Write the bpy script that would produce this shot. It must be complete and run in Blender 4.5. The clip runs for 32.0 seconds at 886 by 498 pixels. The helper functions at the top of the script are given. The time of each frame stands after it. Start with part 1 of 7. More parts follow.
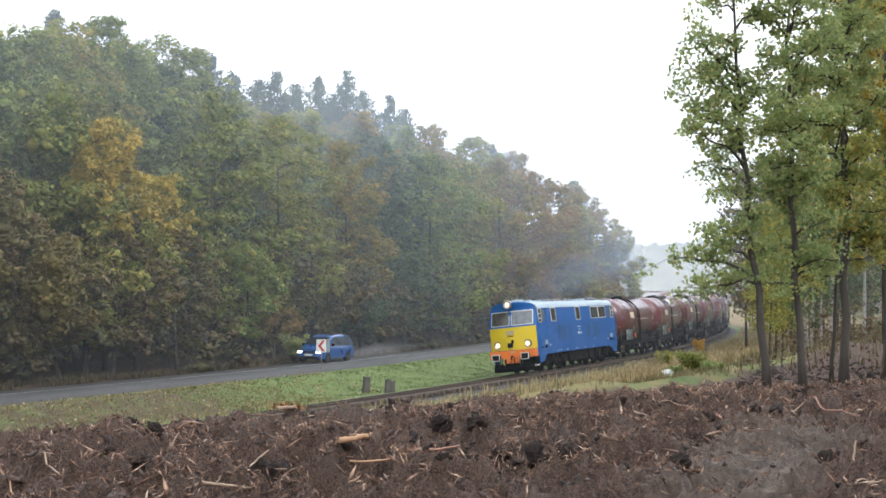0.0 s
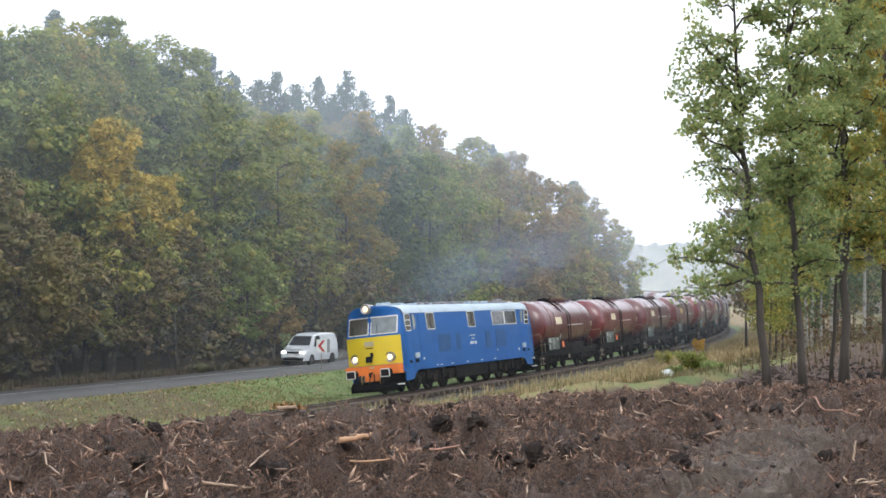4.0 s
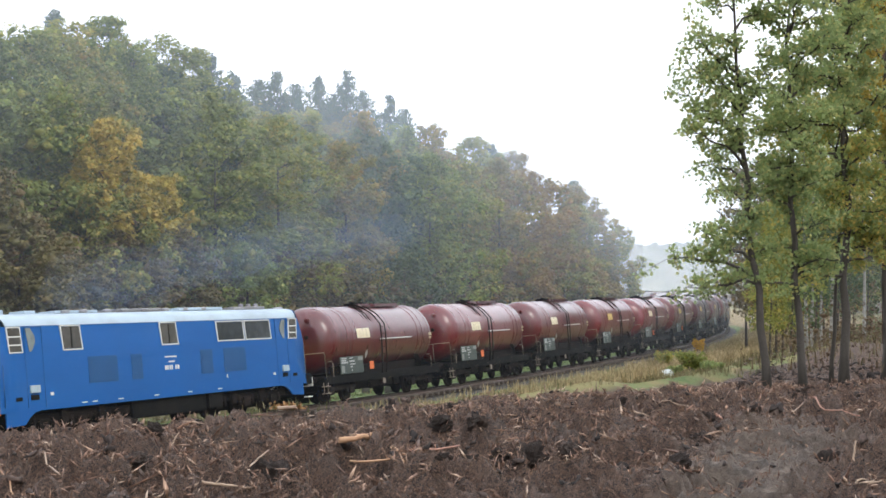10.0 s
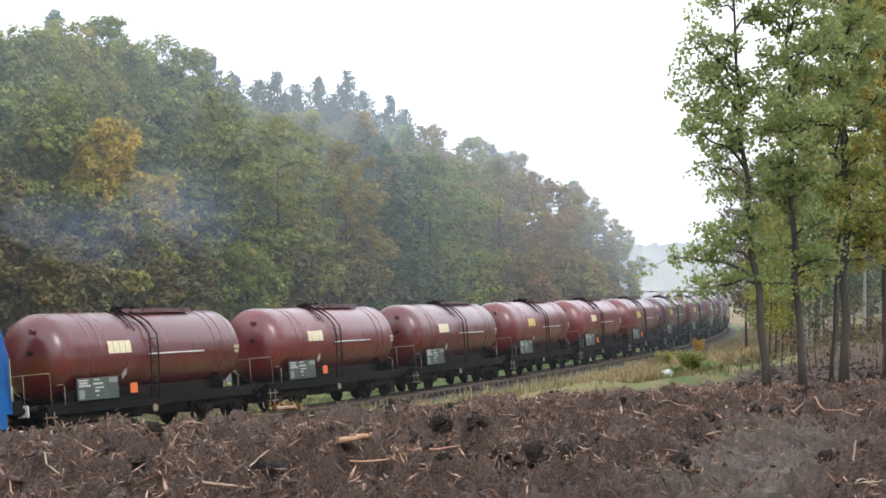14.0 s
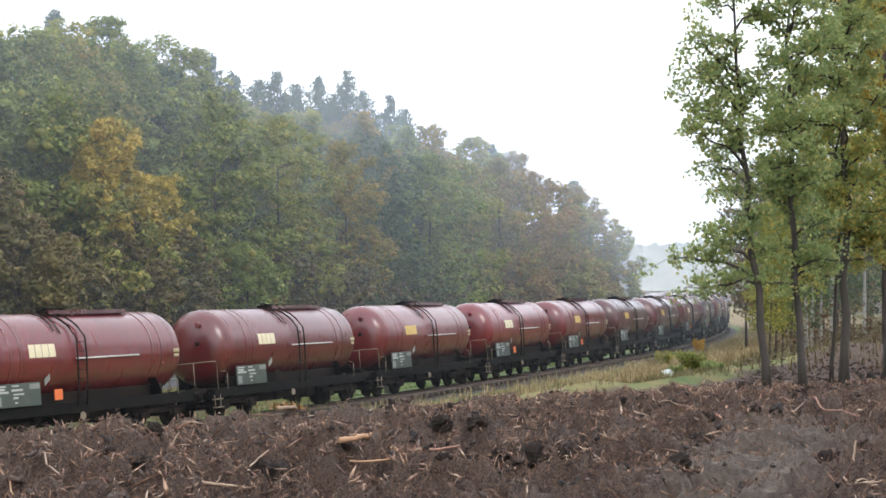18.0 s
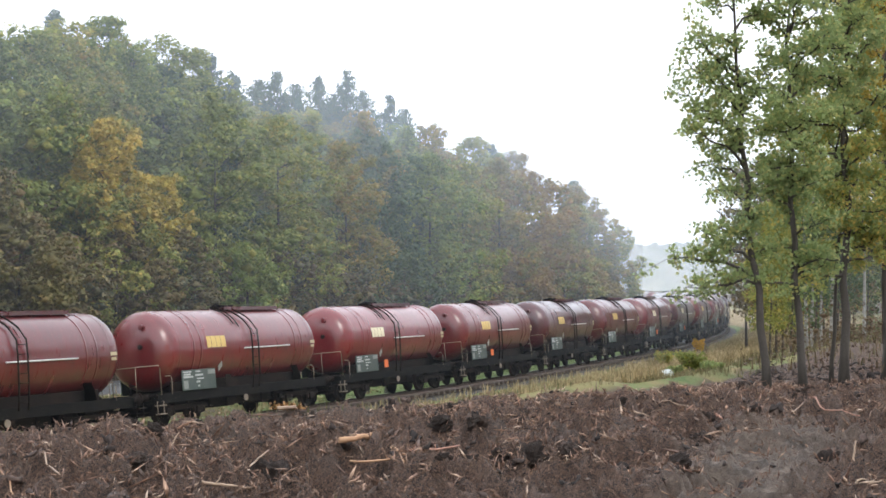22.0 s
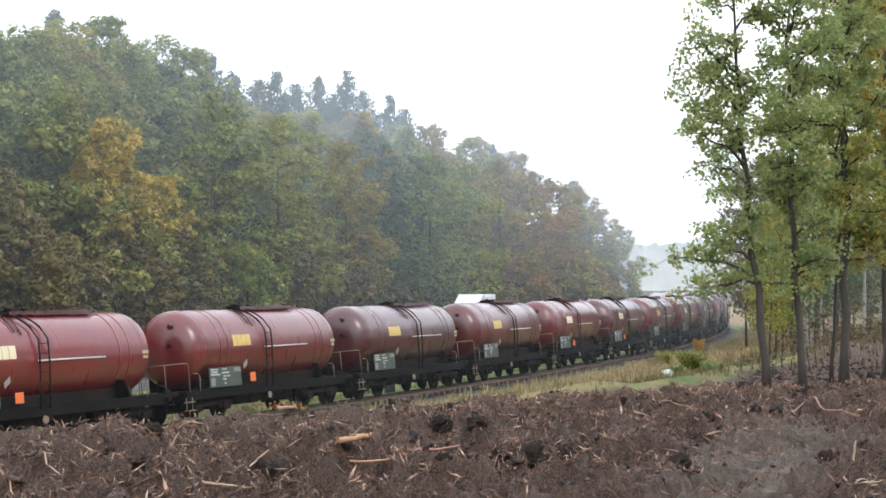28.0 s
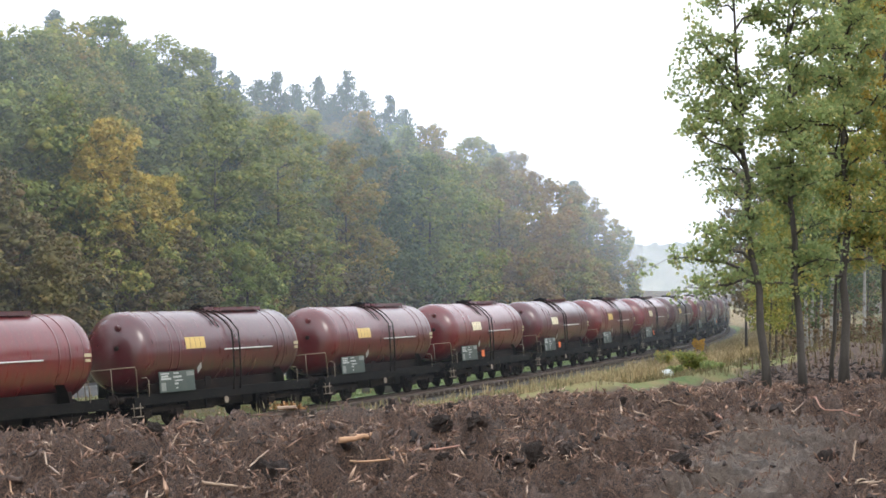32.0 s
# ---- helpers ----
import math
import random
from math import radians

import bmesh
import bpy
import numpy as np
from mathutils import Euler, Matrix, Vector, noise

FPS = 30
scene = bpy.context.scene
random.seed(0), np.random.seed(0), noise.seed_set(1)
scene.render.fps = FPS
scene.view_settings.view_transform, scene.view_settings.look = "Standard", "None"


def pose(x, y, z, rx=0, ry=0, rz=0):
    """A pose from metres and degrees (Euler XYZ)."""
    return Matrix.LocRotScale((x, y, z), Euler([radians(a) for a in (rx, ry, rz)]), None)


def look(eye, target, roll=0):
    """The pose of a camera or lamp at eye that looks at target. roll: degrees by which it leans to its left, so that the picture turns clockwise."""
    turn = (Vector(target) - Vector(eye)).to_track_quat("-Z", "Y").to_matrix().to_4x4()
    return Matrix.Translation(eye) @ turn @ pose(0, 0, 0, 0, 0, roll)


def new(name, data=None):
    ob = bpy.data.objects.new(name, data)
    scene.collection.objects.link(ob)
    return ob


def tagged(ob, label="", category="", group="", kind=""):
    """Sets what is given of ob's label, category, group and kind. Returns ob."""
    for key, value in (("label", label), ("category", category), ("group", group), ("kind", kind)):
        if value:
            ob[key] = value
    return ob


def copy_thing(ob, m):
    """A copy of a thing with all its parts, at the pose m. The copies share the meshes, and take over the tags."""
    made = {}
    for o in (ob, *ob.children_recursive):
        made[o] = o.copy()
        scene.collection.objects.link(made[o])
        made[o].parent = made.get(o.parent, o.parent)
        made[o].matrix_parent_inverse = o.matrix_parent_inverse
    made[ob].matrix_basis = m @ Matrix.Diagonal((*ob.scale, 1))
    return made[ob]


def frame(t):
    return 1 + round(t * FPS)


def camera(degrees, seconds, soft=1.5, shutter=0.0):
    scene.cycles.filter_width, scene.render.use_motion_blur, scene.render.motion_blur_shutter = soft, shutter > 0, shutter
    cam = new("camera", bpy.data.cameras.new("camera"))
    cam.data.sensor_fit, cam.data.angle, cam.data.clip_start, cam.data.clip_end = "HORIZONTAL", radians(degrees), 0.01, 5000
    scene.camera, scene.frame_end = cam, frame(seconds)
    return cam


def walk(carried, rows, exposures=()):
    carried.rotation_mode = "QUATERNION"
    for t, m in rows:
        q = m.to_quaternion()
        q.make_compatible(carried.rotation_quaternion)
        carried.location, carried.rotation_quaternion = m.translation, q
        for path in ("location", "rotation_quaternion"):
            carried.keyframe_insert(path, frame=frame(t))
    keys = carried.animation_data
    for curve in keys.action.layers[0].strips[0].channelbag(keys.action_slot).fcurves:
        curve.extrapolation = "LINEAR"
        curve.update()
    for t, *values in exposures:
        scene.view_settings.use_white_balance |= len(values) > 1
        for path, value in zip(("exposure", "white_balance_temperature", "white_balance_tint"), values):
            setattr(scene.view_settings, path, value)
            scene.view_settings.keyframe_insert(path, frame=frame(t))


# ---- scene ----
cam = camera(33.18, 32.0, soft=1.6)
scene.cycles.transparent_max_bounces = 128
EYE = 4.97
CAM_POSE = pose(0, 0, EYE, 90 + 1.534, 0, 0)
walk(cam, [(0.0, CAM_POSE), (32.0, CAM_POSE)], exposures=[(0.0, 0.43, 6350, 10), (14.0, 0.43, 6350, 10), (20.0, 0.46, 6350, 10), (32.0, 0.49, 6350, 10)])

# ---- light: a bright overcast sky with a weak, wide sun behind the cloud ----
SUN_ELEV, SUN_AZ = 42.0, 150.0
world = bpy.data.worlds.new("overcast_sky")
scene.world = world
world.use_nodes = True
wn, wl = world.node_tree.nodes, world.node_tree.links
wn.clear()
sky = wn.new("ShaderNodeTexSky")
sky.sky_type, sky.sun_disc = "NISHITA", False
sky.sun_elevation, sky.sun_rotation = radians(SUN_ELEV), radians(SUN_AZ)
sky.air_density, sky.dust_density = 1.0, 5.0
sky_scale = wn.new("ShaderNodeVectorMath")
sky_scale.operation = "SCALE"
sky_scale.inputs["Scale"].default_value = 0.10
cloud = wn.new("ShaderNodeMixRGB")
cloud.inputs["Fac"].default_value = 0.88
cloud.inputs["Color2"].default_value = (0.98, 1.01, 1.07, 1)
bg = wn.new("ShaderNodeBackground")
bg.inputs["Strength"].default_value = 1.5
wout = wn.new("ShaderNodeOutputWorld")
wl.new(sky.outputs["Color"], sky_scale.inputs[0])
wl.new(sky_scale.outputs[0], cloud.inputs["Color1"])
wl.new(cloud.outputs["Color"], bg.inputs["Color"])
wl.new(bg.outputs["Background"], wout.inputs["Surface"])
sun = new("sun", bpy.data.lights.new("sun", "SUN"))
sun.data.energy, sun.data.angle, sun.data.color = 0.7, radians(20), (1.0, 0.96, 0.9)
_e, _a = radians(SUN_ELEV), radians(SUN_AZ)
sun.matrix_world = look((60 * math.sin(_a), 60 * math.cos(_a), 60 * math.tan(_e)), (0, 0, 0))

# ---- the railway's line: s runs along the way of travel, 0 where the engine's buffers stand at 9 s ----
CANT, SLOPE, HEAD0 = 6.0, -0.0016, 3.63892
K0, K1, K2 = 0.00318005, 4.20614e-05, 6.358e-07
S_LO, S_HI, S_STEP = -420.0, 140.0, 0.25
_S = np.arange(S_LO, S_HI + 1e-6, S_STEP)
_q = np.clip(_S, -215.0, 20.0)
_K = K0 + K1 * _q + K2 * _q * _q / 2
_K = np.where(_S < -215.0, 0.004, _K)
_I = int(round(-S_LO / S_STEP))
_P = np.cumsum(_K) * S_STEP
_P = _P - _P[_I] + HEAD0
_X = np.cumsum(np.sin(_P)) * S_STEP
_Y = np.cumsum(np.cos(_P)) * S_STEP
_X, _Y = _X - _X[_I] - 13.073, _Y - _Y[_I] + 48.801


def rail_at(s):
    """Place and heading (radians from +x) of the track's middle at s."""
    return float(np.interp(s, _S, _X)), float(np.interp(s, _S, _Y)), math.pi / 2 - float(np.interp(s, _S, _P))


def beside(s, d, z=0.0):
    """World place d metres to the camera's side of the track at s."""
    x, y, a = rail_at(s)
    return Vector((x - math.sin(a) * d, y + math.cos(a) * d, z))


def rail_pose(s, length):
    """Pose of a vehicle whose middle stands at s, carried by two bogies."""
    h = length * 0.33
    xa, ya, _ = rail_at(s + h)
    xb, yb, _ = rail_at(s - h)
    a = math.atan2(ya - yb, xa - xb)
    return Matrix.Translation(((xa + xb) / 2, (ya + yb) / 2, SLOPE * s)) @ Euler((radians(CANT), 0, a)).to_matrix().to_4x4()


def train_s(t):
    u = t - 9.0
    return 4.21771 * u - 0.0321092 * u * u / 2 + 0.0013307 * u ** 3 / 6


def track_coords(x, y):
    """s and d (positive on the camera's side) of plan points, given as arrays."""
    px, py, hd = _X[::4], _Y[::4], _P[::4]
    s_out, d_out = np.empty(len(x)), np.empty(len(x))
    for i in range(0, len(x), 4000):
        dx, dy = x[i:i + 4000, None] - px[None], y[i:i + 4000, None] - py[None]
        j = np.argmin(dx * dx + dy * dy, axis=1)
        r = np.arange(len(j))
        d_out[i:i + 4000] = -np.cos(hd[j]) * dx[r, j] + np.sin(hd[j]) * dy[r, j]
        s_out[i:i + 4000] = _S[::4][j] + np.sin(hd[j]) * dx[r, j] + np.cos(hd[j]) * dy[r, j]
    return s_out, d_out


FIELD_Z = 3.27
ROAD_Z = 0.33


def smooth(x):
    x = np.clip(x, 0, 1)
    return x * x * (3 - 2 * x)


def field_edge(y):
    """How far from the track the field's plateau begins."""
    return np.interp(y, [15.0, 18.0, 24.7, 28.5, 36.0, 50.0], [21.2, 21.8, 24.2, 25.8, 24.8, 24.0])


def ground_height(x, y):
    """Height of the ground sheet, as an array, without the clods of the field."""
    s, d = track_coords(x, y)
    near = FIELD_Z * np.clip((d - 5.0) / (field_edge(y) - 5.3), 0, 1) ** 1.9
    bed = -0.28 - 0.25 * smooth((np.abs(d) - 2.0) / 1.6)
    z = np.where(d > 0, np.where(d > 4, near - 0.53 * (1 - smooth((d - 4) / 6.0)), bed), bed)
    far = -0.53 + (ROAD_Z + 0.46) * smooth((-d - 5.0) / 4.5) + 0.25 * smooth((-d - 17.0) / 6.0)
    z = np.where(d < -4, far, z)
    return z + SLOPE * np.clip(s, -260, 60), s, d


# ---- materials ----
def links_of(name):
    m = bpy.data.materials.new(name)
    m.use_nodes = True
    n, l = m.node_tree.nodes, m.node_tree.links
    return m, n, l, n["Principled BSDF"]


def mix_col(n, l, fac, a, b):
    """A colour mix; a and b are colours or sockets, fac a socket or a number."""
    k = n.new("ShaderNodeMixRGB")
    for key, v in (("Fac", fac), ("Color1", a), ("Color2", b)):
        if isinstance(v, bpy.types.NodeSocket):
            l.new(v, k.inputs[key])
        elif key == "Fac":
            k.inputs[key].default_value = v
        else:
            k.inputs[key].default_value = (*v, 1)
    return k.outputs["Color"]


def noise_of(n, l, scale, detail=4.0, rough=0.6, coords="Object", stretch=None):
    c = n.new("ShaderNodeTexCoord")
    k = n.new("ShaderNodeTexNoise")
    k.inputs["Scale"].default_value, k.inputs["Detail"].default_value, k.inputs["Roughness"].default_value = scale, detail, rough
    src = c.outputs[coords]
    if stretch:
        mp = n.new("ShaderNodeMapping")
        mp.inputs["Scale"].default_value = stretch
        l.new(src, mp.inputs["Vector"])
        src = mp.outputs["Vector"]
    l.new(src, k.inputs["Vector"])
    return k.outputs["Fac"]


def ramp(n, l, src, lo, hi):
    r = n.new("ShaderNodeMapRange")
    r.inputs["From Min"].default_value, r.inputs["From Max"].default_value = lo, hi
    l.new(src, r.inputs["Value"])
    return r.outputs["Result"]


def bump_to(n, l, bsdf, src, dist, strength=1.0):
    b = n.new("ShaderNodeBump")
    b.inputs["Distance"].default_value, b.inputs["Strength"].default_value = dist, strength
    l.new(src, b.inputs["Height"])
    l.new(b.outputs["Normal"], bsdf.inputs["Normal"])


def surface(name, base, dirt, rough=0.6, metal=0.0, big=1.2, fine=25.0, amount=0.5, bump=0.002, coat=0.0, stretch=None):
    """A worn surface: base colour broken up by dirt at two scales, with fine relief."""
    m, n, l, p = links_of(name)
    a = noise_of(n, l, big, 5, 0.65, stretch=stretch)
    b = noise_of(n, l, fine, 3, 0.6)
    f1 = ramp(n, l, a, 0.45, 0.75)
    f2 = ramp(n, l, b, 0.4, 0.9)
    k = n.new("ShaderNodeMath")
    k.operation = "MULTIPLY_ADD"
    k.inputs[1].default_value = 0.35
    l.new(f2, k.inputs[0])
    l.new(f1, k.inputs[2])
    k2 = n.new("ShaderNodeMath")
    k2.operation = "MULTIPLY"
    k2.use_clamp = True
    k2.inputs[1].default_value = amount
    l.new(k.outputs[0], k2.inputs[0])
    l.new(mix_col(n, l, k2.outputs[0], base, dirt), p.inputs["Base Color"])
    rr = n.new("ShaderNodeMapRange")
    rr.inputs["To Min"].default_value, rr.inputs["To Max"].default_value = max(0.03, rough - 0.08), min(1, rough + 0.15)
    l.new(a, rr.inputs["Value"])
    l.new(rr.outputs["Result"], p.inputs["Roughness"])
    p.inputs["Metallic"].default_value = metal
    p.inputs["Coat Weight"].default_value = coat
    if bump:
        bump_to(n, l, p, b, bump)
    return m


def foliage(name, cols, spread=0.5, through_light=0.35):
    """Leaves: three colours, chosen leaf by leaf and shifted tree by tree."""
    m, n, l, p = links_of(name)
    g = n.new("ShaderNodeNewGeometry")
    o = n.new("ShaderNodeObjectInfo")
    big = noise_of(n, l, 0.45, 2, 0.5)
    k = n.new("ShaderNodeMath")
    k.operation = "MULTIPLY_ADD"
    k.inputs[1].default_value = 0.22
    l.new(g.outputs["Random Per Island"], k.inputs[0])
    l.new(ramp(n, l, big, 0.25, 0.85), k.inputs[2])
    f = ramp(n, l, k.outputs[0], 0.2, 1.0)
    c = mix_col(n, l, f, cols[0], cols[1])
    t = ramp(n, l, g.outputs["Random Per Island"], 1 - spread, 1.0)
    c = mix_col(n, l, t, c, cols[2])
    hs = n.new("ShaderNodeHueSaturation")
    hr = n.new("ShaderNodeMapRange")
    hr.inputs["To Min"].default_value, hr.inputs["To Max"].default_value = 0.488, 0.512
    l.new(o.outputs["Random"], hr.inputs["Value"])
    l.new(hr.outputs["Result"], hs.inputs["Hue"])
    vr = n.new("ShaderNodeMapRange")
    vr.inputs["To Min"].default_value, vr.inputs["To Max"].default_value = 0.88, 1.12
    l.new(g.outputs["Random Per Island"], vr.inputs["Value"])
    l.new(vr.outputs["Result"], hs.inputs["Value"])
    l.new(c, hs.inputs["Color"])
    p.inputs["Roughness"].default_value = 0.6
    l.new(hs.outputs["Color"], p.inputs["Base Color"])
    tr = n.new("ShaderNodeBsdfTranslucent")
    l.new(hs.outputs["Color"], tr.inputs["Color"])
    mx = n.new("ShaderNodeMixShader")
    mx.inputs[0].default_value = through_light
    l.new(p.outputs[0], mx.inputs[1])
    l.new(tr.outputs[0], mx.inputs[2])
    l.new(mx.outputs[0], n["Material Output"].inputs["Surface"])
    return m


LEAF_GREEN = foliage("leaves_green", [(0.13, 0.175, 0.042), (0.27, 0.32, 0.07), (0.36, 0.34, 0.07)], 0.25, 0.4)
LEAF_OLIVE = foliage("leaves_olive", [(0.18, 0.21, 0.05), (0.36, 0.34, 0.075), (0.42, 0.31, 0.07)], 0.3, 0.4)
LEAF_YELLOW = foliage("leaves_yellow", [(0.34, 0.30, 0.065), (0.60, 0.47, 0.085), (0.54, 0.38, 0.07)], 0.3, 0.4)
LEAF_GOLD = foliage("leaves_gold", [(0.55, 0.36, 0.03), (0.75, 0.50, 0.05), (0.70, 0.40, 0.04)], 0.3, 0.5)
LEAF_RUST = foliage("leaves_rust", [(0.22, 0.15, 0.052), (0.38, 0.23, 0.066), (0.30, 0.22, 0.062)], 0.4, 0.4)
LEAF_BRIGHT = foliage("leaves_light_green", [(0.16, 0.23, 0.05), (0.26, 0.34, 0.075), (0.30, 0.32, 0.08)], 0.25, 0.4)
LEAF_DARK = foliage("leaves_dark_green", [(0.06, 0.095, 0.04), (0.11, 0.15, 0.055), (0.13, 0.15, 0.05)], 0.2, 0.3)
LEAF_OCHRE = foliage("leaves_ochre", [(0.19, 0.18, 0.05), (0.34, 0.25, 0.065), (0.36, 0.20, 0.06)], 0.4, 0.4)
LEAF_BROWN = foliage("leaves_brown", [(0.12, 0.105, 0.04), (0.21, 0.175, 0.052), (0.20, 0.135, 0.048)], 0.4, 0.35)
LEAF_UMBER = foliage("leaves_umber", [(0.10, 0.085, 0.032), (0.19, 0.155, 0.048), (0.17, 0.115, 0.04)], 0.4, 0.35)
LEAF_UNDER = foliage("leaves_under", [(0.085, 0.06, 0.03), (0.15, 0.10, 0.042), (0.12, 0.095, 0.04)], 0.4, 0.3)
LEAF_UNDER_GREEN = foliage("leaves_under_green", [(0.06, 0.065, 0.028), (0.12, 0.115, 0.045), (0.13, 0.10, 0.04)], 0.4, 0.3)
LEAF_PINE = foliage("needles", [(0.06, 0.10, 0.07), (0.10, 0.15, 0.10), (0.12, 0.15, 0.09)], 0.2, 0.3)
LEAF_OAK = foliage("leaves_oak", [(0.27, 0.34, 0.15), (0.43, 0.50, 0.21), (0.52, 0.46, 0.19)], 0.3, 0.65)
LEAF_YELLOW_GREEN = foliage("leaves_yellow_green", [(0.27, 0.31, 0.10), (0.42, 0.42, 0.13), (0.54, 0.37, 0.11)], 0.35, 0.65)
BARK = surface("bark", (0.05, 0.044, 0.038), (0.11, 0.10, 0.085), 0.9, big=2.0, fine=14, amount=0.8, bump=0.02, stretch=(3, 3, 0.5))
BARK_OAK = surface("bark_oak", (0.062, 0.054, 0.046), (0.03, 0.027, 0.023), 0.9, big=2.0, fine=16, amount=0.8, bump=0.02, stretch=(3, 3, 0.5))
BARK_PINE = surface("bark_pine", (0.10, 0.06, 0.04), (0.19, 0.11, 0.07), 0.9, big=2.0, fine=14, amount=0.8, bump=0.02, stretch=(3, 3, 0.5))
BARK_BIRCH = surface("bark_birch", (0.36, 0.35, 0.32), (0.08, 0.07, 0.06), 0.8, big=1.0, fine=6, amount=0.9, bump=0.005, stretch=(1, 1, 4))
STEEL_RAIL = surface("rail_steel", (0.10, 0.07, 0.055), (0.05, 0.035, 0.03), 0.5, 0.4, fine=40)
RAIL_TOP = surface("rail_head", (0.42, 0.41, 0.40), (0.3, 0.28, 0.26), 0.25, 1.0, fine=60, bump=0.0)
CONCRETE = surface("concrete", (0.22, 0.21, 0.19), (0.10, 0.095, 0.08), 0.9, big=1.5, fine=30, amount=0.8, bump=0.004)
SLEEPER = surface("sleeper_wood", (0.09, 0.07, 0.055), (0.04, 0.032, 0.028), 0.85, fine=20, amount=0.9, bump=0.006, stretch=(1, 6, 6))


# ---- geometry helpers ----
def part(name, bm, material, parent, label="", smooth_angle=None):
    """Links a bmesh as one mesh object under a thing or a part."""
    me = bpy.data.meshes.new(name)
    bm.to_mesh(me)
    bm.free()
    for m in material if isinstance(material, (list, tuple)) else [material]:
        me.materials.append(m)
    if smooth_angle is not None:
        me.shade_smooth()
        me.set_sharp_from_angle(angle=radians(smooth_angle))
    ob = new(name, me)
    if parent is not None:
        ob.parent = parent
    if label:
        ob["label"] = label
    return ob


def share(name, ob, parent, m=None, label=""):
    """Another part on the same mesh as ob, at the pose m in its parent's space."""
    o = new(name, ob.data)
    o.parent = parent
    if m is not None:
        o.matrix_basis = m
    if label:
        o["label"] = label
    return o


def box(bm, x0, x1, y0, y1, z0, z1, bevel=0.0, mat=0):
    r = bmesh.ops.create_cube(bm, size=1.0, matrix=Matrix.LocRotScale(((x0 + x1) / 2, (y0 + y1) / 2, (z0 + z1) / 2), None, (x1 - x0, y1 - y0, z1 - z0)))
    faces = {f for v in r["verts"] for f in v.link_faces}
    for f in faces:
        f.material_index = mat
    if bevel:
        edges = {e for v in r["verts"] for e in v.link_edges}
        b = bmesh.ops.bevel(bm, geom=list(edges), offset=bevel, segments=2, affect="EDGES", profile=0.5)
        for f in b["faces"]:
            f.material_index = mat
    return bm


def boxed(*a, **k):
    return box(bmesh.new(), *a, **k)


def tube(bm, pts, radius, sides=8, mat=0, caps=True):
    """A round bar along pts; radius is a number or one for each point."""
    pts = [Vector(p) for p in pts]
    rings = []
    for i, p in enumerate(pts):
        d = (pts[min(i + 1, len(pts) - 1)] - pts[max(i - 1, 0)]).normalized()
        u = d.orthogonal().normalized() if abs(d.z) > 0.9 else d.cross(Vector((0, 0, 1))).normalized()
        v = d.cross(u)
        r = radius[i] if isinstance(radius, (list, tuple)) else radius
        rings.append([bm.verts.new(p + (u * math.cos(a) + v * math.sin(a)) * r) for a in (2 * math.pi * k / sides for k in range(sides))])
    for a, b in zip(rings, rings[1:]):
        for k in range(sides):
            f = bm.faces.new((a[k], a[(k + 1) % sides], b[(k + 1) % sides], b[k]))
            f.smooth, f.material_index = True, mat
    if caps:
        for ring in (rings[0][::-1], rings[-1]):
            f = bm.faces.new(ring)
            f.material_index = mat
    return bm


def tubed(*a, **k):
    return tube(bmesh.new(), *a, **k)


def lathe(bm, profile, axis="x", sides=32, at=(0, 0, 0), mat=0):
    """Turns a profile of (along, radius) round an axis."""
    o = Vector(at)
    rings = []
    for a, r in profile:
        ring = []
        for k in range(sides):
            c, s = math.cos(2 * math.pi * k / sides) * r, math.sin(2 * math.pi * k / sides) * r
            ring.append(bm.verts.new(o + Vector({"x": (a, c, s), "y": (c, a, s), "z": (c, s, a)}[axis])))
        rings.append(ring)
    for a, b in zip(rings, rings[1:]):
        for k in range(sides):
            f = bm.faces.new((a[k], a[(k + 1) % sides], b[(k + 1) % sides], b[k]))
            f.smooth, f.material_index = True, mat
    for ring in (rings[0], rings[-1]):
        f = bm.faces.new(ring)
        f.material_index = mat
    bmesh.ops.recalc_face_normals(bm, faces=bm.faces)
    return bm


def lathed(*a, **k):
    return lathe(bmesh.new(), *a, **k)


def mesh_from(name, verts, faces, material, smooth_it=False):
    """A mesh from arrays: verts (n,3), faces (m,3 or 4)."""
    me = bpy.data.meshes.new(name)
    verts, faces = np.asarray(verts, dtype=np.float32), np.asarray(faces, dtype=np.int32)
    k = faces.shape[1]
    me.vertices.add(len(verts))
    me.vertices.foreach_set("co", verts.ravel())
    me.loops.add(faces.size)
    me.loops.foreach_set("vertex_index", faces.ravel())
    me.polygons.add(len(faces))
    me.polygons.foreach_set("loop_start", np.arange(0, faces.size, k, dtype=np.int32))
    me.polygons.foreach_set("loop_total", np.full(len(faces), k, dtype=np.int32))
    if smooth_it:
        me.polygons.foreach_set("use_smooth", np.ones(len(faces), dtype=bool))
    for m in material if isinstance(material, (list, tuple)) else [material]:
        me.materials.append(m)
    me.update(calc_edges=True)
    me.validate()
    return me


def grid_faces(nu, nv):
    i = np.arange((nu - 1) * (nv - 1))
    a = (i // (nv - 1)) * nv + i % (nv - 1)
    return np.stack([a, a + nv, a + nv + 1, a + 1], axis=1)


def empty(name, m=None):
    ob = new(name)
    ob.empty_display_size = 0.2
    if m is not None:
        ob.matrix_basis = m
    return ob


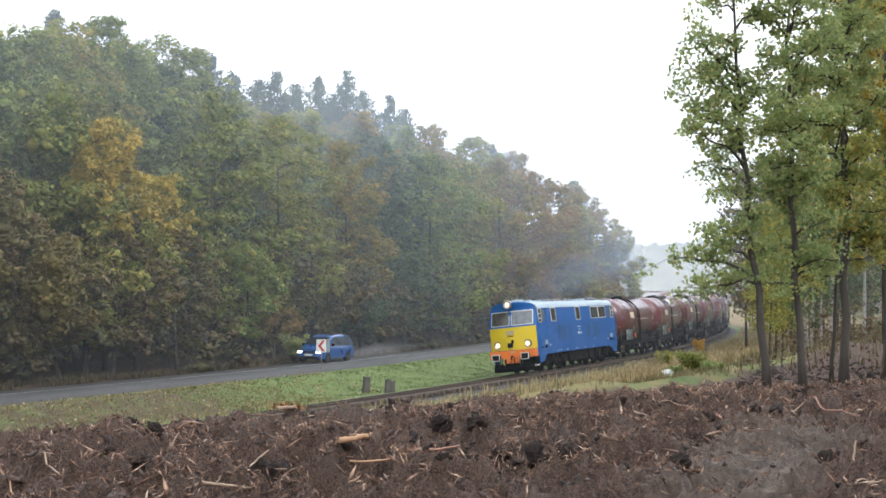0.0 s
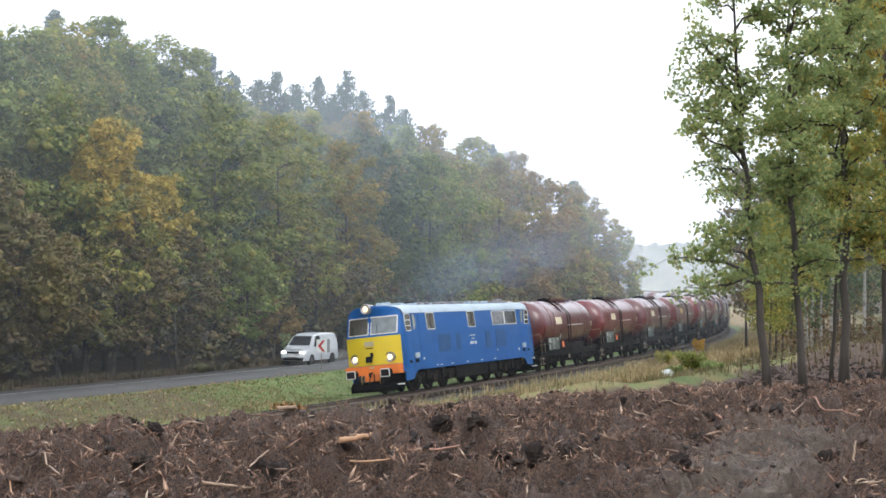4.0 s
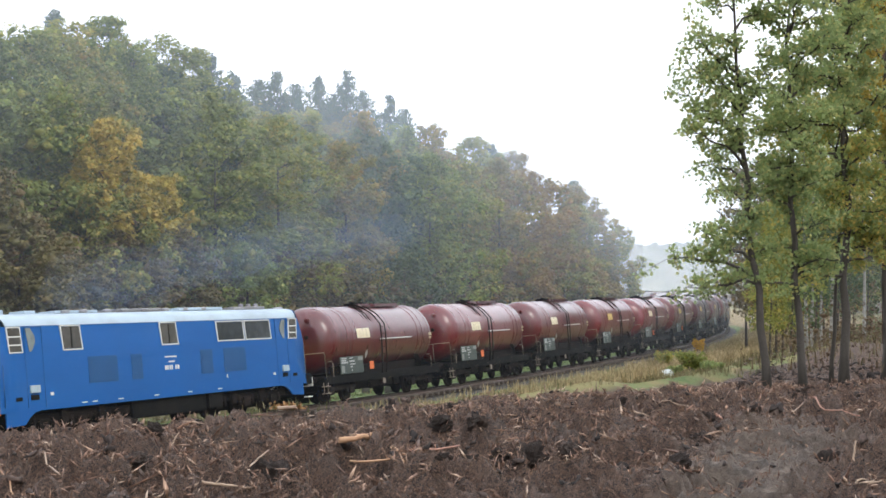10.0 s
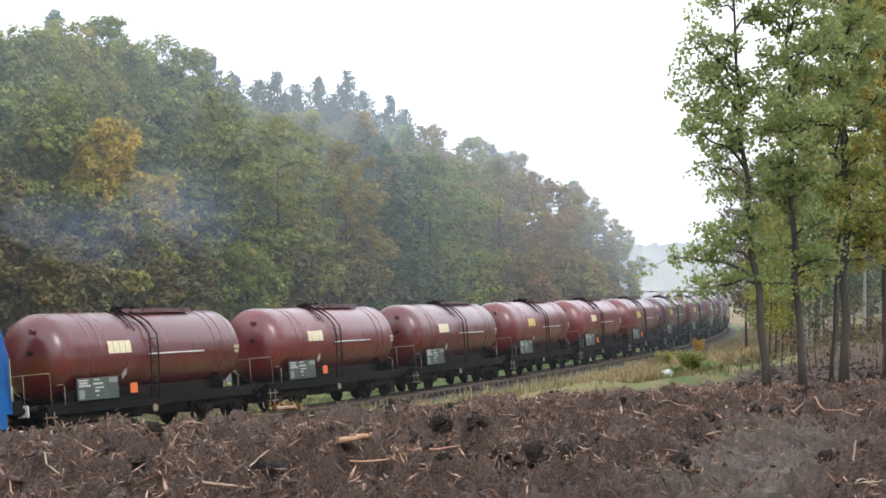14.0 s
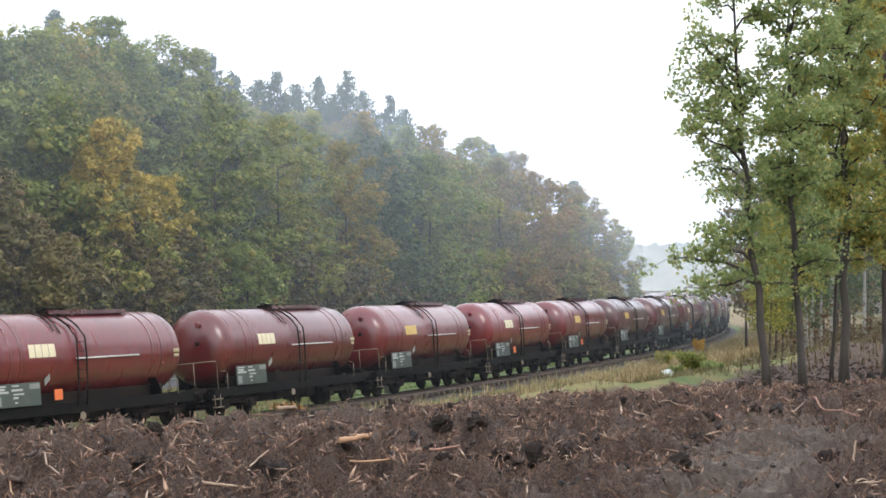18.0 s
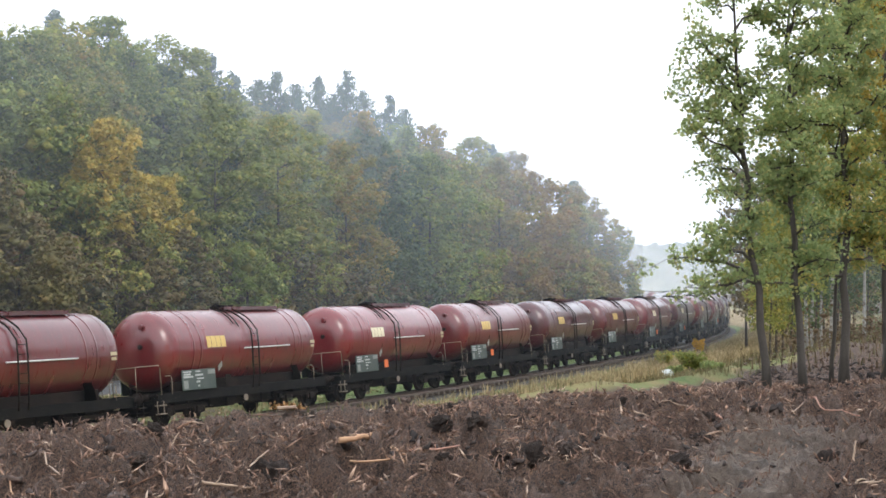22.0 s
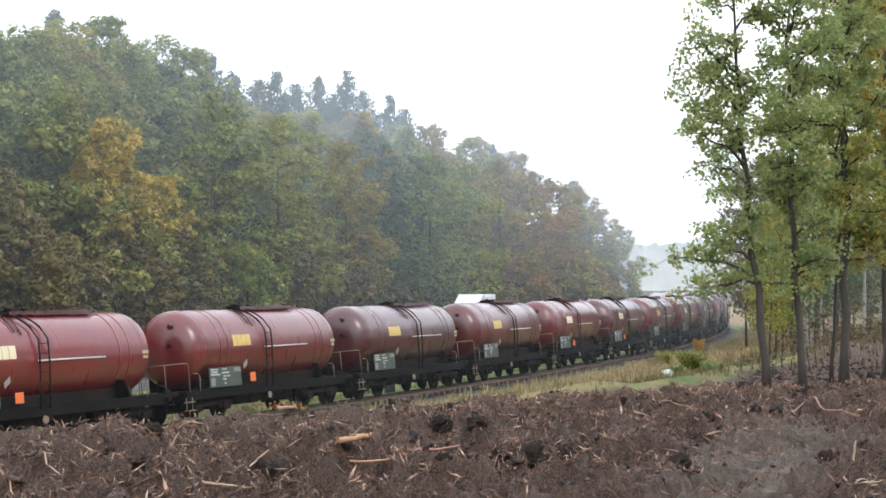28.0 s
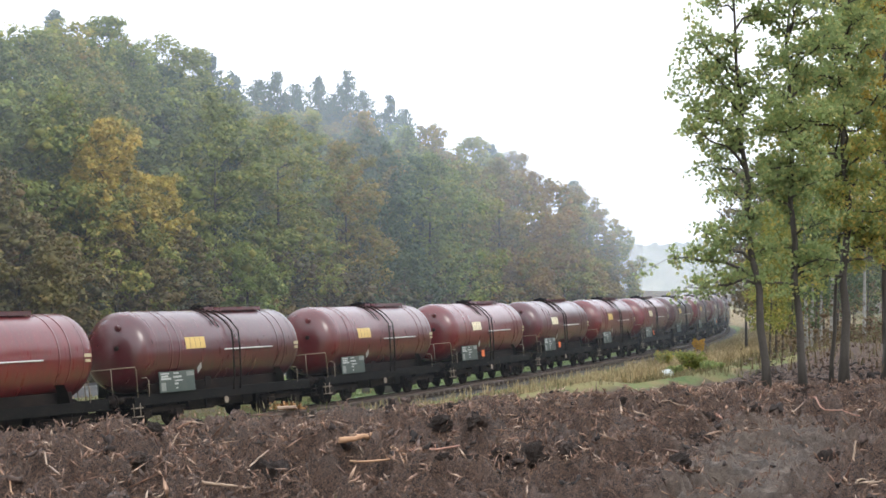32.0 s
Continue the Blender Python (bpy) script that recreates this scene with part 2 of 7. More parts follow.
def value_noise(x, y, scale, seed=0, octaves=4, gain=0.5):
    """Smooth 2D noise in -1..1 on arrays, from hashed lattice values."""
    out, amp, tot = np.zeros_like(x), 1.0, 0.0
    table = np.random.RandomState(seed).rand(256, 256) * 2 - 1
    for o in range(octaves):
        u, v = x / scale + 17.3 * o, y / scale + 9.1 * o
        iu, iv = np.floor(u).astype(int), np.floor(v).astype(int)
        fu, fv = u - iu, v - iv
        fu, fv = fu * fu * (3 - 2 * fu), fv * fv * (3 - 2 * fv)
        g = lambda a, b: table[a % 256, b % 256]
        out += amp * ((g(iu, iv) * (1 - fu) + g(iu + 1, iv) * fu) * (1 - fv) + (g(iu, iv + 1) * (1 - fu) + g(iu + 1, iv + 1) * fu) * fv)
        tot += amp
        amp *= gain
        scale = scale / 2.1
    return out / tot


def ground_at(x, y):
    return float(ground_height(np.array([x]), np.array([y]))[0][0])


# ---- ground, field, road and track ----
def ground_material():
    m, n, l, p = links_of("ground_cover")

    def attr(name):
        a = n.new("ShaderNodeAttribute")
        a.attribute_name = name
        return a.outputs["Fac"]
    fine = noise_of(n, l, 9.0, 5, 0.7)
    mid = noise_of(n, l, 0.8, 4, 0.6)
    big = noise_of(n, l, 0.16, 3, 0.5)
    green = mix_col(n, l, ramp(n, l, mid, 0.3, 0.7), (0.095, 0.145, 0.042), (0.15, 0.205, 0.058))
    green = mix_col(n, l, ramp(n, l, fine, 0.5, 0.8), green, (0.19, 0.20, 0.08))
    dry = mix_col(n, l, ramp(n, l, fine, 0.3, 0.7), (0.30, 0.21, 0.10), (0.22, 0.17, 0.075))
    litter = mix_col(n, l, ramp(n, l, fine, 0.35, 0.7), (0.05, 0.034, 0.022), (0.11, 0.07, 0.042))
    litter = mix_col(n, l, ramp(n, l, mid, 0.55, 0.8), litter, (0.10, 0.12, 0.04))
    soil = mix_col(n, l, ramp(n, l, fine, 0.35, 0.7), (0.05, 0.036, 0.03), (0.13, 0.08, 0.055))
    stone = mix_col(n, l, ramp(n, l, noise_of(n, l, 22.0, 2, 0.5), 0.35, 0.7), (0.04, 0.036, 0.034), (0.11, 0.10, 0.09))

    def wobble(name, lo=0.35, hi=0.65, amt=0.5):
        k = n.new("ShaderNodeMath")
        k.operation = "MULTIPLY_ADD"
        k.inputs[1].default_value = amt
        l.new(ramp(n, l, mid, 0.2, 0.8), k.inputs[0])
        l.new(attr(name), k.inputs[2])
        return ramp(n, l, k.outputs[0], lo + amt / 2, hi + amt / 2)
    c = mix_col(n, l, wobble("dry"), green, dry)
    c = mix_col(n, l, wobble("litter"), c, litter)
    c = mix_col(n, l, wobble("soil"), c, soil)
    c = mix_col(n, l, wobble("stone", 0.4, 0.6, 0.25), c, stone)
    l.new(c, p.inputs["Base Color"])
    p.inputs["Roughness"].default_value = 0.9
    bump_to(n, l, p, fine, 0.05)
    return m


def put_attr(me, name, values):
    a = me.attributes.new(name, "FLOAT", "POINT")
    a.data.foreach_set("value", np.ascontiguousarray(values, dtype=np.float32))


def spread(lo, a, b, hi, step, grow=1.18):
    core = list(np.arange(a, b + 1e-6, step))
    d, x = step, a
    left = []
    while x > lo:
        d *= grow
        x -= d
        left.append(max(x, lo))
    d, x = step, core[-1]
    right = []
    while x < hi:
        d *= grow
        x += d
        right.append(min(x, hi))
    return np.array(left[::-1] + core + right)


def ground_rough(x, y, d):
    """Small unevenness of the ground sheet; the road's bed is smooth."""
    rough = value_noise(x, y, 2.4, 3, 4) * (0.12 + 0.16 * smooth((d - 18.0) / 4.0)) * smooth((np.abs(d) - 3.0) / 2.0)
    return np.where((d < -9.0) & (d > -16.5), -0.05, rough)


def build_ground():
    xs, ys = spread(-2500, -50, 60, 2500, 0.8), spread(-2500, 8, 215, 4000, 0.8)
    gx, gy = np.meshgrid(xs, ys, indexing="ij")
    x, y = gx.ravel(), gy.ravel()
    z, s, d = ground_height(x, y)
    z = z + ground_rough(x, y, d)
    in_field = (x > -7.9) & (x < 12.9) & (y > 7.1) & (y < 40.5) & (d > field_edge(y) - 0.6)
    z = np.where(in_field, z - 0.35, z)
    me = mesh_from("ground", np.stack([x, y, z], 1), grid_faces(len(xs), len(ys)), ground_material(), True)
    put_attr(me, "dry", smooth((d - 3.0) / 2.5) * (1 - 0.48 * smooth((d - 12) / 5.0)) * 0.95 + 0.25 * smooth((-d - 4.5) / 2.0) * smooth((s + 30.0) / 14.0) * smooth((d + 10.5) / 0.6))
    put_attr(me, "litter", np.maximum(smooth((-d - 14.6) / 1.0), smooth((d - 16.0) / 5.0) * smooth((x - 10.0) / 6.0)) + 0.58 * smooth((-d - 3.6) / 1.5) * smooth((s + 31.0) / 14.0) * smooth((d + 10.2) / 0.8))
    put_attr(me, "soil", smooth((d - field_edge(y) + 0.9) / 0.8) * (1 - smooth((x - 12.0) / 6.0)))
    put_attr(me, "stone", 1 - smooth((np.abs(d) - 1.7) / 0.8))
    tagged(new("ground", me), "uneven ground of grass, leaf litter and ballast", "ground", kind="structure")


def soil_material():
    m, n, l, p = links_of("churned_soil")
    fine = noise_of(n, l, 30.0, 6, 0.75)
    mid = noise_of(n, l, 4.0, 6, 0.7)
    big = noise_of(n, l, 0.5, 3, 0.6)
    a = n.new("ShaderNodeAttribute")
    a.attribute_name = "sand"
    def strings(scale, distort, lo, hi):
        t = n.new("ShaderNodeTexNoise")
        t.inputs["Scale"].default_value, t.inputs["Detail"].default_value, t.inputs["Roughness"].default_value, t.inputs["Distortion"].default_value = scale, 5.0, 0.6, distort
        l.new(n.new("ShaderNodeTexCoord").outputs["Object"], t.inputs["Vector"])
        return ramp(n, l, t.outputs["Fac"], lo, hi), t.outputs["Fac"]
    f1, s1 = strings(9.0, 5.0, 0.46, 0.58)
    f2, s2 = strings(21.0, 4.0, 0.52, 0.62)
    c = mix_col(n, l, ramp(n, l, mid, 0.35, 0.65), (0.018, 0.014, 0.013), (0.11, 0.074, 0.058))
    c = mix_col(n, l, f1, c, (0.17, 0.098, 0.068))
    c = mix_col(n, l, ramp(n, l, fine, 0.54, 0.68), c, (0.30, 0.19, 0.14))
    c = mix_col(n, l, f2, c, (0.36, 0.225, 0.155))
    c = mix_col(n, l, ramp(n, l, big, 0.58, 0.75), c, (0.12, 0.095, 0.082))
    sand = mix_col(n, l, ramp(n, l, mid, 0.35, 0.7), (0.115, 0.092, 0.077), (0.37, 0.29, 0.23))
    k = n.new("ShaderNodeMath")
    k.operation = "MULTIPLY_ADD"
    k.inputs[1].default_value = 0.9
    l.new(mid, k.inputs[0])
    l.new(a.outputs["Fac"], k.inputs[2])
    c = mix_col(n, l, ramp(n, l, k.outputs[0], 0.8, 1.3), c, sand)
    l.new(c, p.inputs["Base Color"])
    p.inputs["Roughness"].default_value = 0.62
    h = n.new("ShaderNodeMath")
    h.operation = "ADD"
    l.new(noise_of(n, l, 16.0, 8, 0.85), h.inputs[0])
    l.new(s1, h.inputs[1])
    bump_to(n, l, p, h.outputs[0], 0.13)
    return m


SOIL = soil_material()


def field_sand(x, y):
    """How sandy the field is: a wheel-worn stretch that runs from the right edge to the front."""
    a = np.exp(-((x - 2.2 - (y - 12.0) * 0.28) / 0.85) ** 2) * (1 - smooth((y - 17.0) / 5.0))
    b = np.exp(-((x - 5.5) / 2.5) ** 2 - ((y - 18.5) / 2.6) ** 2)
    return np.clip(a + 0.45 * b, 0, 1)


def field_height(x, y):
    z, s, d = ground_height(x, y)
    sand = field_sand(x, y)
    lump = (np.abs(value_noise(x, y, 1.1, 5, 2)) - 0.22) * 0.44
    clod = value_noise(x, y, 0.36, 8, 3, 0.55)
    clod = np.where(clod > 0.1, np.minimum((clod - 0.1) * 2.0, 0.55), (clod - 0.1) * 0.6) * 0.52
    crumb = np.abs(value_noise(x, y, 0.22, 9, 3, 0.65)) * 0.22 + (0.3 - np.abs(value_noise(x, y, 0.34, 29, 3, 0.6))) * 0.17 + np.maximum(value_noise(x, y, 0.09, 19, 2, 0.6), -0.2) * 0.055
    rise = 0.06 * value_noise(x, y, 5.0, 12, 2)
    far = 1 - 0.75 * smooth((y - 22.0) / 8.0)
    amp = (1 - 0.5 * sand) * far
    calm = 0.45 + 0.55 * smooth((d - field_edge(y)) / 4.0)
    h = z - 0.24 + (lump * 0.8 + clod) * amp * calm + crumb * (1 - 0.5 * sand) * (0.3 + 0.7 * far) * (0.6 + 0.4 * calm) + rise
    edge = smooth((d - field_edge(y) + 1.2) / 1.3)
    return z - 0.25 + (h - z + 0.25) * edge, sand


def build_field():
    xs, ys = np.arange(-8.0, 13.01, 0.04), np.arange(8.0, 40.5, 0.046)
    gx, gy = np.meshgrid(xs, ys, indexing="ij")
    x, y = gx.ravel(), gy.ravel()
    faces = grid_faces(len(xs), len(ys))
    # plan outline of the churned plot: a wedge that widens away from its near corner
    line = (np.abs(x) < 0.33 * y + 1.0) & (x > -13.07 + (field_edge(y) - 2.0) / 0.879 - (48.8 - y) * 0.543)
    keep = line[faces].all(axis=1)
    faces = faces[keep]
    idx, inv = np.unique(faces, return_inverse=True)
    x, y = x[idx], y[idx]
    z, sand = field_height(x, y)
    me = mesh_from("ploughed_field", np.stack([x, y, z], 1), inv.reshape(-1, 4), SOIL, True)
    put_attr(me, "sand", sand)
    tagged(new("ploughed_field", me), "churned dark brown soil of a cleared field", "field", kind="structure")


def road_away(s):
    """How far the road draws off from the railway past the bend."""
    return -13.0 * float(smooth(np.array((-s - 105.0) / 70.0)))


def strip(name, s0, s1, step, profile, material, z_of, away=None):
    """A sheet swept along the track: profile lists (d, z)."""
    ss = np.arange(s0, s1 + 1e-6, step)
    vs = []
    for s in ss:
        for d, z in profile:
            vs.append(beside(s, d + (away(s) if away else 0.0), z + z_of(s)))
    return mesh_from(name, np.array(vs), grid_faces(len(ss), len(profile)), material, False)


def asphalt():
    m, n, l, p = links_of("wet_asphalt")
    fine = noise_of(n, l, 40.0, 3, 0.7)
    big = noise_of(n, l, 0.5, 4, 0.6)
    c = mix_col(n, l, ramp(n, l, big, 0.3, 0.7), (0.03, 0.03, 0.031), (0.05, 0.049, 0.047))
    l.new(mix_col(n, l, ramp(n, l, fine, 0.5, 0.8), c, (0.08, 0.08, 0.077)), p.inputs["Base Color"])
    r = n.new("ShaderNodeMapRange")
    r.inputs["To Min"].default_value, r.inputs["To Max"].default_value = 0.42, 0.72
    l.new(big, r.inputs["Value"])
    l.new(r.outputs["Result"], p.inputs["Roughness"])
    bump_to(n, l, p, fine, 0.004)
    return m


def build_road():
    zs = lambda s: SLOPE * s
    me = strip("road", -300, 60, 2.0, [(-9.7, ROAD_Z - 0.25), (-9.8, ROAD_Z), (-12.3, ROAD_Z + 0.05), (-14.6, ROAD_Z), (-14.7, ROAD_Z - 0.25)], asphalt(), zs, road_away)
    road = tagged(new("road", me), "wet dark asphalt country road", "road", kind="structure")
    paint = surface("road_paint", (0.5, 0.5, 0.49), (0.2, 0.2, 0.19), 0.6, amount=0.6, bump=0.0)
    for d in (-12.35,):
        o = new("centre_line", strip("centre_line", -300, 60, 2.0, [(d + 0.06, ROAD_Z + 0.068), (d - 0.06, ROAD_Z + 0.068)], paint, zs, road_away))
        o.parent = road


def build_track():
    cs, sn = math.cos(radians(CANT)), math.sin(radians(CANT))
    zs = lambda s: SLOPE * s

    def canted(w, h):
        return (w * cs - h * sn, w * sn + h * cs)
    track = empty("railway_track")
    tagged(track, "single canted railway track on timber sleepers", "railway track", kind="structure")
    prof = [(-0.075, -0.16), (-0.075, -0.15), (-0.012, -0.13), (-0.012, -0.045), (-0.036, -0.03), (-0.036, 0.0)]
    prof = prof + [(-w, h) for w, h in prof[::-1]]
    for side in (-0.75, 0.75):
        r = new("rail", strip("rail", -300, 75, 1.5, [canted(side + w, h) for w, h in prof], [STEEL_RAIL, RAIL_TOP], zs))
        r.parent = track
        idx = np.zeros(len(r.data.polygons), dtype=np.int32)
        idx[np.arange(len(idx)) % (len(prof) - 1) == 5] = 1
        r.data.polygons.foreach_set("material_index", idx)
    sl = boxed(-0.13, 0.13, -1.3, 1.3, -0.33, -0.165, 0.02)
    first = None
    s = 14.0
    k = 0
    rest_v, rest_f = [], []
    while s > -170:
        x, y, a = rail_at(s)
        m = Matrix.Translation((x, y, SLOPE * s)) @ Euler((radians(CANT), 0, a + random.uniform(-0.01, 0.01))).to_matrix().to_4x4()
        if first is None:
            first = part("sleeper", sl, SLEEPER, track)
            first.matrix_basis = m
        elif k < 280:
            share("sleeper", first, track, m)
        s -= 0.65
        k += 1


# ---- trees ----
def leaf_cloud(name, centres, radii, counts, size, material, seed, flat=0.6, droop=0.0, three=False, cap=0.0):
    """Leaves scattered in clumps: each leaf a bent rhombus of two triangles."""
    rs = np.random.RandomState(seed)
    c = np.repeat(centres, counts, axis=0)
    r = np.repeat(radii, counts)
    n = len(c)
    v = rs.normal(size=(n, 3))
    v /= np.linalg.norm(v, axis=1)[:, None]
    v *= rs.rand(n, 1) ** 0.45
    v[:, 2] = np.where(rs.rand(n) < cap, np.abs(v[:, 2]), v[:, 2]) * flat
    p = c + v * r[:, None]
    u = rs.normal(size=(n, 3))
    u[:, 2] -= droop
    u /= np.linalg.norm(u, axis=1)[:, None]
    w = np.cross(u, rs.normal(size=(n, 3)))
    w /= np.linalg.norm(w, axis=1)[:, None]
    k = size * (0.6 + 0.8 * rs.rand(n, 1))
    a, b = p - u * k * 0.5, p + u * k * 0.5
    e, f = p + w * k * 0.36, p - w * k * 0.36 + np.cross(u, w) * k * 0.15
    if three:
        verts = np.stack([a, e + (b - a) * 0.5, f + (b - a) * 0.35], axis=1).reshape(-1, 3)
        i = np.arange(n) * 3
        faces = np.stack([i, i + 1, i + 2], axis=1)
        return mesh_from(name, verts, faces, material)
    verts = np.stack([a, e, b, f], axis=1).reshape(-1, 3)
    i = np.arange(n) * 4
    faces = np.stack([i, i + 1, i + 2, i + 3], axis=1)
    return mesh_from(name, verts, faces, material)


def broadleaf(seed, height, crown_r, base_h, leaf, material, n_leaf, bark, trunk_r, clumps=70, lean=0.0, limb_n=14, three=True, cap=0.55, lump=(0.2, 0.38)):
    """A broadleaved tree: tapered bent trunk, limbs that rise into the crown, and a crown of leaf clumps."""
    rs = np.random.RandomState(seed)
    tree = empty("tree")
    bend = rs.uniform(-0.35, 0.35, 2)
    top = height * 0.93

    def axis_at(h):
        q = h / top
        return Vector((bend[0] * math.sin(q * 2.6) + lean * q, bend[1] * math.sin(q * 2.1), h))
    hs = np.linspace(-0.1, top, 10)
    bm = tubed([axis_at(h) for h in hs], [trunk_r * (1.25 if i == 0 else 1) * (1 - 0.9 * (max(h, 0) / top) ** 0.9) + 0.02 for i, h in enumerate(hs)], 9)
    centres, radii = [], []
    for i in range(limb_n):
        h = base_h * 0.8 + (top * 0.9 - base_h * 0.8) * ((i + rs.rand()) / limb_n)
        q = (h - base_h * 0.8) / (height - base_h * 0.8)
        reach = crown_r * (0.55 + 0.6 * math.sin(math.pi * min(1, 0.15 + q * 0.85))) * rs.uniform(0.6, 1.0)
        ang = i * 2.4 + rs.uniform(-0.5, 0.5)
        a = axis_at(h)
        b = a + Vector((math.cos(ang) * reach, math.sin(ang) * reach, reach * rs.uniform(0.3, 0.95)))
        mid = a.lerp(b, 0.5) + Vector((rs.normal(0, 0.07) * reach, rs.normal(0, 0.07) * reach, -0.10 * reach))
        r0 = trunk_r * 0.32 * (1 - 0.6 * q)
        tube(bm, [a, mid, b], [r0, r0 * 0.6, 0.012], 5)
        for f in (0.45, 0.7, 0.95):
            centres.append(a.lerp(b, f) + Vector(rs.normal(0, 0.25, 3)))
            radii.append(crown_r * rs.uniform(*lump))
    k = 0
    while k < clumps:
        q = rs.rand() ** 0.8
        h = base_h + (height - base_h) * q
        prof = math.sin(math.pi * min(1.0, 0.2 + 0.72 * q)) ** 0.8
        rr = crown_r * prof * math.sqrt(rs.uniform(0.15, 1.0)) * rs.uniform(0.75, 1.12)
        ang = rs.uniform(0, 6.283)
        o = axis_at(min(h, top))
        centres.append(o + Vector((math.cos(ang) * rr, math.sin(ang) * rr, 0)))
        radii.append(crown_r * rs.uniform(*lump))
        k += 1
    part("trunk", bm, bark, tree)
    w = np.array(radii) ** 2
    counts = np.maximum(4, (n_leaf * w / w.sum())).astype(int)
    crown = new("crown", leaf_cloud("crown", np.array([list(c) for c in centres]), np.array(radii), counts, leaf, material, seed + 7, 0.66, 0.4, three, cap))
    crown.parent = tree
    return tree


def conifer(seed, height, crown_r, base_q, leaf, n_leaf, trunk_r):
    """A pine: straight bare trunk and whorls of dark needle tufts that narrow to a tip."""
    rs = np.random.RandomState(seed)
    tree = empty("pine_tree")
    bm = tubed([(0, 0, -0.1), (0.1, 0, height * 0.5), (0, 0.05, height * 0.98)], [trunk_r * 1.15, trunk_r * 0.7, 0.02], 8)
    centres, radii = [], []
    h = height * base_q
    while h < height * 0.99:
        q = (h - height * base_q) / (height * (1 - base_q))
        reach = crown_r * (1 - q) ** 0.9 * rs.uniform(0.6, 1.2) + 0.15
        for k in range(6):
            ang = rs.uniform(0, 6.28)
            b = Vector((math.cos(ang) * reach, math.sin(ang) * reach, h + reach * rs.uniform(0.1, 0.65)))
            tube(bm, [(0, 0, h), b], [0.05 * (1 - q) + 0.012, 0.01], 4)
            for f in (0.3, 0.65, 1.0):
                centres.append(Vector((0, 0, h)).lerp(b, f) + Vector(rs.normal(0, 0.12, 3)))
                radii.append(0.24 + 0.17 * reach * rs.uniform(0.6, 1.2))
        h += rs.uniform(0.32, 0.6)
    part("trunk", bm, BARK_PINE, tree)
    w = np.array(radii) ** 2
    counts = np.maximum(3, (n_leaf * w / w.sum())).astype(int)
    crown = new("crown", leaf_cloud("crown", np.array([list(c) for c in centres]), np.array(radii), counts, leaf, LEAF_PINE, seed + 3, 1.1, -1.2, True))
    crown.parent = tree
    return tree


def place(proto, used, x, y, scale=1.0, turn=0.0, z=None, lift=0.0, true_scale=False):
    if true_scale and id(proto) in used:
        scale /= proto.scale.x
    m = Matrix.Translation((x, y, (ground_at(x, y) if z is None else z) - 0.12 + lift)) @ Euler((0, 0, turn)).to_matrix().to_4x4() @ Matrix.Diagonal((scale, scale, scale, 1))
    if id(proto) in used:
        return copy_thing(proto, m)
    used[id(proto)] = 1
    proto.matrix_basis = m
    return proto


def pad_leaves(name, centres, radii, n_leaf, leaf, material, seed, core=0.72, flat=0.72, ragged=0.3):
    """Foliage in pads: leaves that face out and up on the upper side of each pad, over a dark uneven inside."""
    rs = np.random.RandomState(seed)
    centres, radii = np.asarray(centres, float), np.asarray(radii, float)
    w = radii ** 2
    counts = np.maximum(6, n_leaf * w / w.sum()).astype(int)
    c, r = np.repeat(centres, counts, axis=0), np.repeat(radii, counts)
    n = len(c)
    v = rs.normal(size=(n, 3))
    v /= np.linalg.norm(v, axis=1)[:, None]
    v[:, 2] = np.where((v[:, 2] < -0.25) & (rs.rand(n) < 0.75), -v[:, 2], v[:, 2])
    out = 0.72 + ragged * rs.rand(n) + 0.5 * ragged * np.abs(rs.normal(size=n)) ** 2
    p = c + v * (r * out)[:, None] * np.array([1, 1, flat])
    nrm = v * np.array([1, 1, 1.2]) + np.array([0, 0, 0.35]) + rs.normal(0, 0.38, (n, 3))
    nrm /= np.linalg.norm(nrm, axis=1)[:, None]
    u = np.cross(nrm, rs.normal(size=(n, 3)))
    u /= np.linalg.norm(u, axis=1)[:, None]
    q = np.cross(nrm, u)
    k = leaf * (0.55 + 0.9 * rs.rand(n, 1))
    verts = np.stack([p - u * k * 0.5, p + u * k * 0.35 + q * k * 0.38, p + u * k * 0.5 - q * k * 0.34], axis=1).reshape(-1, 3)
    i = np.arange(n) * 3
    faces = np.stack([i, i + 1, i + 2], axis=1)
    bv = np.array([(1, 0, 0), (-1, 0, 0), (0, 1, 0), (0, -1, 0), (0, 0, 1), (0, 0, -1)], float)
    bf = np.array([(0, 2, 4), (2, 1, 4), (1, 3, 4), (3, 0, 4), (2, 0, 5), (1, 2, 5), (3, 1, 5), (0, 3, 5)])
    m = len(centres)
    g = bv[None] * (0.35 + 0.65 * rs.rand(m, len(bv), 1)) * core * radii[:, None, None] * np.array([1, 1, flat]) + centres[:, None] - np.array([0, 0, 0.12]) * radii[:, None, None]
    cf = (bf[None] + (np.arange(m) * len(bv))[:, None, None]).reshape(-1, 3) + len(verts)
    return mesh_from(name, np.concatenate([verts, g.reshape(-1, 3)]), np.concatenate([faces, cf]), material)


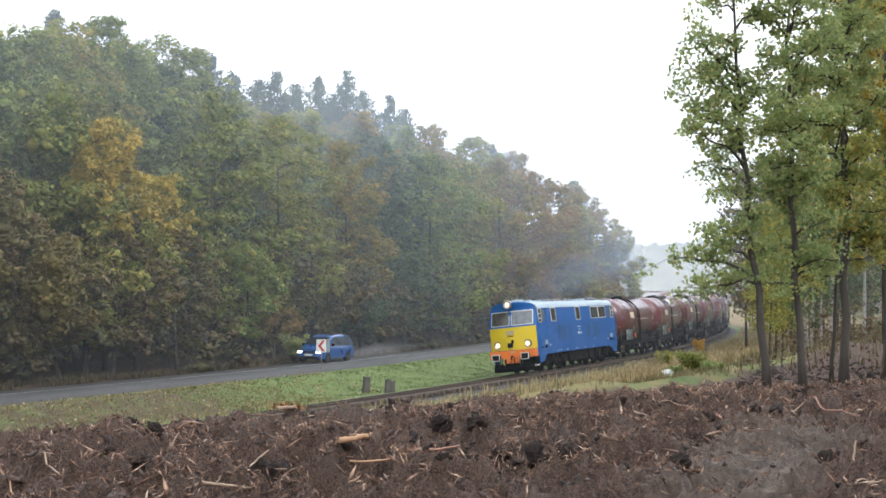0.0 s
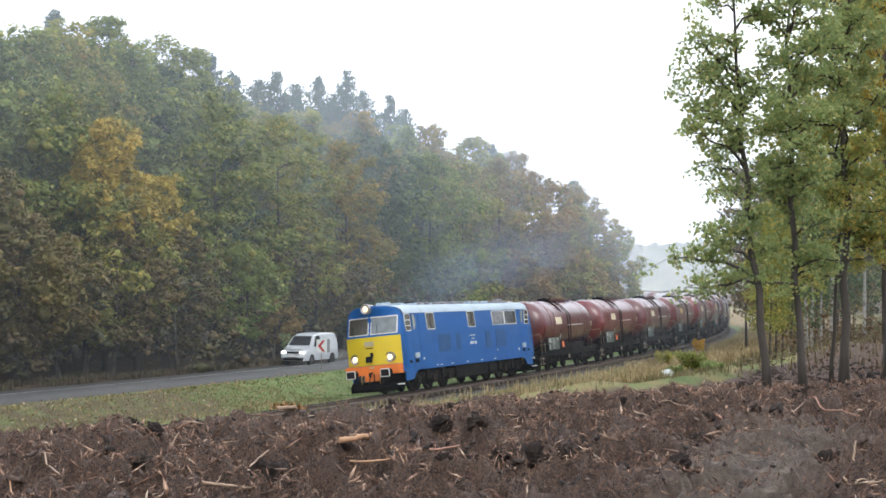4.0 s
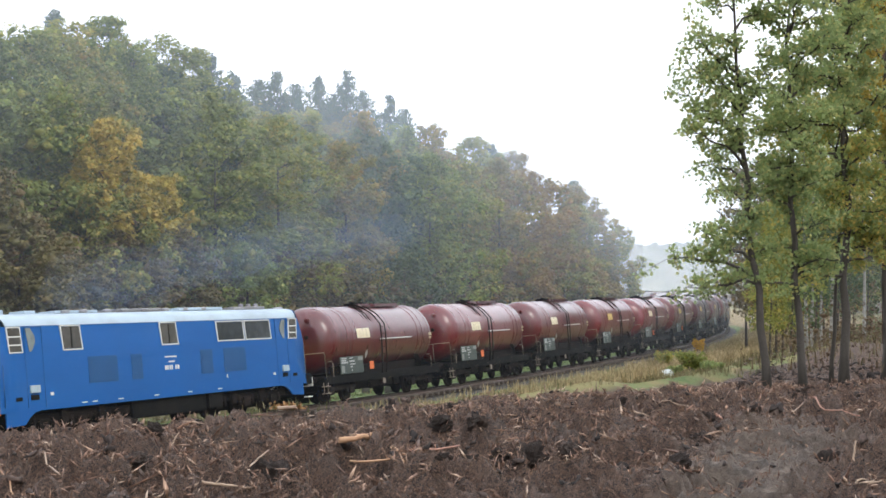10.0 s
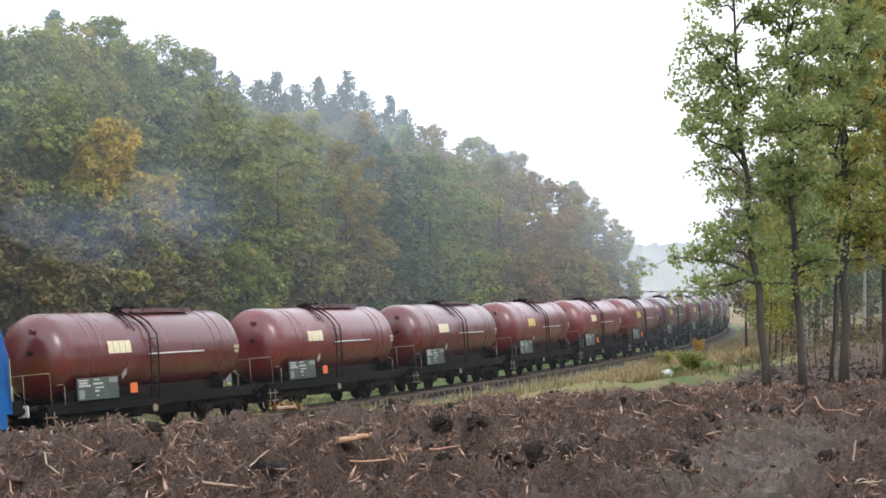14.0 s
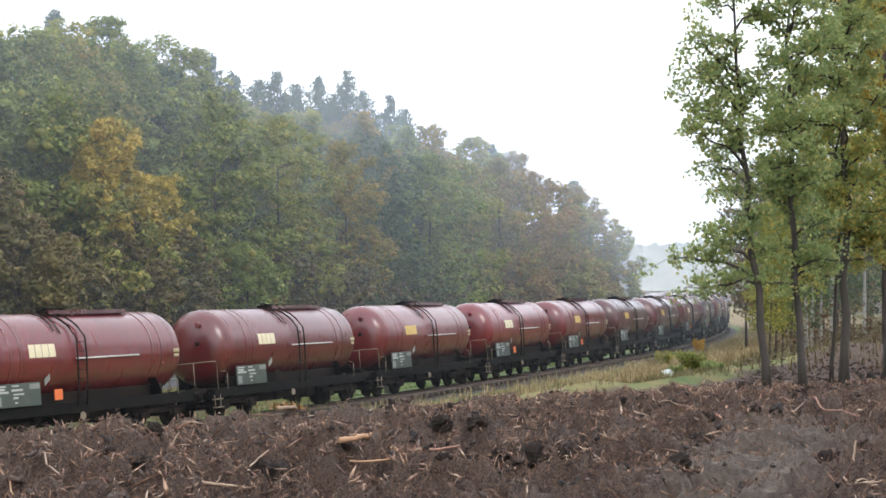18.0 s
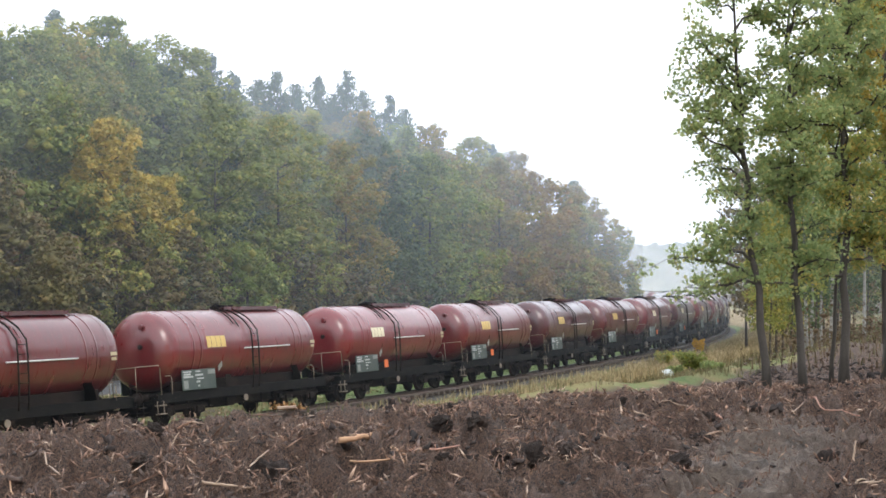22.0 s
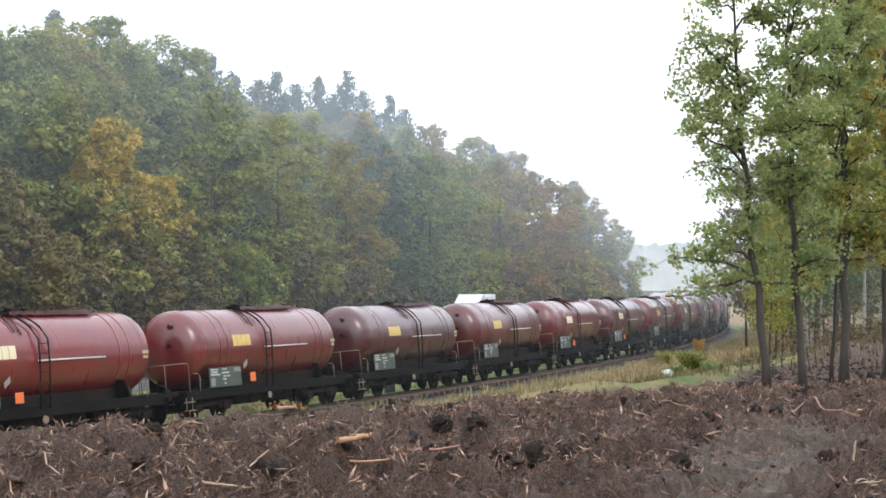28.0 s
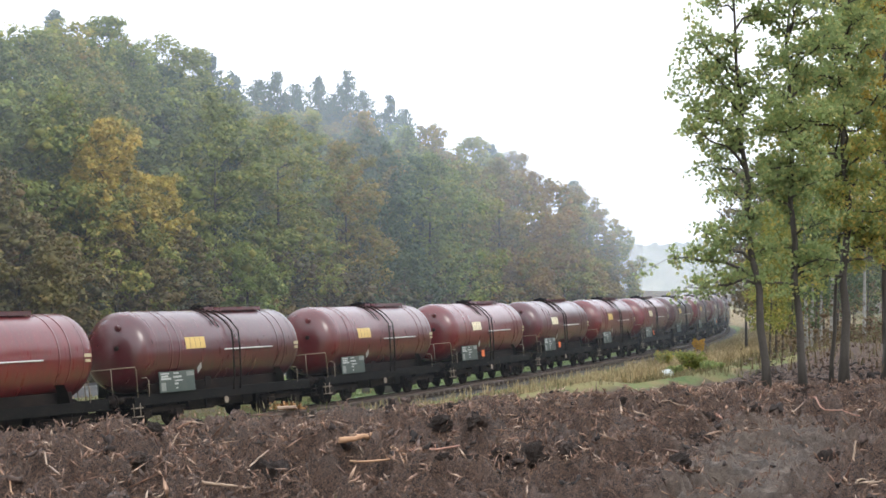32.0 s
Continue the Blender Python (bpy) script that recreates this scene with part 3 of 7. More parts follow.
def edge_tree(seed, height, crown_r, base_h, material, n_leaf, leaf, boughs=28, thin=1.0, slim=0.0):
    """A broadleaved tree of the forest: bent trunk, rising limbs, and a lobed crown built of leaf pads on its boughs."""
    rs = np.random.RandomState(seed)
    tree = empty("tree")
    bend, top = rs.uniform(-0.5, 0.5, 2), height * 0.94
    trunk_r = 0.08 + 0.009 * height
    axis_at = lambda h: Vector((bend[0] * math.sin(2.6 * h / top), bend[1] * math.sin(2.1 * h / top), h))
    hs = np.linspace(-0.2, top * 0.8, 9)
    bm = tubed([axis_at(h) for h in hs], [trunk_r * (1 - 0.92 * (max(h, 0) / (top * 0.8))) + 0.015 for h in hs], 7)
    centres, radii = [], []
    for i in range(boughs):
        q = ((i + rs.rand()) / boughs) ** 0.92
        ang = i * 2.399 + rs.uniform(-0.5, 0.5)
        prof = float(np.interp(q, [0, 0.15, 0.4, 0.65, 0.85, 1.0], [0.72, 0.95, 1.0, 0.95 - 0.1 * slim, 0.74 - 0.15 * slim, 0.2]))
        big = crown_r * rs.uniform(0.28, 0.43) * (1.0 - 0.3 * max(0.0, q - 0.6) / 0.4)
        reach = max(0.0, crown_r * prof * rs.uniform(0.85, 1.18) - big * 0.55) * (1.0 if i % 3 else rs.uniform(0.2, 0.6))
        h = base_h + (height - 0.42 * big - base_h) * q
        b = axis_at(min(h, top)) + Vector((math.cos(ang) * reach, math.sin(ang) * reach, 0))
        centres.append([b.x, b.y, b.z - 0.1 * big])
        radii.append(big * 0.66)
        # leaf pads on the upper and outer side of the bough
        for _ in range(7):
            v = rs.normal(0, 1, 3) + np.array([math.cos(ang) * 0.5, math.sin(ang) * 0.5, 0.35])
            v /= np.linalg.norm(v)
            centres.append([b.x + v[0] * big * 0.78, b.y + v[1] * big * 0.78, b.z + v[2] * big * 0.68])
            radii.append(big * rs.uniform(0.24, 0.44))
        if i % 2 == 0:
            a = axis_at(max(base_h * 0.5, min(top, h) - reach * 0.55))
            tube(bm, [a, a.lerp(b, 0.5) + Vector((0, 0, -0.08 * reach)), b], [trunk_r * 0.32 * (1 - 0.6 * q), trunk_r * 0.2 * (1 - 0.6 * q), 0.015], 4)
    part("trunk", bm, BARK, tree)
    crown = new("crown", pad_leaves("crown", centres, radii, n_leaf, leaf, material, seed + 7, 0.72 * thin))
    crown.parent = tree
    return tree


def forest_spot(across, d):
    """The place d metres beside the track that shows at this part of the view's width, on the near limb of the bend."""
    ss = np.arange(20.0, -165.0, -0.5)
    pts = [beside(s, d) for s in ss]
    ax = np.array([784 + 2631 * p.x / p.y for p in pts])
    return pts[int(np.argmin(np.abs(ax - across)))]


# the trees that make the forest's face: part of the view's width, distance from the track, height of the top in the view, crown radius, kind
FACE = (
    (-40, -19.0, 285, 4.2, "brown"), (45, -19.5, 375, 3.0, "brown"), (105, -18.5, 440, 2.6, "brown"), (188, -20.0, 196, 1.95, "yellow"), (150, -19.0, 310, 2.4, "olive"), (205, -18.4, 400, 2.4, "umber"),
    (245, -18.9, 350, 2.2, "olive"), (320, -18.4, 400, 2.4, "umber"),
    (298, -19.2, 298, 1.5, "yellow"), (372, -21.0, 165, 3.9, "green"), (425, -18.2, 425, 1.7, "bright"), (482, -18.6, 535, 1.5, "rust"), (490, -21.0, 192, 3.5, "olive"),
    (598, -20.5, 240, 3.0, "ochre"), (560, -18.4, 470, 2.2, "umber"), (675, -21.5, 240, 3.2, "dark"), (640, -18.3, 500, 2.0, "dark"), (757, -20.0, 262, 3.3, "green"))
FACE_FAR = (
    (715, -18.4, 440, 2.4, "dark"), (818, -19.0, 275, 3.3, "olive"), (800, -17.6, 430, 2.6, "green"), (878, -18.2, 276, 3.4, "ochre"), (928, -17.4, 296, 3.6, "rust"), (905, -16.6, 440, 2.8, "rust"),
    (972, -16.4, 312, 3.4, "ochre"), (1012, -15.6, 350, 3.2, "olive"), (1050, -14.0, 366, 3.3, "ochre"), (1088, -12.0, 400, 2.7, "olive"), (1015, -16.0, 322, 3.0, "ochre"), (1000, -14.6, 450, 3.0, "olive"), (1090, -11.8, 455, 2.3, "ochre"), (1040, -13.0, 460, 2.8, "rust"))
CANOPY = (
    (-95, -26.0, 70, 4.6, "green"), (-20, -25.0, 46, 4.0, "green"), (52, -24.5, 36, 3.8, "green"), (120, -25.5, 32, 3.8, "olive"), (183, -26.0, 14, 3.4, "green"), (238, -25.0, 66, 3.4, "green"),
    (282, -27.0, 46, 3.3, "thin"), (335, -26.0, 66, 3.3, "green"), (410, -25.5, 175, 3.4, "green"), (450, -27.0, 185, 3.4, "olive"), (535, -27.0, 186, 3.6, "olive"), (632, -27.0, 190, 3.3, "ochre"),
    (705, -27.0, 215, 3.4, "green"), (760, -26.0, 212, 3.0, "ochre"), (838, -24.0, 234, 3.0, "olive"), (875, -24.0, 266, 3.0, "green"), (910, -22.0, 262, 3.2, "ochre"))
PINES = ((92, -38.0, 16, 1.6), (372, -36.0, 100, 1.7), (408, -38.0, 132, 2.2), (455, -40.0, 142, 2.3), (490, -38.0, 122, 2.2), (524, -39.0, 148, 2.2), (562, -38.0, 136, 1.8), (588, -40.0, 165, 2.2),
         (612, -38.0, 126, 2.0), (642, -39.0, 158, 2.2), (690, -38.0, 168, 2.0), (716, -39.0, 192, 2.1), (868, -28.0, 252, 1.3), (1016, -18.0, 322, 1.3))


def build_forest():
    rs = np.random.RandomState(11)
    mats = {"green": LEAF_GREEN, "bright": LEAF_BRIGHT, "dark": LEAF_DARK, "olive": LEAF_OLIVE, "yellow": LEAF_YELLOW, "ochre": LEAF_OCHRE, "rust": LEAF_RUST, "brown": LEAF_BROWN, "umber": LEAF_UMBER, "thin": LEAF_GREEN}
    words = {"green": "tall broadleaved tree with dull green leaves", "olive": "tall broadleaved tree turning olive yellow", "yellow": "broadleaved tree with a golden yellow top",
             "bright": "low broadleaved tree in fresh light green leaf", "dark": "shaded dark green broadleaved tree", "ochre": "oak turning ochre and brown",
             "rust": "oak in rusty brown autumn leaf", "brown": "young dull brown oak", "umber": "young dark olive-brown oak", "thin": "tall tree with a thin see-through crown"}
    for row, trees in enumerate((FACE, FACE_FAR, CANOPY)):
        for i, (across, d, top, r, key) in enumerate(trees):
            p = forest_spot(across, d)
            z = ground_at(p.x, p.y) - 0.12
            h = EYE + p.y * (511.5 - top) / 2631 - z
            far = p.y > 118
            r *= 1.16
            low = 0.52 * h if key == "yellow" else (1.0 + 0.08 * h) if row < 2 else 0.25 * h
            n = int((12500 if not far else 8500) * min(1.5, max(0.35, h * r / 55.0)) * (0.6 if key == "thin" else 1.0))
            t = edge_tree(700 + 40 * row + i, h, r, low, mats[key], n, 0.21 if not far else 0.28, int(np.clip(h * 2.5, 16, 48)), 0.3 if key == "thin" else 1.0, 0.5 if row == 2 else 0.0)
            t.matrix_basis = Matrix.Translation((p.x, p.y, z))
            tagged(t, words[key] + " at the forest edge", "tree", "forest beyond the road")
    for i, (across, d, top, r) in enumerate(PINES):
        p = forest_spot(across, d)
        z = ground_at(p.x, p.y) - 0.12
        t = conifer(90 + i, EYE + p.y * (511.5 - top) / 2631 - z, r * 1.85, 0.6, 0.27, 8500, 0.2)
        t.matrix_basis = Matrix.Translation((p.x, p.y, z))
        tagged(t, "tall dark green pine behind the broadleaved edge", "pine tree", "forest beyond the road")
    # the depth of the forest, and its edge beyond the view
    used = {}
    kinds = [edge_tree(820 + i, 20.0, 4.4, 2.0, (LEAF_GREEN, LEAF_OLIVE, LEAF_DARK, LEAF_OCHRE)[i], 2800, 0.5, 34) for i in range(4)]
    for row, (d0, step) in enumerate(((-20.5, 6.5), (-26.5, 6.5), (-33.0, 6.5), (-40.0, 7.0))):
        s = 22.0 + row
        while s > -235:
            p = beside(s + rs.uniform(-1.2, 1.2), d0 + rs.uniform(-1.0, 1.0) - 3 * float(smooth(np.array((-s - 100.0) / 60.0))))
            across = 784 + 2631 * p.x / p.y
            seen = -120 < across < 1120
            s -= step * rs.uniform(0.85, 1.15)
            on_road = abs(track_coords(np.array([p.x]), np.array([p.y]))[1][0] + 12.5 - road_away(s)) < 5.0
            if (row == 0 and seen) or on_road:
                continue
            cap = float(np.interp(across, [-300, 0, 180, 260, 350, 400, 600, 740, 870, 1000, 1080, 1130], [80, 75, 55, 110, 130, 205, 220, 250, 300, 355, 430, 470]))
            h = EYE + p.y * (511.5 - cap) / 2631 + 0.6
            k = min(1.4, h / 20.0) * (0.97 - 0.03 * rs.rand()) if row else rs.uniform(0.8, 1.0)
            t = place(kinds[rs.randint(4)], used, p.x, p.y, k, rs.uniform(0, 6.28), true_scale=True)
            tagged(t, "broadleaved tree within the autumn forest", "tree", "forest beyond the road")
    clear_spare(kinds, used)


def clear_spare(protos, used):
    """Removes built kinds of tree that found no place."""
    for o in protos:
        if id(o) not in used:
            for c in list(o.children):
                bpy.data.objects.remove(c)
            bpy.data.objects.remove(o)


def build_undergrowth():
    """Young growth and low boughs under the forest's edge, too many to count."""
    rs = np.random.RandomState(14)
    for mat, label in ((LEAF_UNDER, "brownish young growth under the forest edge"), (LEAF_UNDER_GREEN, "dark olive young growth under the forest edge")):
        cs, rd = [], []
        for d0, step in ((-17.6, 9.0), (-21.0, 8.0), (-26.0, 8.0), (-32.0, 8.0), (-38.0, 9.0)):
            s = 24.0 - rs.rand() * 6
            while s > -200:
                p = beside(s, d0 + rs.uniform(-1.2, 0.8))
                z = ground_at(p.x, p.y)
                h, r = rs.uniform(3.5, 7.0) * (1.0 if d0 > -18 else 1.5), rs.uniform(1.6, 2.8)
                for k in range(12):
                    a, q = rs.uniform(0, 6.28), rs.rand()
                    cs.append((p.x + math.cos(a) * r * (1.1 - 0.6 * q), p.y + math.sin(a) * r * (1.1 - 0.6 * q), z + 0.4 + h * q))
                    rd.append(rs.uniform(0.6, 1.2))
                s -= step * rs.uniform(0.7, 1.3)
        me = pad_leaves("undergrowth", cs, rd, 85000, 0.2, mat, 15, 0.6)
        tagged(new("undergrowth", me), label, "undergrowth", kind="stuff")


def build_brushwood():
    """Low brown growth between the trunks of the wood beside the field."""
    rs = np.random.RandomState(44)
    cs, rd = [], []
    for i in range(70):
        y = 42 + 55 * rs.rand()
        x = max(y * 0.235, beside(-(y - 45) * 1.08, 12.0).x) + rs.rand() ** 1.2 * 16
        z, h = ground_at(x, y), rs.uniform(0.3, 1.5)
        for _ in range(6):
            cs.append((x + rs.normal(0, 0.5), y + rs.normal(0, 0.5), z + h * rs.rand()))
            rd.append(rs.uniform(0.2, 0.55))
    me = pad_leaves("brushwood", cs, rd, 16000, 0.10, LEAF_UNDER, 45, 0.35, 0.8, 0.9)
    tagged(new("brushwood", me), "brown low growth between the trunks", "undergrowth", kind="stuff")


def field_oak(seed, x, y, height, trunk_r, lean, mat, boughs, fills, mat_top=None):
    """A young oak at the field's edge: leaning trunk, crooked boughs, twigs with loose clusters of leaves."""
    rs = np.random.RandomState(seed)
    tree = empty("oak_tree")
    hs = np.linspace(-0.25, height, 14)
    sway = rs.uniform(-0.10, 0.10, (14, 2)) * np.linspace(0.2, 1.2, 14)[:, None]
    axis = [Vector((lean * max(h, 0) / 5.0 * (1.0 - 0.045 * h) + sway[i, 0], sway[i, 1], h)) for i, h in enumerate(hs)]
    bm = tubed(axis, [trunk_r * (1.3 if i == 0 else 1.0) * (1 - 0.86 * (max(h, 0) / height) ** 0.8) for i, h in enumerate(hs)], 10)
    rows = list(boughs)
    for lo, hi, n, reach in fills:
        for i in range(n):
            h = lo + (hi - lo) * (i + rs.rand()) / n
            rows.append((h, i * 137.5 + rs.uniform(-25, 25), reach * rs.uniform(0.55, 1.1) * (1 - 0.5 * max(0.0, h / height - 0.6)), reach * rs.uniform(0.1, 0.75)))
    cs, rd = [], []
    for h, ang, reach, rise in rows:
        j = int(np.searchsorted(hs, min(h, height - 0.1)))
        q = (h - hs[j - 1]) / (hs[j] - hs[j - 1])
        a = axis[j - 1].lerp(axis[j], q)
        out = Vector((math.cos(radians(ang)), math.sin(radians(ang)), 0))
        pts = [a]
        for k in range(1, 6):
            f = k / 5
            pts.append(a + out * reach * f + Vector((rs.normal(0, 0.05), rs.normal(0, 0.05), rise * f ** 0.7 - 0.12 * reach * f * f + rs.normal(0, 0.03))))
        r0 = min(trunk_r * 0.42, 0.014 + 0.016 * reach)
        tube(bm, pts, [r0 * (1 - 0.15 * k) for k in range(5)] + [0.004], 5)
        for k in range(int(5 + 7 * reach)):
            f = rs.uniform(0.28, 1.04)
            i = min(4, int(f * 5))
            base = pts[i].lerp(pts[i + 1], min(1.0, f * 5 - i))
            t = Vector((rs.normal(0, 0.20), rs.normal(0, 0.20), rs.normal(0.03, 0.17)))
            tube(bm, [base, base + t * 0.6 + Vector((0, 0, 0.03)), base + t], [0.007, 0.005, 0.002], 3, caps=False)
            for g in (0.6, 1.0):
                cs.append(list(base + t * g))
                rd.append(rs.uniform(0.11, 0.24))
    part("trunk", bm, BARK_OAK, tree)
    cs, rd = np.array(cs), np.array(rd)
    low = cs[:, 2] < height * 0.52 if mat_top else np.ones(len(cs), bool)
    for sel, m, name in ((low, mat, "crown"), (~low, mat_top, "crown_top")):
        if sel.any():
            c = new(name, leaf_cloud(name, cs[sel], rd[sel], np.maximum(5, rd[sel] ** 2 * 640).astype(int), 0.080, m, seed + 7, 0.8, 0.35, False, 0.3))
            c.parent = tree
    tree.matrix_basis = Matrix.Translation((x, y, ground_at(x, y) - 0.1))
    return tagged(tree, "young oak with thin green and yellowing leaves", "tree", "oaks at the field edge")


def build_right_trees():
    rs = np.random.RandomState(5)
    used = {}
    # boughs: height on the trunk, bearing (180 points to the open field), reach, rise
    field_oak(31, 6.02, 27.6, 8.6, 0.088, -0.58, LEAF_OAK,
              ((2.0, 184, 1.65, 0.62), (1.9, 172, 1.30, 0.05), (2.3, 200, 1.10, 0.55), (2.7, 178, 0.70, 0.35), (3.3, 190, 0.62, 0.5), (3.7, 176, 0.85, 0.55), (4.0, 186, 1.18, 0.9), (4.5, 172, 1.18, 1.15), (5.0, 192, 1.12, 1.1), (5.6, 180, 0.95, 1.0), (4.3, 205, 0.9, 0.9), (5.2, 165, 0.9, 0.9)),
              ((3.8, 8.2, 13, 0.85), (2.4, 3.6, 4, 0.5)))
    field_oak(32, 6.72, 27.8, 9.4, 0.082, -0.30, LEAF_OAK, ((1.9, 200, 0.8, 0.1), (2.2, 330, 0.9, 0.25), (2.0, 20, 0.9, 0.35)), ((2.3, 4.0, 9, 0.75), (3.8, 9.0, 30, 1.1)))
    field_oak(33, 7.86, 29.2, 9.6, 0.10, 0.10, LEAF_YELLOW_GREEN, ((2.1, 190, 1.0, 0.0), (2.3, 10, 0.9, 0.2)), ((2.3, 4.2, 11, 0.95), (4.0, 9.2, 28, 1.25)), LEAF_OAK)
    field_oak(35, 7.74, 29.7, 7.5, 0.048, 0.25, LEAF_OAK, (), ((2.6, 7.0, 9, 0.6),))
    field_oak(36, 9.05, 30.4, 9.4, 0.115, 0.05, LEAF_YELLOW_GREEN, ((2.6, 185, 1.1, 0.1),), ((2.6, 9.0, 22, 1.1),), LEAF_YELLOW)
    field_oak(37, 9.9, 33.0, 9.8, 0.13, 0.2, LEAF_YELLOW_GREEN, (), ((3.0, 9.2, 18, 1.2),))
    oaks = [broadleaf(61 + i, 15.0, 2.7, 3.4, 0.30, (LEAF_DARK, LEAF_OLIVE, LEAF_BROWN)[i], 2900, BARK, 0.10, 60, limb_n=14) for i in range(3)]
    birch = broadleaf(71, 14.0, 1.9, 5.5, 0.2, LEAF_OLIVE, 2400, BARK_BIRCH, 0.07, 45)
    pine = conifer(97, 19.0, 2.2, 0.55, 0.36, 3000, 0.13)
    trees = []
    for i in range(36):
        y = 40 + 92 * (i + rs.rand()) / 36
        x = max(y * 0.222 + 0.4, beside(-(y - 45) * 1.08, 9.0).x) + rs.uniform(0, 1) ** 1.5 * 24 + 0.3
        k = rs.rand()
        across = 784 + 2631 * x / y
        low = across < 1450
        if low and i % 2:
            x += y * 0.07
        k = max(k, 0.4) if low else k
        proto, txt = (pine, "pine with a bare reddish trunk") if k < 0.22 else (birch, "slim birch with a white trunk") if k < 0.38 else (oaks[rs.randint(3)], "slender oak in mixed autumn leaf")
        t = place(proto, used, x, y, rs.uniform(0.42, 0.55) if low and x / y < 0.254 else rs.uniform(0.7, 1.0), rs.uniform(0, 6.28))
        tagged(t, txt + " on leaf litter", "tree", "wood beside the field")
    # the wood goes on past the bend, on the near side of the line
    for i in range(40):
        y = 112 + 100 * (i + rs.rand()) / 40
        x = y * (0.196 + 0.10 * rs.rand() ** 1.3)
        if beside(-(y - 45) * 1.07, 6.0).x > x and y < 165:
            x = beside(-(y - 45) * 1.07, 6.5).x + rs.rand() * 6
        tagged(place(oaks[rs.randint(3)], used, x, y, rs.uniform(0.8, 1.15), rs.uniform(0, 6.28)), "tree of the wood inside the railway bend", "tree", "wood inside the bend")
    # and behind and beside the camera, along the cleared field
    for i in range(16):
        x, y = 18 + rs.rand() * 12, -20 + 50 * (i + rs.rand()) / 16
        proto = pine if rs.rand() < 0.3 else oaks[rs.randint(3)]
        tagged(place(proto, used, x, y, rs.uniform(0.95, 1.25), rs.uniform(0, 6.28)), "tree of the wood along the cleared field", "tree", "wood beside the field")
    # unseen oaks added across the clearing, behind the camera, to darken the tanks' reflections
    for i in range(34):
        a = radians(100 + 200 * (i + 0.8 * rs.rand()) / 34)
        r = 34 + 26 * rs.rand()
        tagged(place(oaks[rs.randint(3)], used, math.sin(a) * r, math.cos(a) * r, rs.uniform(1.0, 1.3), rs.uniform(0, 6.28), true_scale=True), "unseen oak added behind the camera for tank reflections", "tree", "wood round the clearing")
    # trees between the bank and the bend, and a dark pine at the wood's edge
    for x, y, k in ((15.3, 70.0, 0.5), (17.0, 76.0, 0.58), (18.8, 84.0, 0.62), (15.6, 67.0, 0.45), (21.0, 92.0, 0.7)):
        tagged(place(oaks[2 if k > 0.6 else 1], used, x, y, k, x, true_scale=True), "slender oak at the edge of the railway bank", "tree", "wood beside the field")
    tagged(place(pine, used, 13.4, 45.0, 0.95, 1.0, true_scale=True), "dark pine standing behind the oaks", "tree", "wood beside the field")
    for x, y, k in ((13.2, 54.0, 0.8), (14.1, 57.0, 0.75), (13.9, 54.8, 0.7), (15.6, 60.0, 0.85), (16.4, 58.0, 0.8)):
        tagged(place(birch, used, x, y, k, x, true_scale=True), "slim birch with a white trunk on leaf litter", "tree", "wood beside the field")
    clear_spare([pine, birch] + oaks, used)


def build_backdrop():
    m, n, l, p = links_of("far_woods_hazed")
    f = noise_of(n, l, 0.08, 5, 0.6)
    # haze is put into these pale greys and the faint glow below
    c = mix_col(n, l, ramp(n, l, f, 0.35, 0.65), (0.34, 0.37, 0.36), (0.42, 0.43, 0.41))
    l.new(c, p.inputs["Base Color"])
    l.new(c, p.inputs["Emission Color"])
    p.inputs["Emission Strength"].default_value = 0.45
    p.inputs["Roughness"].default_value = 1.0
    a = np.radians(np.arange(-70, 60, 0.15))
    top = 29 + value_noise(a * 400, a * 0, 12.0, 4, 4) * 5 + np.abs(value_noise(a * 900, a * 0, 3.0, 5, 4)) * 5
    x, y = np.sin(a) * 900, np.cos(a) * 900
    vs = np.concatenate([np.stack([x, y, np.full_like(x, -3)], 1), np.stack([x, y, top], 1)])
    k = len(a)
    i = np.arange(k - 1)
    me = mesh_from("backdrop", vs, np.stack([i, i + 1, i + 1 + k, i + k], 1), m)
    tagged(new("backdrop", me), "line of distant woods, haze put into its pale glow", "backdrop", kind="structure")


# ---- the train ----
BLUE = surface("engine_blue", (0.004, 0.088, 0.315), (0.006, 0.066, 0.225), 0.42, big=0.8, amount=0.4, bump=0.0, coat=0.05, stretch=(0.4, 1, 1.6))
BLUE_DARK = surface("engine_blue_grille", (0.001, 0.068, 0.215), (0.002, 0.05, 0.15), 0.5, amount=0.5, bump=0.0)
ROOF_GREY = surface("engine_roof_grey", (0.36, 0.45, 0.52), (0.22, 0.25, 0.28), 0.5, big=0.7, amount=0.6, bump=0.0)
YELLOW = surface("engine_yellow", (0.62, 0.46, 0.008), (0.42, 0.31, 0.03), 0.4, big=1.5, amount=0.35, bump=0.0)
ORANGE = surface("beam_orange", (0.72, 0.17, 0.015), (0.35, 0.10, 0.03), 0.5, big=2.0, amount=0.5, bump=0.0)
WHITE = surface("white_paint", (0.62, 0.62, 0.60), (0.36, 0.34, 0.32), 0.5, big=3.0, amount=0.4, bump=0.0)
CREAM = surface("cream_paint", (0.40, 0.35, 0.22), (0.24, 0.17, 0.10), 0.55, big=3.0, amount=0.4, bump=0.0)
OCHRE = surface("ochre_paint", (0.30, 0.20, 0.06), (0.16, 0.10, 0.04), 0.55, big=3.0, amount=0.4, bump=0.0)
LOGO_CREAM = surface("logo_cream", (0.66, 0.60, 0.42), (0.45, 0.36, 0.24), 0.5, big=6.0, amount=0.4, bump=0.0)
LOGO_OCHRE = surface("logo_ochre", (0.58, 0.42, 0.14), (0.40, 0.26, 0.10), 0.5, big=6.0, amount=0.4, bump=0.0)
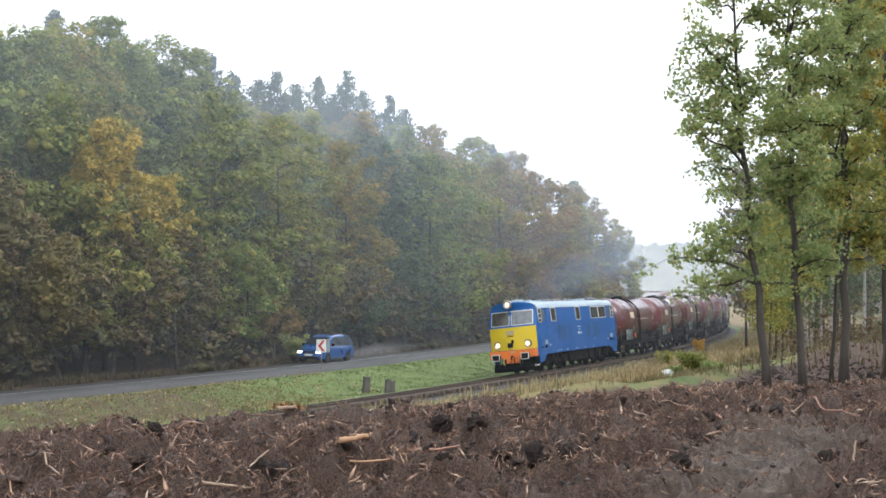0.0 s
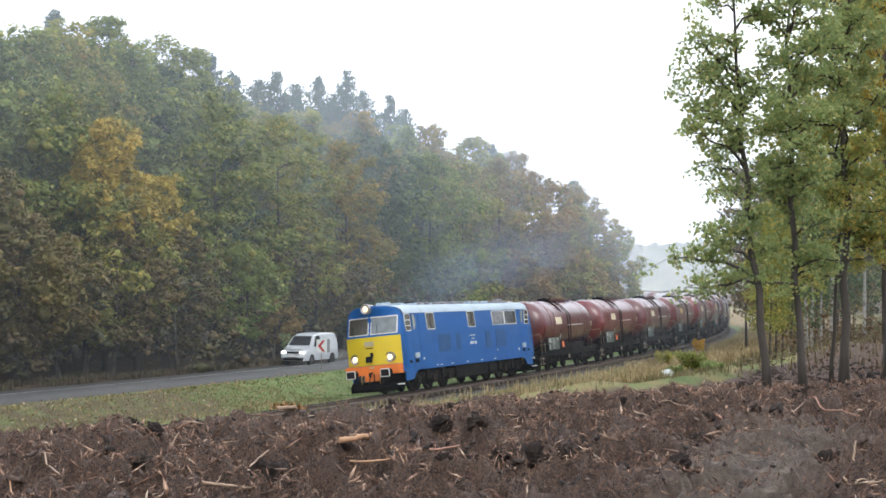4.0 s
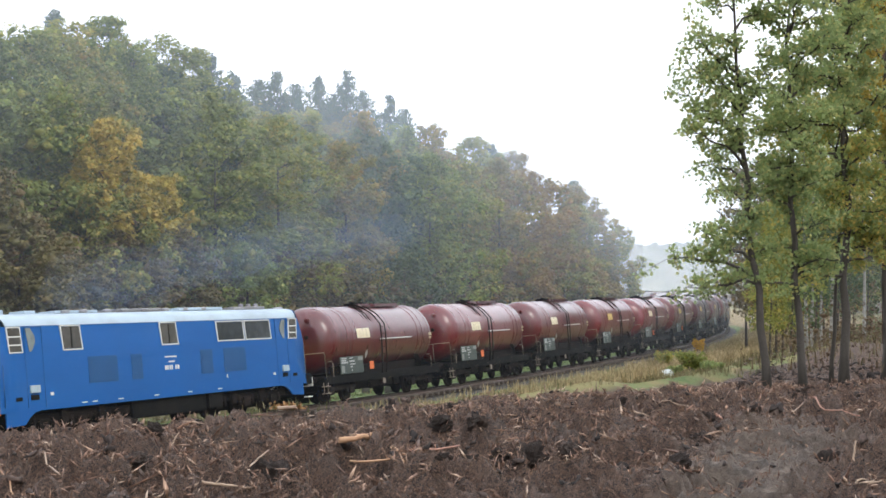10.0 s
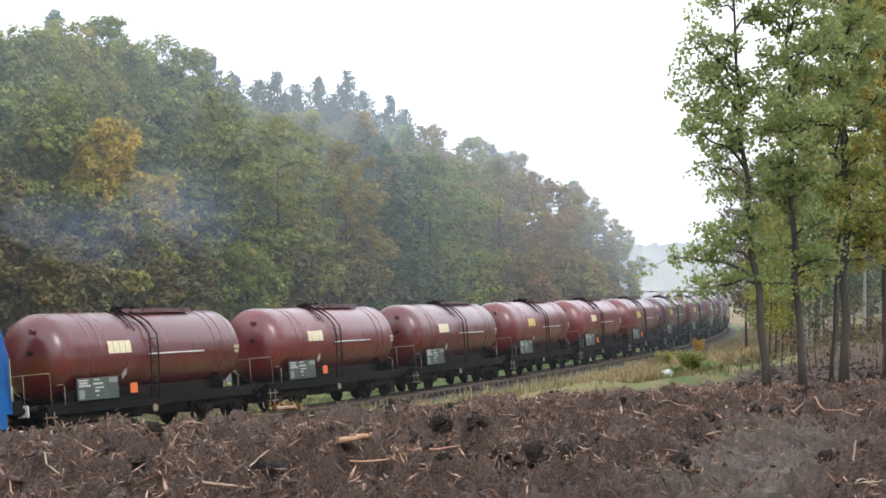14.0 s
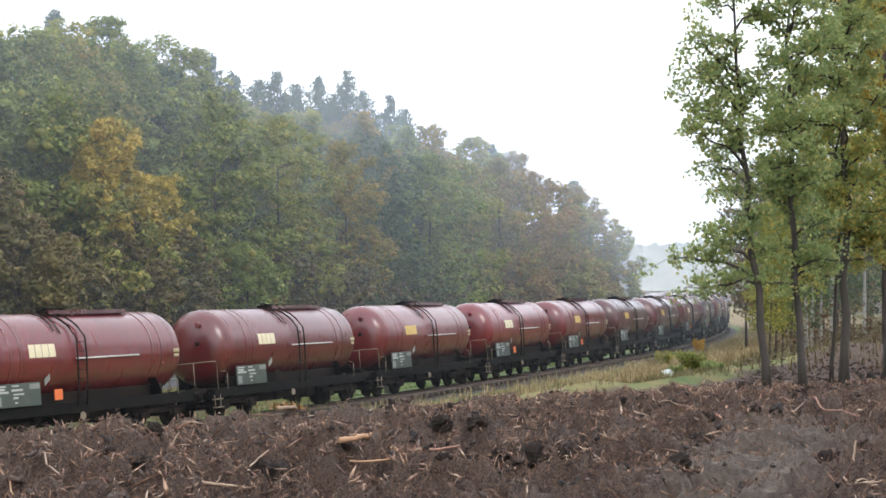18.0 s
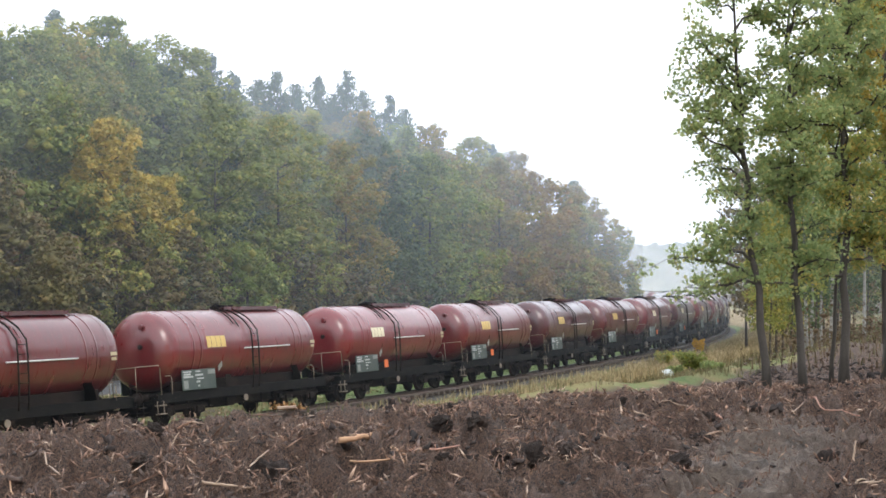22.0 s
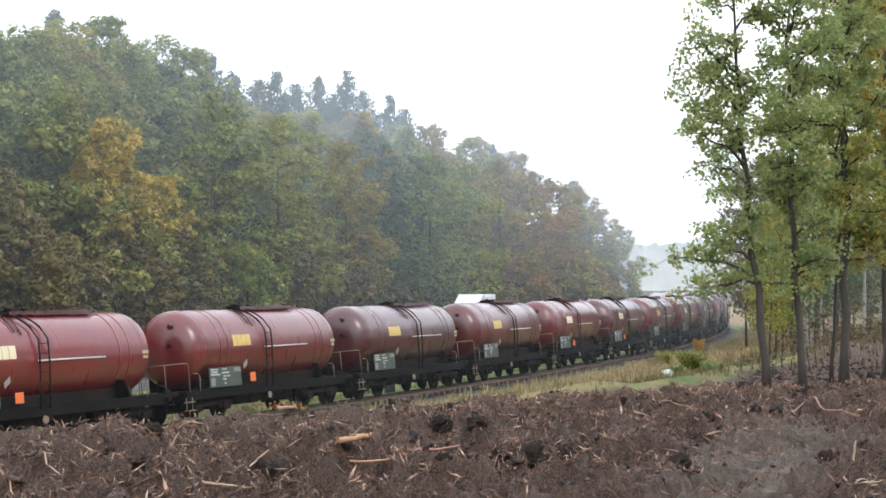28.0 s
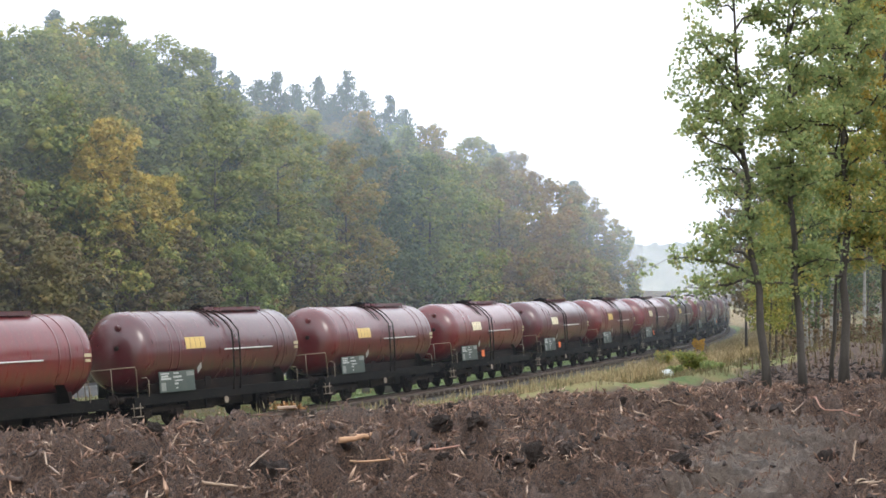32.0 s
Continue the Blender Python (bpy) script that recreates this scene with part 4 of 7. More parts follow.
DULL_RAIL = surface("worn_rail_paint", (0.20, 0.16, 0.12), (0.09, 0.06, 0.05), 0.6, big=6.0, amount=0.6, bump=0.0)
BLACK = surface("underframe_black", (0.006, 0.006, 0.006), (0.018, 0.015, 0.013), 0.8, amount=0.7)
RUST_BLACK = surface("brown_black_iron", (0.010, 0.008, 0.007), (0.030, 0.020, 0.016), 0.8, amount=0.7)
for _m in (BLACK, RUST_BLACK):
    _m.node_tree.nodes["Principled BSDF"].inputs["Specular IOR Level"].default_value = 0.12
BLUE.node_tree.nodes["Principled BSDF"].inputs["Specular IOR Level"].default_value = 0.25
STEEL = surface("bare_steel", (0.35, 0.34, 0.33), (0.15, 0.13, 0.12), 0.35, 0.9, amount=0.5)
BOARD = surface("data_board_green", (0.045, 0.062, 0.055), (0.10, 0.105, 0.095), 0.6, amount=0.5, bump=0.0)
BOARD_GREY = surface("board_grey", (0.20, 0.21, 0.20), (0.12, 0.12, 0.115), 0.6, amount=0.5, bump=0.0)
BOARD_INK = surface("board_ink", (0.38, 0.39, 0.38), (0.22, 0.22, 0.21), 0.6, big=8.0, amount=0.5, bump=0.0)
SIGN_ORANGE = surface("hazard_orange", (0.65, 0.15, 0.04), (0.30, 0.10, 0.05), 0.6, amount=0.5, bump=0.0)
RUBBER = surface("rubber", (0.018, 0.018, 0.018), (0.05, 0.048, 0.045), 0.75)


def glass(name, tint, rough=0.06):
    m, n, l, p = links_of(name)
    f = noise_of(n, l, 3.0, 3, 0.5)
    l.new(mix_col(n, l, ramp(n, l, f, 0.3, 0.8), tint, tuple(c * 1.6 + 0.01 for c in tint)), p.inputs["Base Color"])
    p.inputs["Roughness"].default_value = rough
    p.inputs["Specular IOR Level"].default_value = 0.45
    return m


GLASS = glass("dark_glass", (0.03, 0.035, 0.04))
GLASS_DUSTY = glass("dusty_glass", (0.045, 0.042, 0.036), 0.2)
# tint paled to stand for the sky these panes reflect
SKY_TINT_GLASS = glass("sky_tint_glass", (0.115, 0.135, 0.145), 0.1)
DOOR_GLASS = glass("door_glass", (0.14, 0.16, 0.16), 0.15)


def glow(name, colour, strength):
    m, n, l, p = links_of(name)
    p.inputs["Base Color"].default_value = (*colour, 1)
    p.inputs["Emission Color"].default_value = (*colour, 1)
    p.inputs["Emission Strength"].default_value = strength
    return m


LAMP_ON = glow("lit_lamp", (1.0, 0.80, 0.52), 0.8)


def tank_paint(name, base, dirt):
    """Glossy weathered paint with vertical streaks of dust and soot."""
    m, n, l, p = links_of(name)
    streak = noise_of(n, l, 1.6, 5, 0.65, stretch=(2.2, 0.4, 0.4))
    cloudy = noise_of(n, l, 0.5, 3, 0.5)
    fine = noise_of(n, l, 18.0, 3, 0.6)
    o = n.new("ShaderNodeObjectInfo")
    c = mix_col(n, l, ramp(n, l, streak, 0.42, 0.8), base, dirt)
    c = mix_col(n, l, ramp(n, l, cloudy, 0.5, 0.9), c, tuple(v * 0.55 for v in base))
    hs = n.new("ShaderNodeHueSaturation")
    vr = n.new("ShaderNodeMapRange")
    vr.inputs["To Min"].default_value, vr.inputs["To Max"].default_value = 0.75, 1.15
    l.new(o.outputs["Random"], vr.inputs["Value"])
    l.new(vr.outputs["Result"], hs.inputs["Value"])
    l.new(c, hs.inputs["Color"])
    l.new(hs.outputs["Color"], p.inputs["Base Color"])
    rr = n.new("ShaderNodeMapRange")
    rr.inputs["To Min"].default_value, rr.inputs["To Max"].default_value = 0.18, 0.42
    l.new(streak, rr.inputs["Value"])
    l.new(rr.outputs["Result"], p.inputs["Roughness"])
    p.inputs["Coat Weight"].default_value = 0.9
    p.inputs["Coat IOR"].default_value = 1.6
    p.inputs["Coat Roughness"].default_value = 0.24
    p.inputs["Specular IOR Level"].default_value = 0.3
    bump_to(n, l, p, fine, 0.0015)
    return m


TANK_RED = tank_paint("tank_red", (0.118, 0.0095, 0.0115), (0.070, 0.013, 0.014))
TANK_BRIGHT = tank_paint("tank_bright_red", (0.165, 0.011, 0.015), (0.095, 0.014, 0.016))
TANK_DARK = tank_paint("tank_dark_red", (0.068, 0.008, 0.012), (0.040, 0.012, 0.014))

LOCO_LEN, WAGON_LEN, WAGONS = 18.99, 12.445, 21
HALF = LOCO_LEN / 2


def end_x(y, z):
    """How far forward the engine's end reaches at this height and width."""
    q = abs(y) / 1.42
    back = 0.52 + 0.46 * q * q
    if z > 2.72:
        back += 0.30 * (z - 2.72) * (1 - 0.55 * (1 - q) * max(0.0, min(1.0, (z - 3.5) / 0.5)) * 2.2)
    return HALF - back


SIDE = [(1.42, 1.0), (1.43, 1.9), (1.43, 2.72), (1.41, 3.3), (1.38, 3.66)]
ROOF = [(1.38, 3.66), (1.32, 3.84), (1.15, 3.98), (0.8, 4.07), (0.4, 4.11), (0.0, 4.13)]


def loft(rows, mat=0, bm=None, smooth_it=True):
    bm = bm or bmesh.new()
    vs = [[bm.verts.new(p) for p in r] for r in rows]
    for a, b in zip(vs, vs[1:]):
        for i in range(len(a) - 1):
            f = bm.faces.new((a[i], a[i + 1], b[i + 1], b[i]))
            f.smooth, f.material_index = smooth_it, mat
    return bm


def face_panel(y0, y1, z0, z1, off, e, mat, name, label="", thick=0.02, end=1):
    """A sheet that lies on the engine's end between two widths and heights."""
    rows = []
    for j in range(5):
        z = z0 + (z1 - z0) * j / 4
        rows.append([Vector((end * (end_x(y0 + (y1 - y0) * i / 6, z) + off), end * (y0 + (y1 - y0) * i / 6), z)) for i in range(7)])
    bm = loft(rows)
    bmesh.ops.recalc_face_normals(bm, faces=bm.faces)
    bmesh.ops.solidify(bm, geom=bm.faces[:], thickness=thick)
    return part(name, bm, mat, e, label, smooth_angle=40)


def rounded_frame(bm, cx, cz, w, h, y, bar, depth, lean=0.0):
    """A window frame of four bars on the engine's side at y."""
    for x0, x1, z0, z1 in ((cx - w / 2, cx + w / 2, cz + h / 2 - bar, cz + h / 2), (cx - w / 2, cx + w / 2, cz - h / 2, cz - h / 2 + bar),
                           (cx - w / 2, cx - w / 2 + bar, cz - h / 2 + bar, cz + h / 2 - bar), (cx + w / 2 - bar, cx + w / 2, cz - h / 2 + bar, cz + h / 2 - bar)):
        box(bm, x0, x1, min(y, y + depth), max(y, y + depth), z0, z1, 0.006)
    for v in bm.verts:
        v.co.x -= lean * (cz - v.co.z)
    return bm


def wheelset(parent, x, r, name="wheelset"):
    bm = bmesh.new()
    for s in (-1, 1):
        lathe(bm, [(s * 0.68, r * 0.3), (s * 0.68, r + 0.03), (s * 0.715, r + 0.03), (s * 0.72, r), (s * 0.815, r - 0.005), (s * 0.815, r * 0.86), (s * 0.78, r * 0.8), (s * 0.78, r * 0.4), (s * 0.84, r * 0.32), (s * 0.84, 0.05)], "y", 24, (0, 0, 0))
    tube(bm, [(0, -0.7, 0), (0, 0.7, 0)], 0.08, 10)
    ob = part(name, bm, RUST_BLACK, parent)
    ob.matrix_basis = pose(x, 0, r)
    return ob


LOCO_WHEELS, WAGON_WHEELS = [], []


def engine():
    e = empty("diesel_locomotive")
    # body shell: two sides, two ends
    bm = bmesh.new()
    us = np.linspace(-1, 1, 25)
    for sgn in (1, -1):
        loft([[Vector((u * end_x(y, z), sgn * y, z)) for y, z in SIDE] for u in us], 0, bm)
    for end in (1, -1):
        zs = [1.0, 1.45, 1.9, 2.4, 2.72, 3.0, 3.3, 3.66]
        rows = [[Vector((end * end_x(np.interp(z, [p[1] for p in SIDE], [p[0] for p in SIDE]) * k / 6, z), np.interp(z, [p[1] for p in SIDE], [p[0] for p in SIDE]) * k / 6, z)) for k in range(-6, 7)] for z in zs]
        for y_z in ROOF[1:]:
            y, z = y_z
            rows.append([Vector((end * end_x(y * k / 6, z), y * k / 6, z)) for k in range(-6, 7)])
        loft(rows, 0, bm)
    loft([[Vector((u * end_x(1.42, 1.0), y, 1.0)) for y in (-1.42, 1.42)] for u in us], 0, bm)
    bmesh.ops.remove_doubles(bm, verts=bm.verts, dist=0.004)
    bmesh.ops.recalc_face_normals(bm, faces=bm.faces)
    part("body", bm, BLUE, e, smooth_angle=35)
    # cab skirts below the body's edge
    for end in (1, -1):
        for sgn in (1, -1):
            bm = bmesh.new()
            pts = [(end * (HALF - 1.2), 1.0), (end * (HALF - 2.75), 1.0), (end * (HALF - 2.45), 0.95), (end * (HALF - 2.2), 0.8), (end * (HALF - 2.0), 0.6), (end * (HALF - 1.2), 0.55)]
            f = bm.faces.new([bm.verts.new((x, sgn * 1.40, z)) for x, z in pts])
            r = bmesh.ops.extrude_face_region(bm, geom=[f])
            bmesh.ops.translate(bm, verts=[v for v in r["geom"] if isinstance(v, bmesh.types.BMVert)], vec=(0, -sgn * 0.05, 0))
            bmesh.ops.recalc_face_normals(bm, faces=bm.faces)
            part("skirt", bm, BLUE, e)
    # roof shell, a little proud of the blue sides
    rows = []
    for u in us:
        ring = [(y, z) for y, z in ROOF] + [(-y, z) for y, z in ROOF[-2::-1]]
        rows.append([Vector((u * (end_x(y, 3.66) - (0.16 if abs(u) == 1 else 0.0)), y * 1.012, z + 0.012)) for y, z in ring])
    bm = loft(rows)
    bmesh.ops.recalc_face_normals(bm, faces=bm.faces)
    bmesh.ops.solidify(bm, geom=bm.faces[:], thickness=0.02)
    roof = part("roof", bm, ROOF_GREY, e, "light grey roof", smooth_angle=40)
    # roof gear
    for x0, x1, y0, y1, h, mt in ((5.6, 6.1, -0.35, 0.35, 0.10, ROOF_GREY), (2.8, 4.9, -0.55, 0.55, 0.07, ROOF_GREY), (-0.6, 1.9, -0.6, 0.6, 0.09, STEEL), (-4.2, -1.5, -0.7, 0.7, 0.08, ROOF_GREY), (-7.1, -5.0, -0.65, 0.65, 0.08, STEEL)):
        part("roof_hatch", boxed(x0, x1, y0, y1, 4.11, 4.14 + h, 0.02), mt, roof)
    for x in (4.5, 3.6, 2.4, 1.5, 0.4, -0.8, -1.9, -3.0):
        part("roof_vent", lathed([(4.12, 0.16), (4.19, 0.16), (4.22, 0.12)], "z", 10, (x, 0.62, 0)), STEEL, roof, smooth_angle=40)
    part("exhaust", lathed([(4.12, 0.22), (4.30, 0.20), (4.30, 0.14), (4.14, 0.14)], "z", 14, (4.4, 0, 0)), RUST_BLACK, roof, smooth_angle=40)
    for x in (-5.9, -6.4, -6.9):
        part("roof_valve", lathed([(4.12, 0.05), (4.22, 0.05), (4.24, 0.10), (4.33, 0.10), (4.35, 0.04)], "z", 10, (x, 0.35, 0)), STEEL, roof, smooth_angle=40)
    part("horn", tubed([(7.5, 0.3, 4.17), (8.0, 0.3, 4.18), (8.15, 0.3, 4.18)], [0.03, 0.045, 0.09], 10), ROOF_GREY, roof)
    part("roof_box", boxed(7.0, 7.5, -0.25, 0.3, 4.10, 4.28, 0.02), ROOF_GREY, roof)
    # ends
    for end in (1, -1):
        face_panel(-1.40, 1.40, 1.40, 2.70, 0.034, e, YELLOW, "nose_panel", "bright yellow nose panel", end=end)
        for y0, y1 in ((0.05, 1.27), (-1.27, -0.05)):
            fr = face_panel(y0, y1, 2.80, 3.62, 0.02, e, WHITE, "windscreen_frame", "pale grey frame", end=end)
            # the camera-side pane gets the paler tint in place of a sky reflection
            face_panel(y0 + 0.045, y1 - 0.045, 2.845, 3.575, 0.032, fr, SKY_TINT_GLASS if y0 > 0 else GLASS_DUSTY, "windscreen", end=end)
            yw = (y0 + y1) / 2 - 0.25
            part("wiper", tubed([(end * (end_x(yw, 2.82) + 0.05), end * yw, 2.80), (end * (end_x(yw, 3.2) + 0.06), end * (yw - 0.06), 3.25)], 0.012, 5), BLACK, fr)
        # headlamps
        for y in (-0.9, 0.9):
            x = end_x(y, 1.72)
            h = part("headlamp", lathed([(x - 0.15, 0.24), (x + 0.07, 0.24), (x + 0.10, 0.22), (x + 0.07, 0.18)], "x", 24, (0, end * y, 1.72)), STEEL, e, "round headlamp with a bright ring", smooth_angle=40)
            part("lens", lathed([(x + 0.05, 0.15), (x + 0.085, 0.125), (x + 0.10, 0.05)], "x", 20, (0, end * y, 1.72)), LAMP_ON if end > 0 else GLASS, h, smooth_angle=60)
            if end < 0:
                for o in (h, *h.children):
                    for v in o.data.vertices:
                        v.co.x *= -1
                    o.data.flip_normals()
        x = HALF - 0.38
        h = part("top_headlamp", lathed([(x - 0.6, 0.20), (x + 0.03, 0.24), (x + 0.07, 0.22), (x + 0.03, 0.17)], "x", 24, (0, 0, 4.0)), STEEL, e, smooth_angle=40)
        part("lens", lathed([(x + 0.0, 0.145), (x + 0.045, 0.125), (x + 0.06, 0.05)], "x", 20, (0, 0, 4.0)), LAMP_ON if end > 0 else GLASS, h, smooth_angle=60)
        if end < 0:
            for o in (h, *h.children):
                for v in o.data.vertices:
                    v.co.x *= -1
                o.data.flip_normals()
        # small plate, multiple-unit socket and its flap
        face_panel(-0.28, 0.20, 2.28, 2.50, 0.046, e, CREAM, "builder_plate", end=end)
        part("plate_text", boxed(*sorted((end * (end_x(0, 2.2) + 0.03), end * (end_x(0, 2.2) + 0.05))), -0.2, 0.14, 2.17, 2.21), RUST_BLACK, e)
        bm = boxed(*sorted((end * (end_x(0, 1.7) + 0.01), end * (end_x(0, 1.7) + 0.16))), -0.22, 0.08, 1.55, 1.82, 0.03)
        box(bm, *sorted((end * (end_x(0, 1.7) + 0.02), end * (end_x(0, 1.7) + 0.10))), 0.0, 0.14, 1.75, 1.98, 0.02)
        part("cable_socket", bm, BLACK, e, "black cable socket")
        # buffer beam
        bx = HALF - 0.5
        beam = part("buffer_beam", boxed(*sorted((end * (bx - 0.5), end * bx)), -1.38, 1.38, 0.95, 1.38, 0.02), ORANGE if end > 0 else BLACK, e, "orange buffer beam" if end > 0 else "")
        part("beam_plate", boxed(*sorted((end * (bx - 0.1), end * (bx + 0.004))), -0.42, 0.36, 0.66, 0.94, 0.02), ORANGE if end > 0 else BLACK, beam)
        part("beam_text", boxed(*sorted((end * bx, end * (bx + 0.008))), -0.12, 0.12, 1.25, 1.33), CREAM, beam)
        for y in (-0.875, 0.875):
            b = part("buffer", tubed([(end * (bx - 0.02), y, 1.05), (end * (bx + 0.3), y, 1.05), (end * (bx + 0.3), y, 1.05), (end * (HALF - 0.04), y, 1.05)], [0.17, 0.16, 0.11, 0.11], 16), BLACK, beam)
            part("buffer_rim", boxed(*sorted((end * (HALF - 0.045), end * (HALF - 0.012))), y - 0.24, y + 0.24, 0.84, 1.22, 0.012), WHITE, b, "white rim")
            part("buffer_plate", boxed(*sorted((end * (HALF - 0.02), end * HALF)), y - 0.20, y + 0.20, 0.88, 1.18, 0.008), BLACK, b)
        bm = tubed([(end * bx, 0, 1.04), (end * (bx + 0.28), 0, 1.04), (end * (bx + 0.34), 0, 0.94), (end * (bx + 0.26), 0, 0.90)], 0.045, 8)
        tube(bm, [(end * (bx + 0.02), 0.1, 0.98), (end * (bx + 0.15), 0.12, 0.6), (end * (bx + 0.15), -0.12, 0.6), (end * (bx + 0.02), -0.1, 0.98)], 0.03, 6)
        part("coupling", bm, RUST_BLACK, beam)
        for y in (-0.48, -0.62, 0.48, 0.62):
            part("air_hose", tubed([(end * bx, y, 0.95), (end * (bx + 0.18), y, 0.88), (end * (bx + 0.2), y * 0.96, 0.55)], 0.028, 6), RUBBER if abs(y) > 0.5 else OCHRE, beam)
        part("cab_step", boxed(*sorted((end * (bx - 0.42), end * (bx - 0.1))), 1.2, 1.42, 0.42, 0.47), WHITE, beam)
        bm = bmesh.new()
        loft([[Vector((end * (bx - 0.35), y, 0.62)), Vector((end * (bx - 0.12 + 0.2 * (1 - abs(y))), y, 0.45)), Vector((end * (bx - 0.08 + 0.25 * (1 - abs(y))), y, 0.18))] for y in np.linspace(-1.25, 1.25, 9)], 0, bm)
        bmesh.ops.solidify(bm, geom=bm.faces[:], thickness=0.03)
        part("rail_guard", bm, BLACK, e)
        part("hand_rail", tubed([(end * (end_x(1.42, 2.2) - 0.12), 1.48, 1.15), (end * (end_x(1.42, 2.2) - 0.12), 1.48, 2.5)], 0.016, 6), BLUE_DARK, e)
    # sides
    for sgn in (1, -1):
        for u, w, lean, mt in ((4.3, 0.95, 0.12, GLASS_DUSTY), (9.35, 0.95, 0.12, GLASS_DUSTY), (13.05, 1.72, 0.10, GLASS), (14.85, 1.72, 0.10, GLASS)):
            cx, hh = HALF - u, 0.82 if w < 1 else 0.76
            yo = sgn * 1.405
            fr = part("window_frame", rounded_frame(bmesh.new(), cx, 3.25, w, hh, yo, 0.04, sgn * 0.045, lean * sgn * sgn), WHITE, e, "pale window frame")
            bm = boxed(cx - w / 2 + 0.05, cx + w / 2 - 0.05, min(yo, yo + sgn * 0.033), max(yo, yo + sgn * 0.033), 3.25 - hh / 2 + 0.05, 3.25 + hh / 2 - 0.05)
            for v in bm.verts:
                v.co.x -= lean * (3.25 - v.co.z)
            part("window_pane", bm, mt, fr)
            if w < 1:
                part("window_bar", boxed(cx - 0.03, cx + 0.03, *sorted((yo + sgn * 0.03, yo + sgn * 0.042)), 2.9, 3.6), BLACK, fr)
        for end in (1, -1):
            cx = end * (HALF - 1.72)
            fr = part("cab_window_frame", rounded_frame(bmesh.new(), cx, 3.24, 0.60, 0.82, sgn * 1.405, 0.035, sgn * 0.045, 0.1 * end), WHITE, e, "pale cab window frame")
            for z in (3.06, 3.32):
                part("window_bar", boxed(cx - 0.27 - 0.01, cx + 0.27, *sorted((sgn * 1.42, sgn * 1.447)), z, z + 0.04), WHITE, fr)
            part("window_pane", boxed(cx - 0.27, cx + 0.27, *sorted((sgn * 1.405, sgn * 1.437)), 2.87, 3.61), GLASS_DUSTY, fr)
            bm = bmesh.new()
            n = 12
            ring = [(end * (HALF - 2.22), 3.60)] + [(end * (HALF - 2.42 - 0.2 * math.sin(math.pi * k / n)), 3.60 - 0.74 * k / n) for k in range(n + 1)] + [(end * (HALF - 2.34), 2.86)]
            f = bm.faces.new([bm.verts.new((x, sgn * 1.436, z)) for x, z in ring])
            r = bmesh.ops.extrude_face_region(bm, geom=[f])
            bmesh.ops.translate(bm, verts=[v for v in r["geom"] if isinstance(v, bmesh.types.BMVert)], vec=(0, -sgn * 0.03, 0))
            bmesh.ops.recalc_face_normals(bm, faces=bm.faces)
            part("door_window", bm, DOOR_GLASS, e)
            bm = bmesh.new()
            for x0, x1, z0, z1 in ((2.14, 2.16, 1.1, 3.64), (2.92, 2.94, 1.1, 3.64), (2.16, 2.92, 3.62, 3.64)):
                box(bm, *sorted((end * (HALF - x0), end * (HALF - x1))), *sorted((sgn * 1.42, sgn * 1.437)), z0, z1)
            part("door_seam", bm, BLUE_DARK, e)
            part("lamp_box", boxed(*sorted((end * (HALF - 2.24), end * (HALF - 2.66))), *sorted((sgn * 1.42, sgn * 1.50)), 1.56, 1.80, 0.015), ROOF_GREY, e)
            # flat black blocks stand for the shade inside the step recesses
            part("step_recess", boxed(*sorted((end * (HALF - 2.28), end * (HALF - 2.64))), *sorted((sgn * 1.41, sgn * 1.438)), 1.34, 1.50), BLACK, e)
            part("step_recess", boxed(*sorted((end * (HALF - 1.62), end * (HALF - 1.9))), *sorted((sgn * 1.41, sgn * 1.438)), 1.34, 1.46), BLACK, e)
            part("lamp_marker", boxed(*sorted((end * (HALF - 3.15), end * (HALF - 3.3))), *sorted((sgn * 1.42, sgn * 1.445)), 1.44, 1.54), WHITE, e)
        for u0, u1, z0, z1 in ((5.0, 6.48, 1.72, 2.6), (7.18, 7.78, 1.72, 2.6), (11.07, 11.82, 1.72, 2.6), (12.5, 13.92, 1.72, 2.62)):
            g = part("grille", boxed(HALF - u1, HALF - u0, *sorted((sgn * 1.42, sgn * 1.438)), z0, z1, 0.004), BLUE_DARK, e, "darker blue louvred panel")
            first = None
            for k in range(9):
                zz = z0 + 0.06 + (z1 - z0 - 0.1) * k / 8.5
                if first is None:
                    first = part("louvre", boxed(HALF - u1 + 0.04, HALF - u0 - 0.04, *sorted((sgn * 1.436, sgn * 1.452)), -0.02, 0.02), BLUE_DARK, g)
                    first.matrix_basis = pose(0, 0, zz)
                else:
                    share("louvre", first, g, pose(0, 0, zz))
        # number and lettering as plain bars
        for u0, u1, z0, z1 in ((9.02, 9.70, 2.40, 2.45), (9.22, 9.56, 2.22, 2.28), (9.0, 9.09, 1.97, 2.12), (9.12, 9.2, 1.97, 2.12), (9.25, 9.33, 1.97, 2.12), (9.36, 9.43, 1.97, 2.12), (9.58, 9.66, 1.97, 2.12), (9.70, 9.8, 1.97, 2.12), (12.62, 12.68, 1.5, 1.62)):
            part("number_bar", boxed(HALF - u1, HALF - u0, *sorted((sgn * 1.42, sgn * 1.437)), z0, z1), WHITE, e, "white lettering")
        for u in (4.6, 5.1, 6.4, 8.3, 10.2, 12.0):
            part("stencil_mark", boxed(HALF - u - 0.25, HALF - u, *sorted((sgn * 1.42, sgn * 1.435)), 1.10, 1.14), WHITE, e)
